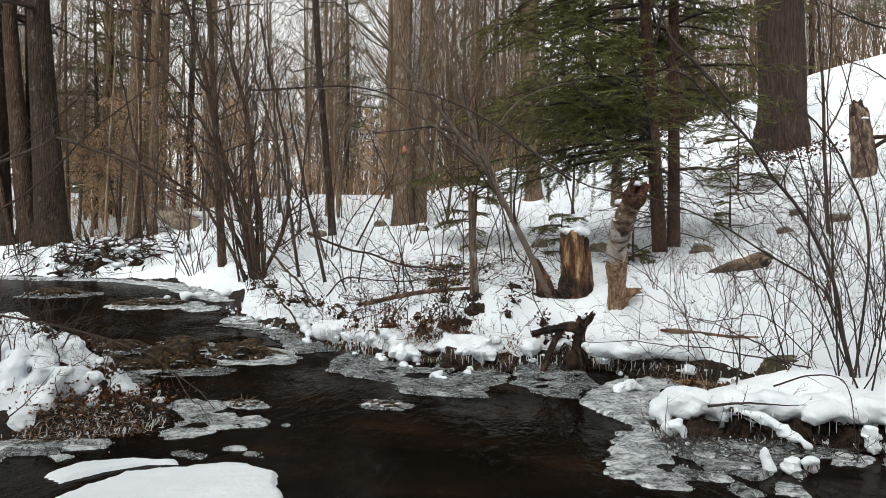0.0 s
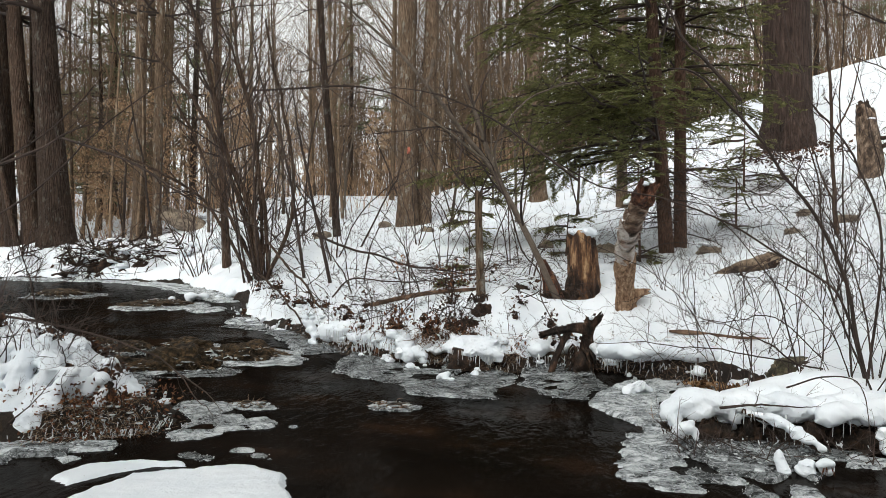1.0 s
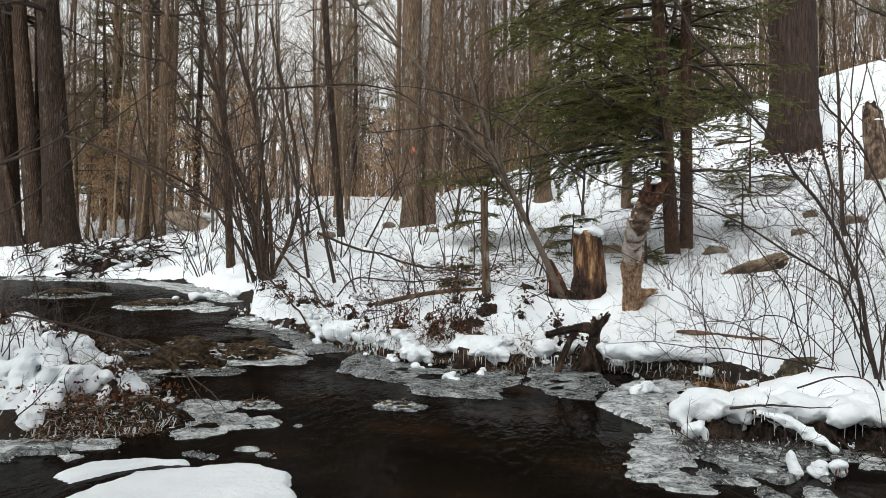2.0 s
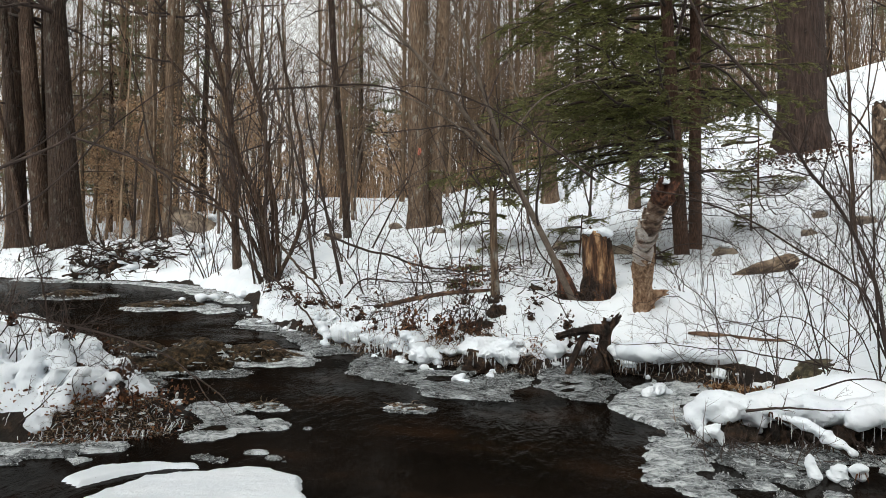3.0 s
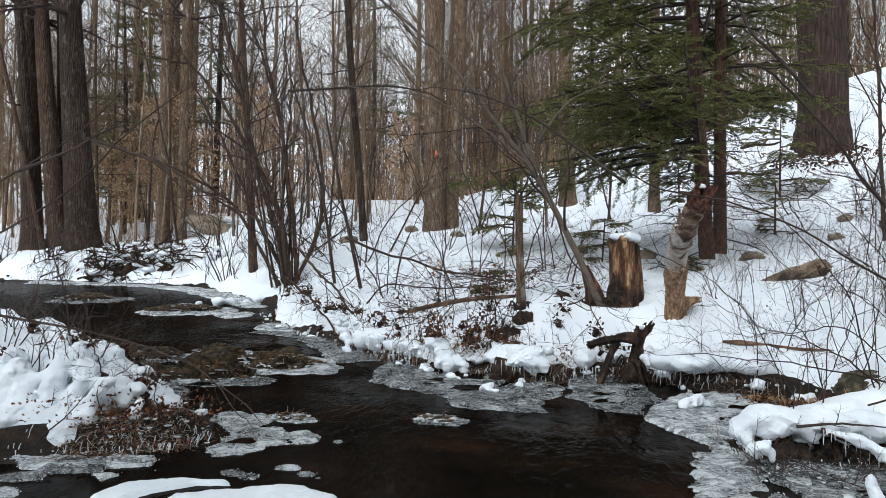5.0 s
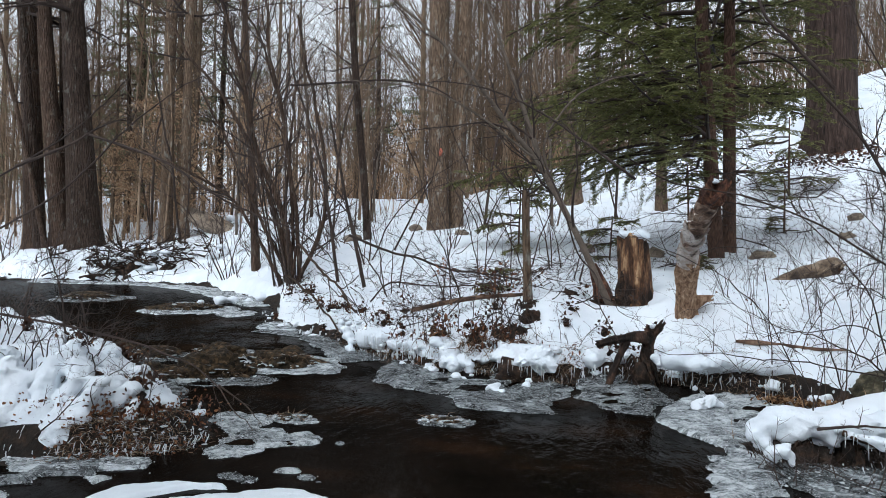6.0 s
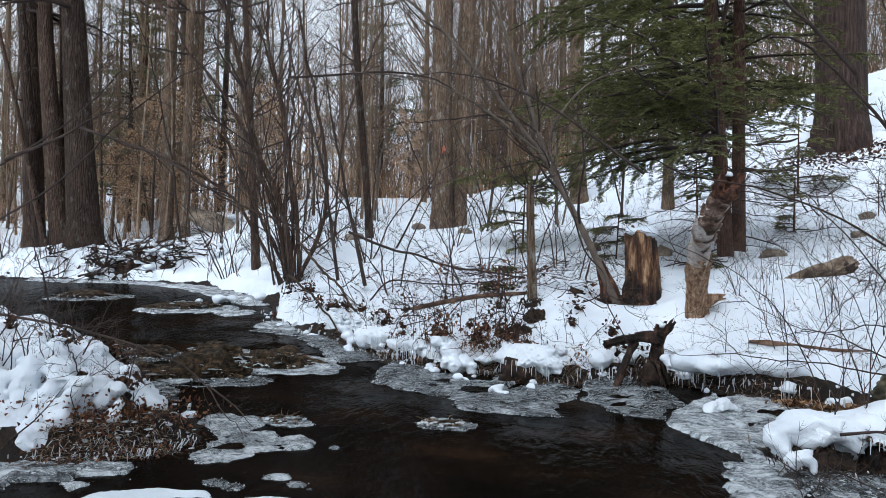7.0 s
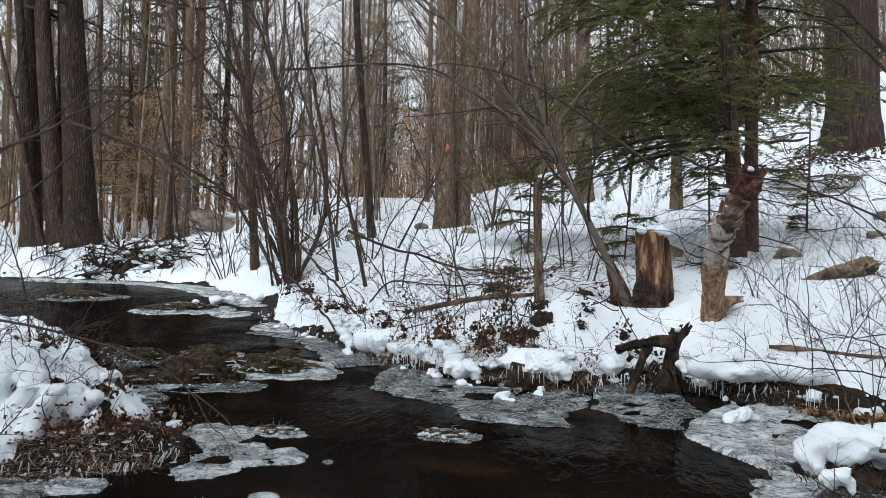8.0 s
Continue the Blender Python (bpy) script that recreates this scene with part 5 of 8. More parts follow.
fb = empty("fallen_branch", (0, 0, 0), "grey-brown fallen branch lying across the snow", "branch")
trunk("limb", [(-1.8, 8.36, max(0.68, top(-1.8, 8.36) + 0.02)), (-1.4, 8.46, 0.78), (-1.0, 8.6, 0.85), (-0.45, 8.74, top(-0.45, 8.74) + 0.01)], [0.026, 0.03, 0.028, 0.02], TAN_WOOD, fb, 14, 0.12, 88, True, 5, rings=30)
stick = empty("weathered_stick", (0, 0, 0), "weathered tan stick lying in the snow", "branch")
trunk("limb", [(1.82, 7.5, top(1.82, 7.5) + 0.025), (2.1, 7.4, top(2.1, 7.4) + 0.015), (2.45, 7.22, top(2.45, 7.22) + 0.012), (2.76, 7.06, top(2.76, 7.06) + 0.008)], [0.012, 0.027, 0.018, 0.019, 0.015, 0.005], TAN_WOOD, stick, 16, 0.16, 89, True, 5, 0.02, rings=40)
log = empty("rotting_log", (0, 0, 0), "short weathered tan log half sunk in snow", "log")
trunk("log_body", [(2.75, 10.55, top(2.75, 10.55) - 0.02), (3.05, 10.6, top(3.05, 10.6) + 0.04), (3.45, 10.65, top(3.45, 10.65) + 0.09), (3.8, 10.7, top(3.8, 10.7) + 0.15)], [0.08, 0.12, 0.125, 0.1], PALE_WOOD, log, 48, 0.38, 90, True, 11, 0.1, rings=64)
trunk("knot", [(3.72, 10.62, top(3.75, 10.65) + 0.08), (3.8, 10.55, top(3.75, 10.65) + 0.13)], [0.09, 0.05], ROT_WOOD, log, 20, 0.4, 190, True, 8, 0.05, "dark rotten end", 14)
snow_cap("snow_patch", (3.3, 10.75, top(3.3, 10.7) + 0.17), (0.22, 0.08, 0.04), 91, log)
root_snag = empty("root_snag", (0, 0, 0), "dark rotten root jutting from the bank over the ice", "stump")
trunk("upright", [(0.93, 7.12, 0.0), (0.92, 7.1, 0.22), (0.96, 7.08, 0.4), (1.03, 7.05, 0.53)], [0.075, 0.062, 0.066, 0.055], KNOT_WOOD, root_snag, 40, 0.55, 92, True, 13, 0.09, rings=44)
trunk("spur", [(0.95, 7.06, 0.4), (0.93, 7.03, 0.47), (0.91, 7.0, 0.51)], [0.045, 0.04, 0.03], KNOT_WOOD, root_snag, 22, 0.5, 192, True, 9, 0.06, rings=20)
trunk("arm", [(0.95, 7.06, 0.42), (0.75, 6.98, 0.43), (0.55, 6.9, 0.4), (0.42, 6.86, 0.37)], [0.05, 0.046, 0.042, 0.036], KNOT_WOOD, root_snag, 28, 0.3, 93, True, 9, 0.04, rings=34)
trunk("prop", [(0.7, 6.97, 0.4), (0.6, 6.92, 0.2), (0.52, 6.87, 0.0)], [0.036, 0.03, 0.026], KNOT_WOOD, root_snag, 20, 0.5, 94, True, 8, rings=24)
root_tangle((0.86, 7.0, 0.12), 0.2, 22, 97, root_snag)
root_snag.location, root_snag.scale = (0.02, 0.2, 0.1), (0.97, 1, 1.1)
for k, balls in enumerate(([(0.62, 6.93, 0.45, 0.022, 0.7), (0.68, 6.95, 0.455, 0.026, 0.7)], [(0.97, 7.05, 0.53, 0.03, 0.8), (1.0, 7.04, 0.54, 0.022, 0.8)], [(1.0, 7.0, 0.25, 0.05, 0.8), (1.05, 6.98, 0.2, 0.045, 0.8)])):
    mesh_object("snow_patch", *soft_union(balls, 0.009, 0.2, 40, 5 + k), SNOW, root_snag)
post = empty("broken_snag", (0, 0, 0), "short broken tree snag with torn top on the snowy slope", "stump")
pz = top(8.78, 20.0)
trunk("stem", [(8.78, 20, pz - 0.3), (8.77, 20, pz + 0.4), (8.72, 20, pz + 1.1), (8.66, 20, pz + 1.7)], [0.29, 0.27, 0.25, 0.22], SNAG_WOOD, post, 40, 0.16, 95, True, 9, 0.3, rings=60)
trunk("spike", [(8.66, 20.02, pz + 1.3), (8.62, 20.0, pz + 1.7), (8.6, 20.0, pz + 1.98)], [0.2, 0.18, 0.13], ROT_WOOD, post, 20, 0.25, 195, True, 9, 0.1, "dark splintered top", 20)
snow_cap("snow_patch", (8.72, 19.85, pz + 1.5), (0.1, 0.12, 0.05), 98, post, 0.3)
for ends in (((8.9, 20, pz + 1.0), (9.4, 19.9, pz + 1.05), (10.0, 19.8, pz + 1.25)), ((8.95, 20, pz + 0.7), (9.3, 19.8, pz + 0.95), (9.9, 19.7, pz + 1.2))):
    trunk("branch_stub", ends, [0.06, 0.045, 0.02], ROT_WOOD, post, 10, 0.12, 99, True, 5, rings=14)
bent_stems("bare_sapling", [([(5.5, 13.0, top(5.5, 13) - 0.1), (5.45, 13.0, 2.3), (5.4, 13.0, 3.4), (5.37, 13.0, 4.82), (5.25, 13.0, 6.0)], 0.045), ([(5.44, 13.0, 2.35), (5.2, 12.9, 2.75), (5.0, 12.8, 3.3)], 0.02), ([(5.4, 13, 3.5), (5.7, 13, 4.1), (5.85, 13, 4.9)], 0.02)],
           PINE_BARK, "thin forked bare sapling on the snowy slope", 96, "tree", 9, 4, 0.7, 0.2, TWIG, taper=0.6)

# slender crooked saplings that fill the wood's edge with branches
rng = np.random.RandomState(760)
for k, (x, y, h) in enumerate(((-11.0, 19.0, 6.5), (-9.6, 19.6, 7.0), (-8.6, 18.6, 6.0), (-7.9, 20.5, 7.5), (-6.4, 18.8, 6.5), (-5.9, 21.0, 7.0), (-2.2, 18.6, 6.0), (-1.2, 20.2, 7.0), (-13.0, 20.6, 7.0), (-10.4, 22.0, 8.0), (-4.4, 22.5, 8.0), (-0.4, 17.5, 6.0), (1.1, 18.2, 6.5), (-7.2, 17.2, 5.0))):
    d, foot = rng.normal(0, 0.16, 2), np.array([x, y, top(x, y) - 0.1])
    pts = [foot, foot + [d[0] * h * 0.2, d[1] * h * 0.3, h * 0.4], foot + [d[0] * h * 0.7, d[1] * h * 0.6, h * 0.75], foot + [d[0] * h * 1.4, d[1] * h, h]]
    side = [foot + [0.1, 0, 0], foot + [-d[0] * h * 0.5, 0.1, h * 0.35], foot + [-d[0] * h * 1.1, 0.2, h * 0.6]]
    bent_stems("bare_sapling", [(pts, rng.uniform(0.028, 0.045)), (side, 0.022)], (TWIG, PALE_TWIG)[k % 2], "crooked bare sapling with fine branches at the wood's edge", 770 + k, "tree", 13, 5, 0.85, 0.3, PALE_TWIG, "saplings at the wood's edge", crook=0.006)

# ---- rocks ----
def rock(name, place, size, seed, mat, label, rough=0.22, cap=None, tilt=0.0, detail=4):
    """A stone with broken faces and a pitted skin, and a cap of snow where it has one."""
    thing = empty(name, (0, 0, 0), label, "rock")
    bm = bmesh.new()
    bmesh.ops.create_icosphere(bm, subdivisions=detail, radius=1)
    v = np.array([w.co[:] for w in bm.verts])
    f = np.array([[w.index for w in p.verts] for p in bm.faces])
    bm.free()
    rng = np.random.RandomState(seed)
    for _ in range(9):
        d = unit(rng.normal(0, 1, 3))
        over = v @ d - rng.uniform(0.62, 0.9)
        v = v - np.maximum(0, over)[:, None] * d * 0.85
    v = v * (1 + rough * 0.5 * wave(v[:, 0] * 2.6, v[:, 1] * 2.6, v[:, 2] * 2.6, seed, 3, 0.6) + rough * 0.4 * wave(v[:, 0] * 11, v[:, 1] * 11, v[:, 2] * 11, seed + 1, 3, 0.7))[:, None] * np.asarray(size)
    c, e = math.cos(tilt), math.sin(tilt)
    v = np.stack([v[:, 0] * c + v[:, 2] * e, v[:, 1], v[:, 2] * c - v[:, 0] * e], 1) + np.asarray(place)
    g = Geo()
    g.add(v, np.hstack([f, f[:, 2:]]))
    g.done("stone", mat, thing)
    if cap:
        rx, ry = size[0] * cap[2], size[1] * cap[2]
        k = min(rx, ry) * 0.55
        balls = [(place[0] + cap[0] + rng.normal(0, 0.4) * rx, place[1] + cap[1] + rng.normal(0, 0.4) * ry, place[2] + size[2] * 0.8 + rng.normal(0, 0.02), k * rng.uniform(0.5, 1), 0.5) for _ in range(9)]
        mesh_object("snow_cap", *soft_union(balls, max(0.01, k * 0.1), 0.3, 12, seed), SNOW, thing)
    return thing


rock("boulder", (-10.7, 20.4, 2.13), (1.25, 0.5, 0.3), 4, ROCK, "large brown slanting boulder with snow along its top", 0.16, (0.25, 0.3, 0.75), 0.42, 5)
rock("boulder", (2.88, 6.48, 0.18), (0.33, 0.24, 0.25), 17, WET_ROCK, "dark mossy boulder at the foot of the snow bank", 0.16, None, 0.1, 5)
for k, (x, y, s) in enumerate(((5.2, 14.5, 0.14), (6.4, 15.0, 0.2), (-5.3, 17.2, 0.2), (-4.1, 19, 0.16), (6.2, 17.0, 0.16), (3.9, 11.2, 0.12), (-2.3, 15.5, 0.14), (0.4, 13.5, 0.16), (1.5, 13.0, 0.17), (3.15, 12.2, 0.16))):
    rock("field_stone", (x, y, top(x, y) + s * 0.25), (s * 1.15, s, s * 0.7), 20 + k, ROCK, "small grey-brown stone poking out of the snow", 0.4, (0.0, s * 0.4, 0.8))
riffle = [(-3.15, 7.75, 0.48, 0.3, 0.16), (-3.75, 7.0, 0.5, 0.32, 0.2), (-4.15, 6.75, 0.28, 0.22, 0.12), (-5.0, 8.0, 0.3, 0.2, 0.13), (-4.2, 8.1, 0.35, 0.22, 0.13), (-5.6, 8.3, 0.22, 0.18, 0.1),
          (-6.9, 12.2, 0.7, 0.35, 0.14), (-9.9, 13.5, 0.7, 0.35, 0.12), (-2.1, 5.25, 0.16, 0.11, 0.05), (-0.88, 5.5, 0.17, 0.12, 0.035)]
for k, (x, y, a, b, c) in enumerate(riffle):
    w = float(level(np.array(x), np.array(y)))
    r = rock("stream_rock", (x, y, w - c * 0.2), (a, b, c * (1.5 if k < 5 else 1.15)), 40 + k, MOSSY_ROCK, "dark mossy rock ringed with ice in the stream", 0.45, detail=5)
    g = Geo()
    rng = np.random.RandomState(k * 7)
    for q in range(44):
        an, dd = rng.uniform(0, 6.28), rng.uniform(0.85, 1.1)
        e = rng.uniform(0.005, 0.018)
        blob(g, (x + math.cos(an) * dd * a, y + math.sin(an) * dd * b, w + rng.uniform(0.0, 0.03)), (e * 1.6, e, e * 0.7), 90 + q, 0.45, 1, None, 3.0)
    tagged(g.done("ice_glaze", ICICLE, r), kind="stuff")
    g = Geo()
    for q in range(34):
        # thin crusts of white ice lodged on the wet stone
        an, dd = rng.uniform(0, 6.28), math.sqrt(rng.uniform(0.1, 1.0))
        e = 0.008 + 0.04 * rng.uniform() ** 2.5
        blob(g, (x + math.cos(an) * dd * a, y + math.sin(an) * dd * b, w - c * 0.2 + 1.0 * c * math.sqrt(max(0.04, 1.05 - dd * dd))), (e * rng.uniform(1.2, 2.4), e, e * 0.22), 300 + q, 0.6, 2, None, 3.0)
    tagged(g.done("ice_crust", WHITE_ICE, r), kind="stuff")
    g = Geo()
    n = 150
    an, dd = rng.uniform(0, 6.28, n), np.sqrt(rng.uniform(0, 0.8, n))
    zz = w - c * 0.2 + 1.02 * c * np.sqrt(np.maximum(0, 1 - dd * dd))
    p, q = grow(rng, np.column_stack([x + a * dd * np.cos(an), y + b * dd * np.sin(an), zz]), np.column_stack([np.cos(an), np.sin(an), rng.uniform(0, 0.5, n)]), rng.uniform(0.03, 0.12, n), 0.003, 5, 0.3, -0.25)
    g.tubes(p, q, 3)
    tagged(g.done("moss", GRASS, r), kind="stuff")


# ---- ice along the water ----
def ice_sheet(outline, z, mat, label, seed, relief=0.02, name="ice_sheet", ragged=1.0, step=0.026):
    """A plate of ice with an uneven top and a ragged rim that dips under the water."""
    o = np.array(outline)
    (x0, y0), (x1, y1) = o.min(0) - 0.12, o.max(0) + 0.12
    if (y0 + y1) / 2 > 10:
        step = 0.07
    X, Y = np.meshgrid(np.arange(x0, x1, step), np.arange(y0, y1, step))
    big = min(1.0, min(x1 - x0, y1 - y0) / 1.2) * ragged
    d = -inside_by(X, Y, list(outline)) + big * (0.11 * wave(X * 4.5, Y * 4.5, 0, seed, 4, 0.65) + 0.045 * wave(X * 15, Y * 15, 0, seed + 1, 3, 0.7))
    if mat is not SNOW and ragged == 1.0:
        d = d - 0.3 * np.maximum(0, wave(X * 6, Y * 6, 0, seed + 7, 3, 0.6) - {105: 0.15, 206: -0.12}.get(seed, 0.3)) - 0.05 * np.maximum(0, wave(X * 17, Y * 17, 0, seed + 8, 2))
    z = z * (0.45 if mat is not SNOW else 0.8)
    h = z * np.sqrt(np.clip(d / 0.03, 0, 1)) + 0.006 * np.exp(-((d - 0.03) / 0.02) ** 2) - 0.03 * (d < 0)
    ridges = 1 - np.abs(wave(X * 6, Y * 8, 0, seed + 2, 4, 0.6)) * 2
    h = h + relief * np.clip(d / 0.06, 0, 1) * (wave(X * 11, Y * 15, 0, seed + 3, 3, 0.6) + 0.8 * ridges)
    Z = level(X, Y) + h
    idx = np.arange(X.size).reshape(X.shape)
    f = np.stack([idx[:-1, :-1], idx[:-1, 1:], idx[1:, 1:], idx[1:, :-1]], -1).reshape(-1, 4)
    keep = (d.ravel()[f] > -0.03).any(1)
    used = np.unique(f[keep])
    remap = np.zeros(X.size, int)
    remap[used] = np.arange(len(used))
    ob = tagged(mesh_object(name, np.stack([X, Y, Z], -1).reshape(-1, 3)[used], remap[f[keep]], mat), label, "ice")
    if step < 0.05 and mat is not SNOW:
        rng = np.random.RandomState(seed)
        rim = np.argwhere((d > 0.0) & (d < 0.016))
        g = Geo()
        for k in rng.permutation(len(rim))[:240]:
            i, j = rim[k]
            r = rng.uniform(0.002, 0.0055)
            blob(g, (X[i, j] + rng.normal(0, 0.008), Y[i, j] + rng.normal(0, 0.008), level(X[i, j], Y[i, j]) + 0.008), (r, r, r * 0.9), k, 0.2, 1)
        if g.n:
            tagged(g.done("bead_rim", ICICLE, ob, True, "frozen drops along the rim"), kind="stuff")
    return ob


for k, (x, y, a, b, c) in enumerate(riffle):
    an = np.linspace(0, 2 * np.pi, 11)[:-1]
    ice_sheet(list(zip(x + 0.08 + 1.5 * a * np.cos(an), y - 0.2 * a + 1.5 * b * np.sin(an))), 0.016, (WHITE_ICE, ICE)[k % 2], "collar of grey ice round a stream rock", 160 + k, 0.01, "ice_collar")
SHELF = "grey translucent shelf ice with frozen drops along its rim"
ice_sheet([(-1.87, 7.14), (-1.02, 6.43), (-0.75, 6.3), (-0.5, 6.9), (-0.3, 7.4), (-0.59, 7.75), (-1.3, 7.75), (-2.05, 8.2)], 0.03, ICE, SHELF, 101)
ice_sheet([(-0.95, 6.4), (-0.61, 5.97), (0.01, 6.05), (-0.13, 6.31), (0.17, 6.95), (-0.1, 7.3), (-0.5, 7.0)], 0.036, ICE, SHELF, 102)
ice_sheet([(0.13, 6.67), (0.54, 6.16), (0.83, 6.17), (1.1, 6.55), (0.95, 7.5), (0.33, 7.5)], 0.03, ICE, "wet grey ice under the bank", 103)
ice_sheet([(0.91, 5.97), (1.04, 5.63), (1.27, 5.18), (1.53, 5.6), (2.3, 6.0), (2.5, 6.4), (2.2, 6.75), (1.47, 7.1), (1.1, 6.57)], 0.03, WHITE_ICE, "pale shelf ice in the cove behind the snowy log", 104)
ice_sheet([(1.5, 5.65), (1.22, 5.35), (1.1, 5.0), (0.98, 4.5), (0.93, 3.8), (1.16, 3.55), (1.49, 3.47), (1.52, 3.66), (1.47, 4.0), (1.5, 4.5), (1.62, 4.9)], 0.03, WHITE_ICE, "pale streaked shelf ice fanning from the snowy log", 105)
ice_sheet([(1.4, 4.75), (1.42, 3.75), (1.72, 3.68), (2.05, 3.85), (2.35, 4.12), (2.75, 4.28), (3.1, 4.7), (2.3, 4.88), (1.7, 4.9)], 0.024, ICE, "broken wet ice full of twigs below the snowy log", 206, 0.02)
PLATES = ([(1.52, 3.95), (1.72, 3.9), (1.78, 3.74), (1.6, 3.72)], [(1.73, 3.75), (1.86, 3.56), (1.76, 3.4), (1.66, 3.58)], [(2.6, 4.63), (2.84, 4.52), (2.7, 4.24), (2.48, 4.3)], [(1.98, 4.62), (2.14, 4.52), (2.0, 4.3)],
          [(2.12, 4.15), (2.3, 4.08), (2.15, 3.86)], [(1.6, 4.5), (1.78, 4.42), (1.72, 4.2), (1.58, 4.25)], [(1.84, 4.2), (1.98, 4.14), (1.92, 3.96), (1.8, 4.02)], [(2.9, 4.5), (3.2, 4.5), (3.1, 4.2), (2.85, 4.25)],
          [(2.2, 4.75), (2.45, 4.7), (2.4, 4.5), (2.25, 4.5)], [(2.0, 3.8), (2.14, 3.74), (2.1, 3.56), (1.95, 3.6)], [(1.58, 4.75), (1.75, 4.7), (1.68, 4.58)])
for k, edge in enumerate(PLATES):
    ice_sheet(edge, 0.03 + 0.008 * (k % 3), (WHITE_ICE, ICE, WHITE_ICE)[k % 3], "pale broken plate of ice on dark water below the log", 220 + k, 0.012, "ice_plate", 1.3)
ice_sheet([(-4.5, 9.95), (-3.64, 9.5), (-2.5, 7.85), (-2.0, 7.95), (-2.7, 9.2), (-3.7, 10.1), (-4.6, 10.9)], 0.03, ICE, SHELF, 108)
ice_sheet([(-4.65, 10.3), (-4.0, 10.0), (-3.7, 10.3), (-4.4, 10.9), (-4.9, 11.3)], 0.05, WHITE_ICE, "snow-dusted ice at the bend of the stream", 109)
ice_sheet([(-3.9, 6.1), (-3.5, 5.6), (-3.2, 5.75), (-3.6, 6.3), (-3.85, 6.55)], 0.03, ICE, SHELF, 110)
ice_sheet([(-2.75, 5.05), (-2.45, 4.75), (-2.35, 4.2), (-2.2, 3.85), (-1.97, 3.98), (-1.85, 4.35), (-1.6, 4.55), (-1.75, 4.9), (-2.05, 5.0), (-2.31, 5.2), (-2.7, 5.4)], 0.03, WHITE_ICE, "pale shelf ice reaching out from the tussock", 111)
for k, edge in enumerate(([(-3.5, 3.75), (-3.0, 3.85), (-2.8, 3.6), (-3.2, 3.45)], [(-2.85, 3.85), (-2.5, 3.95), (-2.45, 3.75), (-2.7, 3.62)], [(-3.3, 3.4), (-2.95, 3.5), (-2.85, 3.3), (-3.2, 3.15)], [(-2.72, 3.5), (-2.5, 3.55), (-2.55, 3.38)], [(-3.9, 3.7), (-3.5, 3.7), (-3.4, 3.4), (-3.8, 3.3)], [(-3.1, 3.75), (-2.75, 3.8), (-2.7, 3.55), (-3.05, 3.5)], [(-3.3, 3.1), (-2.9, 3.15), (-2.8, 2.95), (-3.2, 2.85)], [(-3.6, 3.3), (-3.25, 3.35), (-3.2, 3.1), (-3.5, 3.0)])):
    ice_sheet(edge, 0.035, (WHITE_ICE, ICE)[k % 3 == 2], "broken glazed ice below the tussock", 240 + k, 0.014, "ice_plate", 1.2)
ice_sheet([(-14.3, 17.3), (-11.5, 17.0), (-8.6, 16.0), (-6.4, 13.8), (-5.5, 12.6), (-5.9, 12.4), (-7.0, 13.4), (-8.6, 15.0), (-10.9, 16.0), (-13.8, 16.3)], 0.03, WHITE_ICE, "grey-white ice along the far bank", 113)
ice_sheet([(-6.2, 11.6), (-5.6, 11.3), (-5.2, 11.5), (-5.5, 11.9), (-6.0, 12.0)], 0.03, WHITE_ICE, "pale plate of ice at the bend", 114)
ice_sheet([(-7.6, 11.9), (-6.9, 11.6), (-6.2, 11.9), (-6.4, 12.4), (-7.3, 12.5)], 0.03, ICE, SHELF, 115)
ice_sheet([(-2.1, 2.58), (-2.05, 2.93), (-1.98, 3.2), (-1.8, 3.28), (-1.66, 3.38), (-1.6, 3.46), (-1.3, 3.52), (-1.05, 3.36), (-0.82, 2.88), (-0.85, 2.5), (-1.71, 2.2)], 0.045, SNOW, "snow-covered floe of ice in the stream", 116, 0.006, "ice_floe", 0.5)
ice_sheet([(-2.25, 3.0), (-2.12, 3.24), (-1.95, 3.4), (-1.72, 3.47), (-1.8, 3.56), (-2.1, 3.52), (-2.35, 3.35), (-2.42, 3.1)], 0.03, SNOW, "small snow-covered plate beside the floe", 117, 0.005, "ice_floe", 0.5)
for k, (x, y, s) in enumerate(((-1.57, 3.9, 0.13), (-1.4, 3.8, 0.05), (-1.3, 3.74, 0.04), (-1.45, 4.62, 0.08), (-1.85, 3.72, 0.08), (-1.72, 3.66, 0.05))):
    a = np.linspace(0, 2 * np.pi, 9)[:-1]
    ice_sheet(list(zip(x + s * 1.2 * np.cos(a), y + s * np.sin(a))), 0.018, (WHITE_ICE, ICE, ICE)[k % 3], "small loose plate of white ice by the floe", 130 + k, 0.008, "ice_plate", 1.6)


def icicles(name, ends, seed, label, drop=(0.06, 0.2), count=10):
    """Icicles hanging from an edge between two points; each is a part."""
    rng = np.random.RandomState(seed)
    a, b = np.array(ends[0]), np.array(ends[1])
    thing = empty(name, (0, 0, 0), label, "icicles")
    for k in range(count):
        p = a + (b - a) * (k + rng.uniform(0.1, 0.9)) / count + [0, rng.uniform(-0.03, 0.03), 0]
        ln = rng.uniform(*drop)
        t = np.linspace(0, 1, 8)
        line = p + np.column_stack([0.0015 * np.sin(t * 5 + k), 0.0015 * np.cos(t * 4 + k), -ln * t])
        g = Geo()
        g.tubes(line, 0.0038 * (1 - t) ** 0.8 * rng.uniform(0.6, 1.4) * (1 + 0.16 * np.sin(t * 17 + k)) + 0.0012, 7)
        g.done("icicle", ICICLE, thing)
    return thing


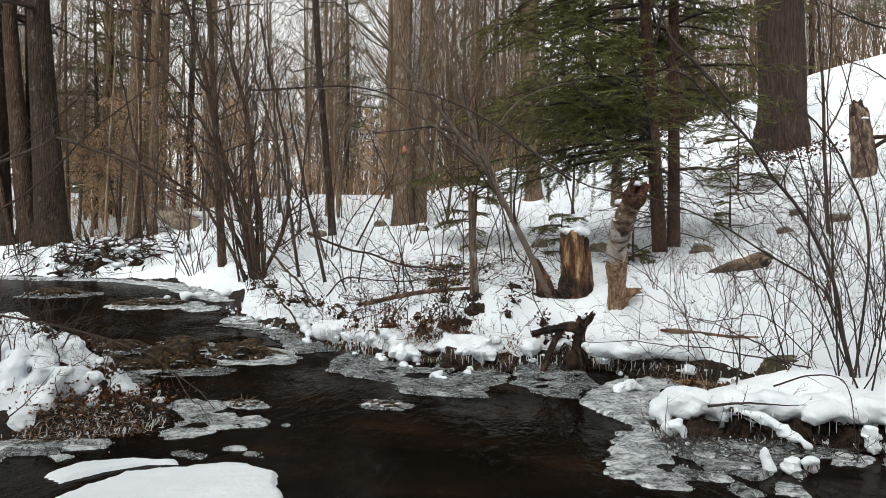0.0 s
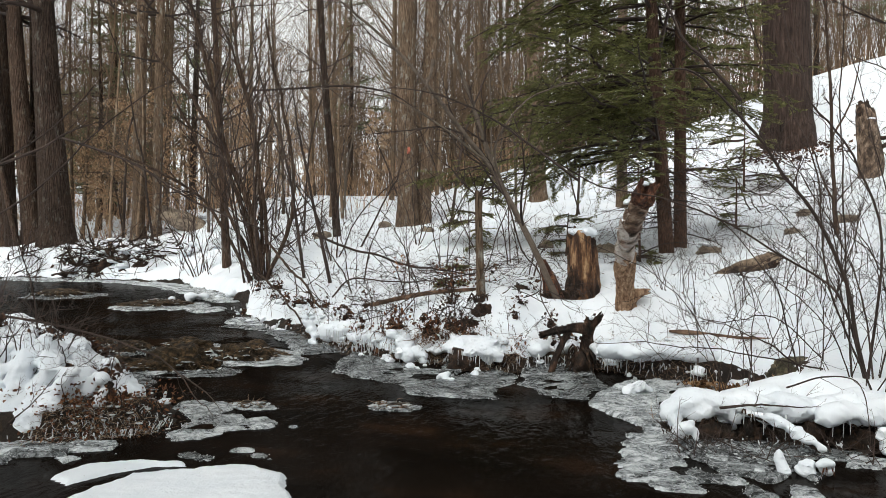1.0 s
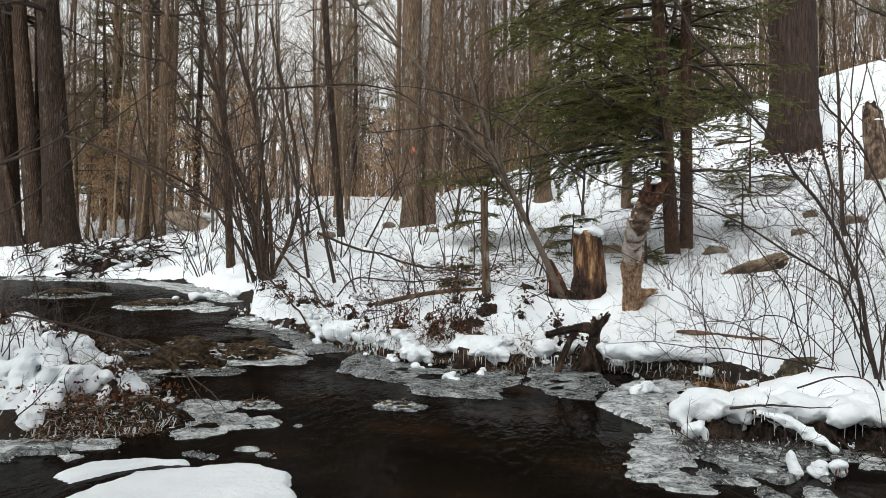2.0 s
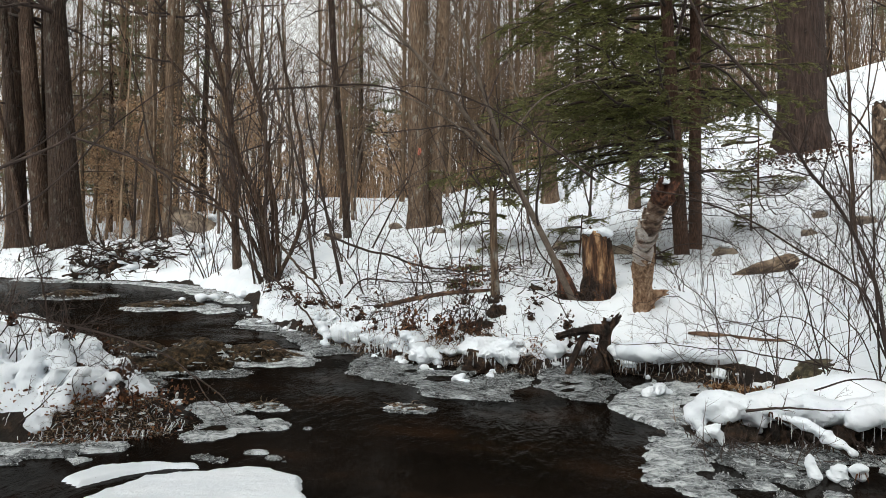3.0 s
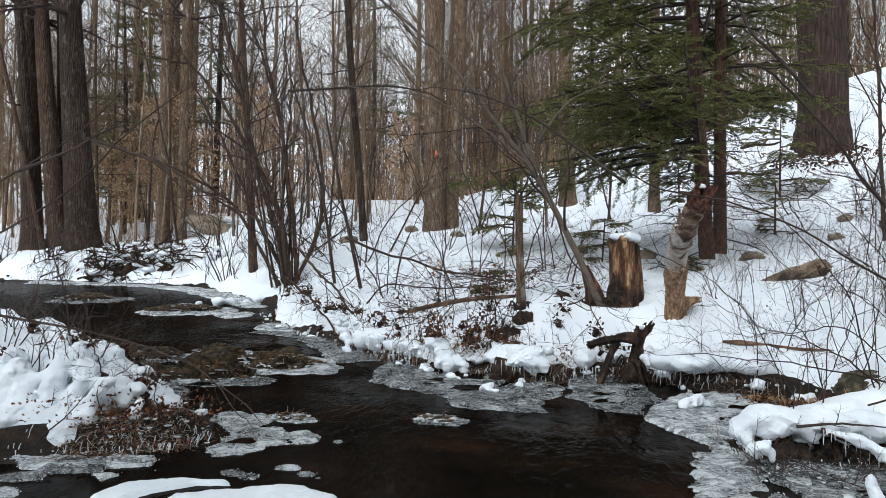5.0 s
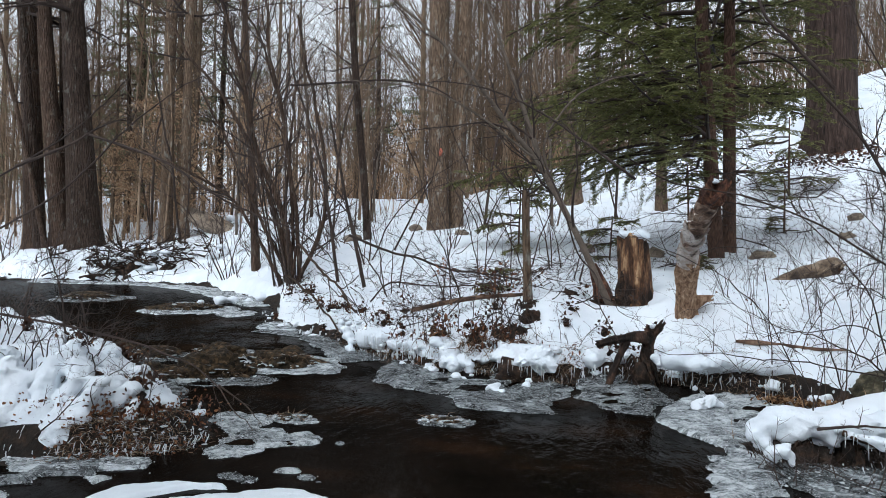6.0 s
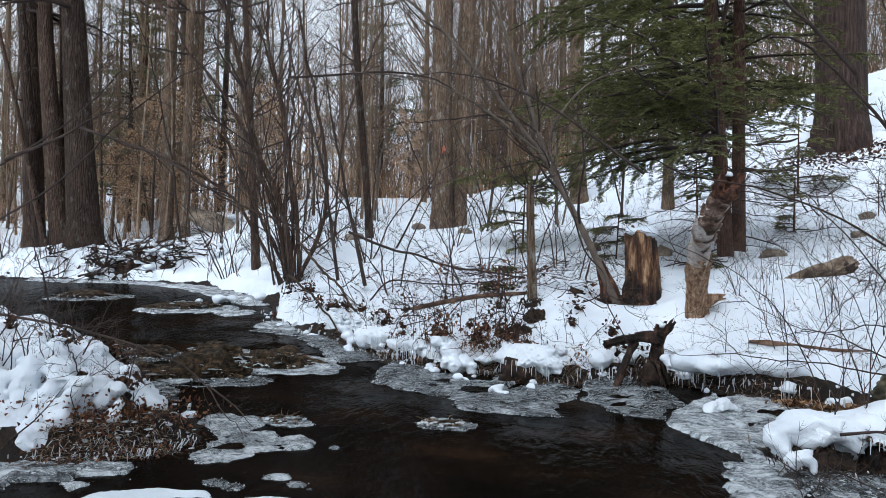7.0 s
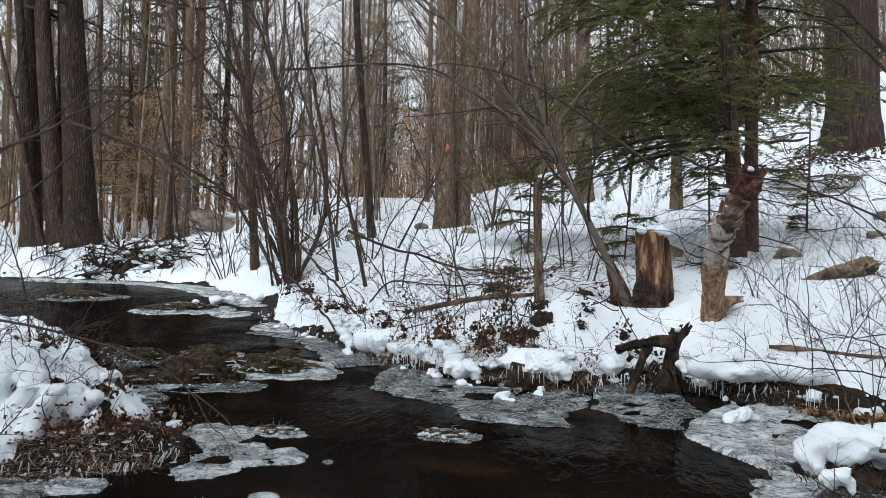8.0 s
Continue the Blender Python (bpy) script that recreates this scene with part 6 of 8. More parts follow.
icicles("icicle_row", [(1.05, 6.95, 0.32), (1.32, 6.95, 0.32)], 1, "row of clear icicles under the snow bank", (0.12, 0.27), 9)
icicles("icicle_row", [(1.88, 6.62, 0.3), (1.98, 6.6, 0.3)], 2, "pair of clear icicles under the snow bank", (0.14, 0.24), 3)
icicles("icicle_row", [(1.92, 4.72, 0.26), (2.25, 4.68, 0.24)], 3, "icicles under a snowy stick", (0.06, 0.2), 8)
icicles("icicle_row", [(2.5, 4.78, 0.22), (3.3, 4.72, 0.24)], 4, "small icicles under the snowy log", (0.04, 0.14), 10)
icicles("icicle_row", [(-1.9, 8.0, 0.26), (-1.1, 7.52, 0.26)], 5, "short icicles on roots under the bank", (0.05, 0.16), 14)
icicles("icicle_row", [(0.1, 7.15, 0.25), (0.8, 7.3, 0.26)], 6, "short icicles under the bank", (0.05, 0.16), 9)
icicles("icicle_row", [(-0.45, 7.2, 0.24), (-0.1, 6.95, 0.24)], 7, "short icicles under the snow lobe", (0.05, 0.15), 7)
icicles("icicle_row", [(1.4, 6.95, 0.27), (2.3, 6.5, 0.26)], 8, "small icicles along the undercut bank", (0.03, 0.12), 14)


# ---- lumps of snow ----
def lobes(line, n, r, seed, inward=(0.0, 0.22), rise=0.05, flat=(0.6, 0.95)):
    """Balls of snow that bulge over a bank's edge, along a line."""
    rng = np.random.RandomState(seed)
    o = np.array(line)
    made = []
    for _ in range(n):
        t = rng.uniform(0, len(o) - 1.001)
        k = int(t)
        d = o[k + 1] - o[k]
        inn = np.array([d[1], -d[0]]) / np.hypot(*d)
        if from_shore(*(o[k] + inn * 0.3)[:, None])[0] < from_shore(*(o[k] - inn * 0.3)[:, None])[0]:
            inn = -inn
        p = o[k] + d * (t - k) + inn * rng.uniform(*inward)
        if wave(p[0] * 5, p[1] * 5, 0, 53, 2) < -0.08:
            continue
        q = r[0] + (r[1] - r[0]) * rng.uniform() ** 1.6
        soil = float(heights(p[:1], p[1:])[0][0])
        made.append((p[0], p[1], max(soil, float(level(p[0], p[1])) + 0.1) + rise + rng.uniform(-0.04, 0.04), q, rng.uniform(*flat)))
    return made


def crumbs(line, n, r, seed, out=(0.0, 0.3)):
    """Small fallen lumps of snow on the ice before a bank."""
    rng = np.random.RandomState(seed)
    o = np.array(line)
    made = []
    for _ in range(n):
        t = rng.uniform(0, len(o) - 1.001)
        k = int(t)
        p = o[k] + (o[k + 1] - o[k]) * (t - k) + rng.normal(0, 0.04, 2) - [0, rng.uniform(*out)]
        q = r[0] + (r[1] - r[0]) * rng.uniform() ** 2
        made.append((p[0], p[1], float(level(p[0], p[1])) + q * 0.5, q, rng.uniform(0.6, 1.1)))
    return made


RIGHT_BANK = [(-3.1, 9.5), (-2.5, 8.6), (-2.0, 8.05), (-1.2, 7.55), (-0.5, 7.5), (-0.12, 7.15), (0.3, 7.35), (0.85, 7.45), (1.4, 7.15), (2.2, 6.7)]
SPIT_FRONT = [(1.45, 5.0), (1.6, 4.85), (2.0, 4.85), (2.5, 4.8), (3.2, 4.75)]
TUSSOCK_FRONT = [(-4.4, 3.6), (-3.6, 3.75), (-3.0, 3.95), (-2.6, 4.15), (-2.45, 4.5)]
drift(lobes(RIGHT_BANK[:4], 60, (0.03, 0.1), 801) + crumbs(RIGHT_BANK[:4], 4, (0.025, 0.055), 802), "lobes of snow bulging over the cut bank at the bend", 801, freq=27.0, lump=0.42)
drift(lobes(RIGHT_BANK[3:6], 46, (0.03, 0.1), 803) + crumbs(RIGHT_BANK[3:6], 5, (0.025, 0.06), 804) + [(-0.2, 7.16, 0.3, 0.1, 0.8), (-0.06, 7.12, 0.27, 0.08, 0.9), (-0.32, 7.2, 0.28, 0.08, 0.9), (-0.61, 6.85, 0.06, 0.045, 0.8), (-0.55, 6.83, 0.09, 0.035, 0.8), (-0.66, 6.88, 0.03, 0.04, 0.8), (-0.5, 6.78, 0.04, 0.035, 0.8), (-0.44, 6.72, 0.03, 0.03, 0.7), (-0.57, 6.8, 0.03, 0.04, 0.8)],
      "lobes of snow hanging over roots and ice", 803, freq=27.0, lump=0.42)
drift(lobes(RIGHT_BANK[5:9], 34, (0.035, 0.11), 805, (0.05, 0.25)) + crumbs(RIGHT_BANK[5:9], 4, (0.02, 0.05), 806), "soft lobes of snow above the undercut bank", 805, freq=27.0, lump=0.42)
for k, (x, y, z, w, h, note) in enumerate(((-2.1, 8.38, 0.36, 0.24, 0.55, "broad smooth lobe of snow over the bank"), (-1.62, 7.98, 0.31, 0.17, 0.75, "rounded lobe of snow over hanging icicles"),
                                         (-1.05, 7.5, 0.22, 0.11, 0.9, "ragged clump of snow among roots"), (-0.35, 7.3, 0.36, 0.2, 0.6, "ragged slab of snow over dark earth"), (-0.16, 7.24, 0.33, 0.15, 0.7, "ragged lump of snow over dark earth"))):
    rng = np.random.RandomState(870 + k)
    body = [(x, y, z, w * 0.7, h)]
    for _ in range(22):
        a, d = rng.uniform(0, 6.28), rng.uniform(0.3, 1.35) * w
        body.append((x + math.cos(a) * d, y + math.sin(a) * d * 0.5 - 0.5 * math.cos(a) * d, z + rng.uniform(-0.12, 0.02), w * rng.uniform(0.22, 0.55), rng.uniform(0.6, 1.0)))
    drift(body, note, 880 + k, step=0.016, freq=24.0 if k < 2 else 32.0, lump=0.36 if k < 2 else 0.5)
for k, line in enumerate(([(-2.8, 8.8, 0.42), (-2.68, 8.6, 0.32), (-2.58, 8.42, 0.17)], [(-1.24, 7.62, 0.4), (-1.17, 7.52, 0.28), (-1.12, 7.42, 0.16)])):
    rng = np.random.RandomState(890 + k)
    drift([(x + rng.normal(0, 0.05), y + rng.normal(0, 0.03), z + rng.normal(0, 0.02), rng.uniform(0.025, 0.065), rng.uniform(0.7, 1.1)) for x, y, z in np.repeat(spline(line, 9), 2, 0)], "tongue of snow hanging down the bank to the ice", 895 + k, step=0.014, freq=32.0, lump=0.42)
g = Geo()
blob(g, (-0.4, 7.24, 0.14), (0.24, 0.12, 0.2), 861, 0.4, 4, None, 3.4)
tagged(g.done("earth_clod", ROT_WOOD), "dark brown block of earth under the snow slab", "earth")
icicles("icicle_row", [(-2.42, 8.36, 0.36), (-1.85, 7.92, 0.34)], 9, "fringe of grey icicles under the snow lobe", (0.08, 0.22), 12)
icicles("icicle_row", [(-1.85, 7.84, 0.3), (-1.45, 7.64, 0.28)], 10, "fringe of grey icicles under the rounded lobe", (0.08, 0.2), 9)
icicles("icicle_row", [(-0.6, 7.12, 0.3), (-0.1, 7.05, 0.3)], 11, "thin icicles under the snow slab", (0.05, 0.2), 12)
drift([(1.34, 6.42, 0.08, 0.075, 0.9), (1.42, 6.45, 0.12, 0.05, 1), (1.27, 6.38, 0.05, 0.06, 0.7), (1.47, 6.5, 0.06, 0.05, 0.7)], "small heap of snow on the cove ice", 807, step=0.01, freq=42.0, lump=0.45)
drift([(1.43, 4.96, 0.15, 0.05, 0.8), (1.48, 5.0, 0.18, 0.075, 0.7), (1.56, 4.97, 0.21, 0.085, 0.8), (1.53, 5.08, 0.2, 0.095, 0.7), (1.62, 5.05, 0.24, 0.11, 0.7), (1.5, 4.92, 0.11, 0.04, 1.0), (1.62, 4.9, 0.16, 0.045, 1.0)] + [(1.6 + 0.11 * k, 5.1 + 0.02 * math.sin(k * 2.7), top(1.6 + 0.11 * k, 5.1) - 0.06, 0.13 + 0.02 * math.sin(k * 1.7), 0.7) for k in range(17)] + [(1.58 + 0.1 * k, 4.95 - 0.004 * k + 0.03 * math.sin(k * 2.3), 0.27 + 0.015 * math.sin(k * 1.9), 0.1 + 0.02 * math.sin(k * 3.1), 0.8) for k in range(18)] + [(1.7 + 0.21 * k, 4.87, 0.2 + 0.02 * math.sin(k * 5), 0.05, 1.1) for k in range(7)],
      "snow drooping over the front of the buried log", 808, freq=26.0, lump=0.42)
drift([(1.5, 4.62, 0.13, 0.05, 0.9), (1.55, 4.6, 0.15, 0.045, 0.9), (1.47, 4.64, 0.1, 0.04, 1.2), (1.58, 4.6, 0.1, 0.035, 1)], "lump of snow on a stub below the log", 809, step=0.01, freq=42.0, lump=0.42)
drift([(2.03, 4.05, 0.02, 0.04, 1.0), (2.01, 4.07, 0.06, 0.036, 1.1), (2.0, 4.08, 0.11, 0.028, 1.2)], "upright lump of snow on the ice", 810, step=0.01, freq=42.0, lump=0.42)
drift([(2.16, 4.06, 0.03, 0.05, 0.9), (2.19, 4.1, 0.06, 0.04, 0.9), (2.86, 4.62, 0.12, 0.06, 1.0), (2.87, 4.6, 0.05, 0.045, 1.0), (2.85, 4.62, 0.17, 0.04, 0.9)], "lumps of snow on the ice below the log", 811, step=0.01, freq=42.0, lump=0.42)
drift([(-6.6, 12.8, 0.4, 0.13, 0.7), (-6.35, 12.9, 0.42, 0.11, 0.7), (-5.9, 13.2, 0.45, 0.15, 0.6), (-6.9, 12.6, 0.38, 0.08, 0.6), (-6.1, 13.0, 0.4, 0.09, 0.7)], "snow heap on ice at the bend", 812, step=0.04)
drift([(-3.07, 4.86, 0.22, 0.115, 0.9), (-3.05, 4.82, 0.14, 0.11, 0.9), (-2.92, 4.78, 0.18, 0.095, 0.9), (-2.88, 4.74, 0.1, 0.09, 0.9), (-3.2, 4.82, 0.14, 0.09, 0.7), (-3.32, 4.8, 0.17, 0.09, 0.7)], "two round lumps of snow on the tussock's tip", 813, freq=26.0)
rng = np.random.RandomState(814)
hang = []
for x, y, z, n, r in ((-3.28, 4.25, 0.52, 6, 0.1), (-3.12, 4.2, 0.42, 5, 0.09), (-3.5, 4.2, 0.55, 5, 0.1), (-2.98, 4.35, 0.36, 3, 0.08), (-3.8, 4.1, 0.52, 4, 0.11), (-4.1, 4.0, 0.5, 4, 0.1), (-3.65, 4.12, 0.45, 3, 0.08)):
    for k in range(n):
        hang.append((x + rng.normal(0, 0.035), y - 0.045 * k, z - 0.075 * k, r * rng.uniform(0.55, 0.85) * (1 - 0.07 * k), rng.uniform(0.7, 1.1)))
        hang.append((x + rng.normal(0, 0.09), y - 0.045 * k, z - 0.075 * k + rng.normal(0, 0.03), r * rng.uniform(0.3, 0.5), 1.0))
for line, rad in (([(-3.62, 4.62, 0.5), (-3.48, 4.4, 0.38), (-3.34, 4.14, 0.22), (-3.22, 3.96, 0.08)], 0.13), ([(-3.32, 4.66, 0.36), (-3.22, 4.5, 0.26), (-3.16, 4.38, 0.14)], 0.1),
                  ([(-3.95, 4.4, 0.5), (-3.75, 4.15, 0.36), (-3.6, 3.95, 0.18)], 0.11), ([(-3.2, 4.75, 0.22), (-3.0, 4.7, 0.2), (-2.85, 4.75, 0.18)], 0.085), ([(-4.5, 4.3, 0.5), (-4.2, 4.0, 0.35), (-4.0, 3.8, 0.16)], 0.13)):
    for x, y, z in spline(line, 11):
        hang.append((x + rng.normal(0, 0.025), y, z + rng.normal(0, 0.015), rad * rng.uniform(0.75, 1.1), rng.uniform(0.8, 1.1)))
        hang.append((x + rng.normal(0, 0.1), y + rng.normal(0, 0.03), z + rng.normal(0, 0.03), rad * rng.uniform(0.35, 0.55), 1.0))
for k in range(26):
    x, y = rng.uniform(-4.3, -2.9), rng.uniform(4.3, 6.0)
    if from_shore(np.array([x]), np.array([y]))[0] > 0.15:
        hang.append((x, y, top(x, y) - 0.01, rng.uniform(0.06, 0.13), rng.uniform(0.5, 0.8)))
drift(hang, "lobes of snow draped over the tussock", 815, lump=0.5, freq=20.0)
for k, (x, y) in enumerate(((1.72, 4.86), (2.05, 4.88), (2.45, 4.86), (2.8, 4.84), (3.15, 4.82))):
    clod = empty("earth_clod", (0, 0, 0), "dark rooty earth under the snowy log", "earth")
    g = Geo()
    blob(g, (x, y + 0.08, 0.05), (0.2, 0.09, 0.11), 290 + k, 0.6, 4, None, 4.2)
    g.done("clod", SOIL, clod)
    root_tangle((x, y, 0.1), 0.12, 12, 295 + k, clod)
arm = empty("snowy_stick", (0, 0, 0), "snow-laden stick sloping from the log to the ice", "branch")
trunk("limb", [(1.95, 4.8, 0.24), (2.2, 4.62, 0.17), (2.38, 4.45, 0.06)], [0.02, 0.022, 0.02], ROT_WOOD, arm, 12, 0.1, 141, True, 5, rings=14)
load = [(*q, (0.028, 0.035, 0.032, 0.042, 0.045, 0.042, 0.05, 0.046, 0.034)[k], 0.9) for k, q in enumerate(spline([(1.93, 4.82, 0.25), (2.08, 4.7, 0.23), (2.22, 4.6, 0.18), (2.38, 4.45, 0.08)], 9))]
mesh_object("snow_load", *soft_union(load, 0.011, 0.38, 40, 149), SNOW, arm, True, "lumpy load of snow")
rng = np.random.RandomState(65)
curl = empty("withered_tuft", (0, 0, 0), "drooping brown sedge capped with snow on the ice", "grass")
t = np.linspace(0, 1, 9)
for k in range(16):
    a, reach = rng.uniform(-2.9, 0.1), rng.uniform(0.02, 0.055)
    g = Geo()
    g.tubes(np.column_stack([2.275 + reach * np.cos(a) * t, 4.015 + 0.7 * reach * np.sin(a) * t, rng.uniform(0.07, 0.095) + 0.02 * np.sin(t * 2.4) - rng.uniform(0.06, 0.085) * t * t]), 0.0035 * (1.1 - t * t) * rng.uniform(0.6, 1.3), 5)
    g.done("blade", DRY_LEAF, curl)
mesh_object("snow_cap", *soft_union([(2.27, 4.02, 0.1, 0.03, 0.8), (2.3, 4.01, 0.09, 0.025, 0.8), (2.25, 4.04, 0.07, 0.035, 1.0), (2.29, 4.05, 0.04, 0.04, 1.0)], 0.009, 0.3, 40, 63), SNOW, curl)
bent_stems("glazed_twig", [([(1.56, 4.7, 0.14), (1.66, 4.6, 0.1), (1.78, 4.48, 0.06), (1.92, 4.34, 0.03), (2.05, 4.2, 0.015)], 0.007), ([(1.66, 4.6, 0.1), (1.62, 4.45, 0.08), (1.66, 4.3, 0.02)], 0.004)], TWIG, "dark twig glazed with ice, slanting from the log to the water", 146, "branch", 8, 4, 0.8, 0.3)
bent_stems("dead_branch", [([(1.78, 4.76, 0.265), (2.0, 4.75, 0.3), (2.25, 4.74, 0.32), (2.5, 4.72, 0.345)], 0.0115)], TWIG, "dark dead branch lying on the snowy log", 143, "branch", 5, 3, 0.7, 0.22, TWIG, crook=0.006)
bent_stems("arched_stem", [([(2.3, 4.95, 0.4), (2.5, 4.75, 0.52), (2.68, 4.6, 0.5), (2.72, 4.5, 0.2), (2.7, 4.45, 0.02)], 0.007)], TWIG, "thin pale stem arched down into the snow", 144, "branch", 4, 2, 0.7, 0.15, level3=False)
bent_stems("tussock_branch", [([(-5.2, 5.6, 0.75), (-4.3, 5.6, 0.62), (-3.6, 5.5, 0.52), (-2.9, 5.2, 0.38), (-2.4, 4.8, 0.2), (-2.05, 4.5, 0.05)], 0.013), ([(-2.6, 5.0, 0.3), (-2.3, 4.9, 0.16), (-2.1, 4.75, 0.04)], 0.008)],
           TWIG, "dark bare branch hanging from the tussock to the ice", 145, "branch", 6, 4, 0.7, 0.18)

rng = np.random.RandomState(77)
N = 2600
x, y = rng.uniform(-5.2, 3.6, N), rng.uniform(3.4, 12, N)
s = from_shore(x, y)
ok = (s > -0.12) & (s < 0.4) & ~((x > 1.3) & (y < 5.9)) & ~((x < -2.0) & (y < 5.2))
x, y, s = x[ok][:150], y[ok][:150], s[ok][:150]
so, sn = heights(x, y)
g = Geo()
for k in range(len(x)):
    r = 0.012 + 0.045 * rng.uniform() ** 2.5
    blob(g, (x[k], y[k], max(so[k], sn[k], float(level(x[k], y[k]))) + r * 0.2), (r * 1.4, r * 1.2, r * 0.8), k, 0.5, 3, None, 3.2)
tagged(g.done("snow_clumps", SNOW), "small clumps of snow caught along the water's edge", "snow", kind="stuff")
g = Geo()
for k in range(len(x)):
    r = rng.uniform(0.006, 0.018)
    blob(g, (x[k] + rng.normal(0, 0.05), y[k] - 0.08, float(level(x[k], y[k])) + rng.uniform(0, 0.12)), (r, r, r * rng.uniform(0.8, 4.0)), k + 5, 0.45, 2, None, 3.0)
tagged(g.done("ice_lumps", ICICLE), "knobs of clear ice along the bank foot", "ice", kind="stuff")


# ---- small growth: twigs, leaves and grass ----
def scatter(rng, n, x0, x1, y0, y1, s0=0.15, s1=99):
    x, y = rng.uniform(x0, x1, n), rng.uniform(y0, y1, n)
    s = from_shore(x, y)
    ok = (s > s0) & (s < s1)
    x, y = x[ok], y[ok]
    a, b = heights(x, y)
    return np.column_stack([x, y, np.maximum(a, b) - 0.02])


def brush(name, places, length, radius, mat, label, seed, lean=0.35, twigs=4, fine=2, S=6, kind="stuff", category="twigs", wander=0.14):
    rng = np.random.RandomState(seed)
    n = len(places)
    ways = np.column_stack([rng.normal(0, lean, (n, 2)), np.ones(n)])
    p, r = grow(rng, places, ways, rng.uniform(length[0], length[1], n), rng.uniform(radius[0], radius[1], n), S, wander, 0.0)
    g = Geo()
    g.tubes(p, r, 4)
    if twigs:
        p2, r2 = sprout(rng, p, r, twigs, 0.25, 1, 0.6, 0.45, 5, 0.16, 0.02, 0.6)
        g.tubes(p2, r2, 3)
        if fine:
            g.tubes(*sprout(rng, p2, r2, fine, 0.3, 1, 0.65, 0.5, 4, 0.16, 0.02, 0.7, 0.0012), 3)
    return tagged(g.done(name, mat), label, category, kind=kind), p


rng = np.random.RandomState(300)
brush("bank_twigs", scatter(rng, 260, -2.6, 4.2, 6.8, 12), (0.15, 0.7), (0.002, 0.005), TWIG, "thin dark bare twigs poking through the snow", 301, 0.6, wander=0.24)
brush("hillside_twigs", scatter(rng, 620, -9, 9, 11, 22), (0.15, 1.0), (0.003, 0.007), TWIG, "thin bare stems scattered over the snowy hillside", 302, 0.6, wander=0.22)
brush("waterside_twigs", scatter(rng, 420, -5.5, 3.4, 5.0, 12, -0.05, 0.6), (0.15, 0.6), (0.002, 0.005), TWIG, "dark twigs and roots along the water's edge", 303, 0.9, 3, 2)
brush("right_twigs", scatter(rng, 90, 1.4, 4.2, 4.8, 9), (0.5, 1.5), (0.003, 0.006), TWIG, "slender dark stems standing in the snow bank", 304, 0.3, 5, 2, 9, wander=0.2)
brush("tussock_twigs", scatter(rng, 190, -5.2, -2.5, 3.3, 7, 0.1), (0.2, 0.6), (0.004, 0.008), TWIG, "dark bare twigs on the snowy tussock", 305, 0.9, 4, 2, wander=0.25)
brush("far_bank_twigs", scatter(rng, 500, -17, -5, 12, 20, 0.1), (0.4, 1.3), (0.006, 0.014), TWIG, "dark tangled twigs on the far bank", 306, 0.8)
brush("hanging_roots", scatter(rng, 500, -4.5, 3.4, 4.7, 11, -0.05, 0.22), (0.08, 0.3), (0.002, 0.006), TAN_TWIG, "brown roots and rootlets along the cut bank", 307, 1.2, 2, 0)


def leaves(name, centres, size, mat, label, seed, category="leaves"):
    rng = np.random.RandomState(seed)
    n = len(centres)
    a = unit(rng.normal(0, 1, (n, 3)))
    w = unit(np.cross(a, rng.normal(0, 1, (n, 3))))
    s = rng.uniform(size[0], size[1], (n, 1))
    g = Geo()
    g.withered(centres, a * s, w * s * 0.5, rng)
    return tagged(g.done(name, mat, None, False), label, category, kind="stuff")


def clusters(rng, spots, per, spread):
    return np.concatenate([np.asarray(p) + rng.normal(0, 1, (per, 3)) * spread for p in spots])


spots = []
for px, py in ((-1.9, 8.7), (-1.5, 8.9), (-0.9, 8.6), (-0.85, 8.0), (-0.8, 9.3), (-0.3, 9.4), (-0.6, 10.2), (0.35, 9.1), (-2.4, 9.0), (-1.1, 9.8), (-3.0, 9.8), (-4.9, 13.0), (0.6, 8.8), (-2.2, 9.6)):
    spots.append((px, py, top(px, py) + 0.1))
leaves("dead_leaves", clusters(np.random.RandomState(310), spots, 22, (0.08, 0.08, 0.09)), (0.016, 0.036), DARK_LEAF, "curled red-brown dead leaves caught on twigs", 311)
spots = [(-3.2, 4.1, 0.3), (-3.05, 4.25, 0.3), (-2.85, 4.25, 0.25), (-3.4, 4.0, 0.28), (-3.6, 3.95, 0.25), (-2.7, 4.35, 0.2), (-3.95, 5.8, top(-3.95, 5.8) + 0.04), (-4.2, 5.6, top(-4.2, 5.6) + 0.04), (-2.6, 4.75, 0.22), (-2.9, 4.4, 0.24), (-2.55, 4.5, 0.15)]
hung = [(-1.0, 9.2, 1.1), (-0.75, 9.05, 1.12), (-0.5, 8.75, 1.05), (-0.85, 9.1, 0.95), (-1.55, 9.2, 1.2), (-1.25, 7.75, 0.62), (-1.3, 7.75, 0.52)]
leaves("hanging_leaves", clusters(np.random.RandomState(328), hung, 26, (0.09, 0.07, 0.08)), (0.016, 0.034), DRY_LEAF, "dry red-brown leaves hanging on dead twigs", 329)
leaves("tussock_leaves", clusters(np.random.RandomState(312), spots, 60, (0.11, 0.09, 0.04)), (0.008, 0.018), DRY_LEAF, "dead brown leaves on the tussock", 313)
pl = scatter(np.random.RandomState(314), 1500, -6, 9, 7, 22)
leaves("scattered_leaves", pl[:800] + [0, 0, 0.02], (0.012, 0.026), DARK_LEAF, "single dead leaves lying on the snow", 315)
rl = np.random.RandomState(326)
pl = np.array([(x, y, top(x, y) + 0.03) for x, y in zip(rl.normal(7.7, 0.9, 500), rl.normal(23.0, 0.5, 500))])
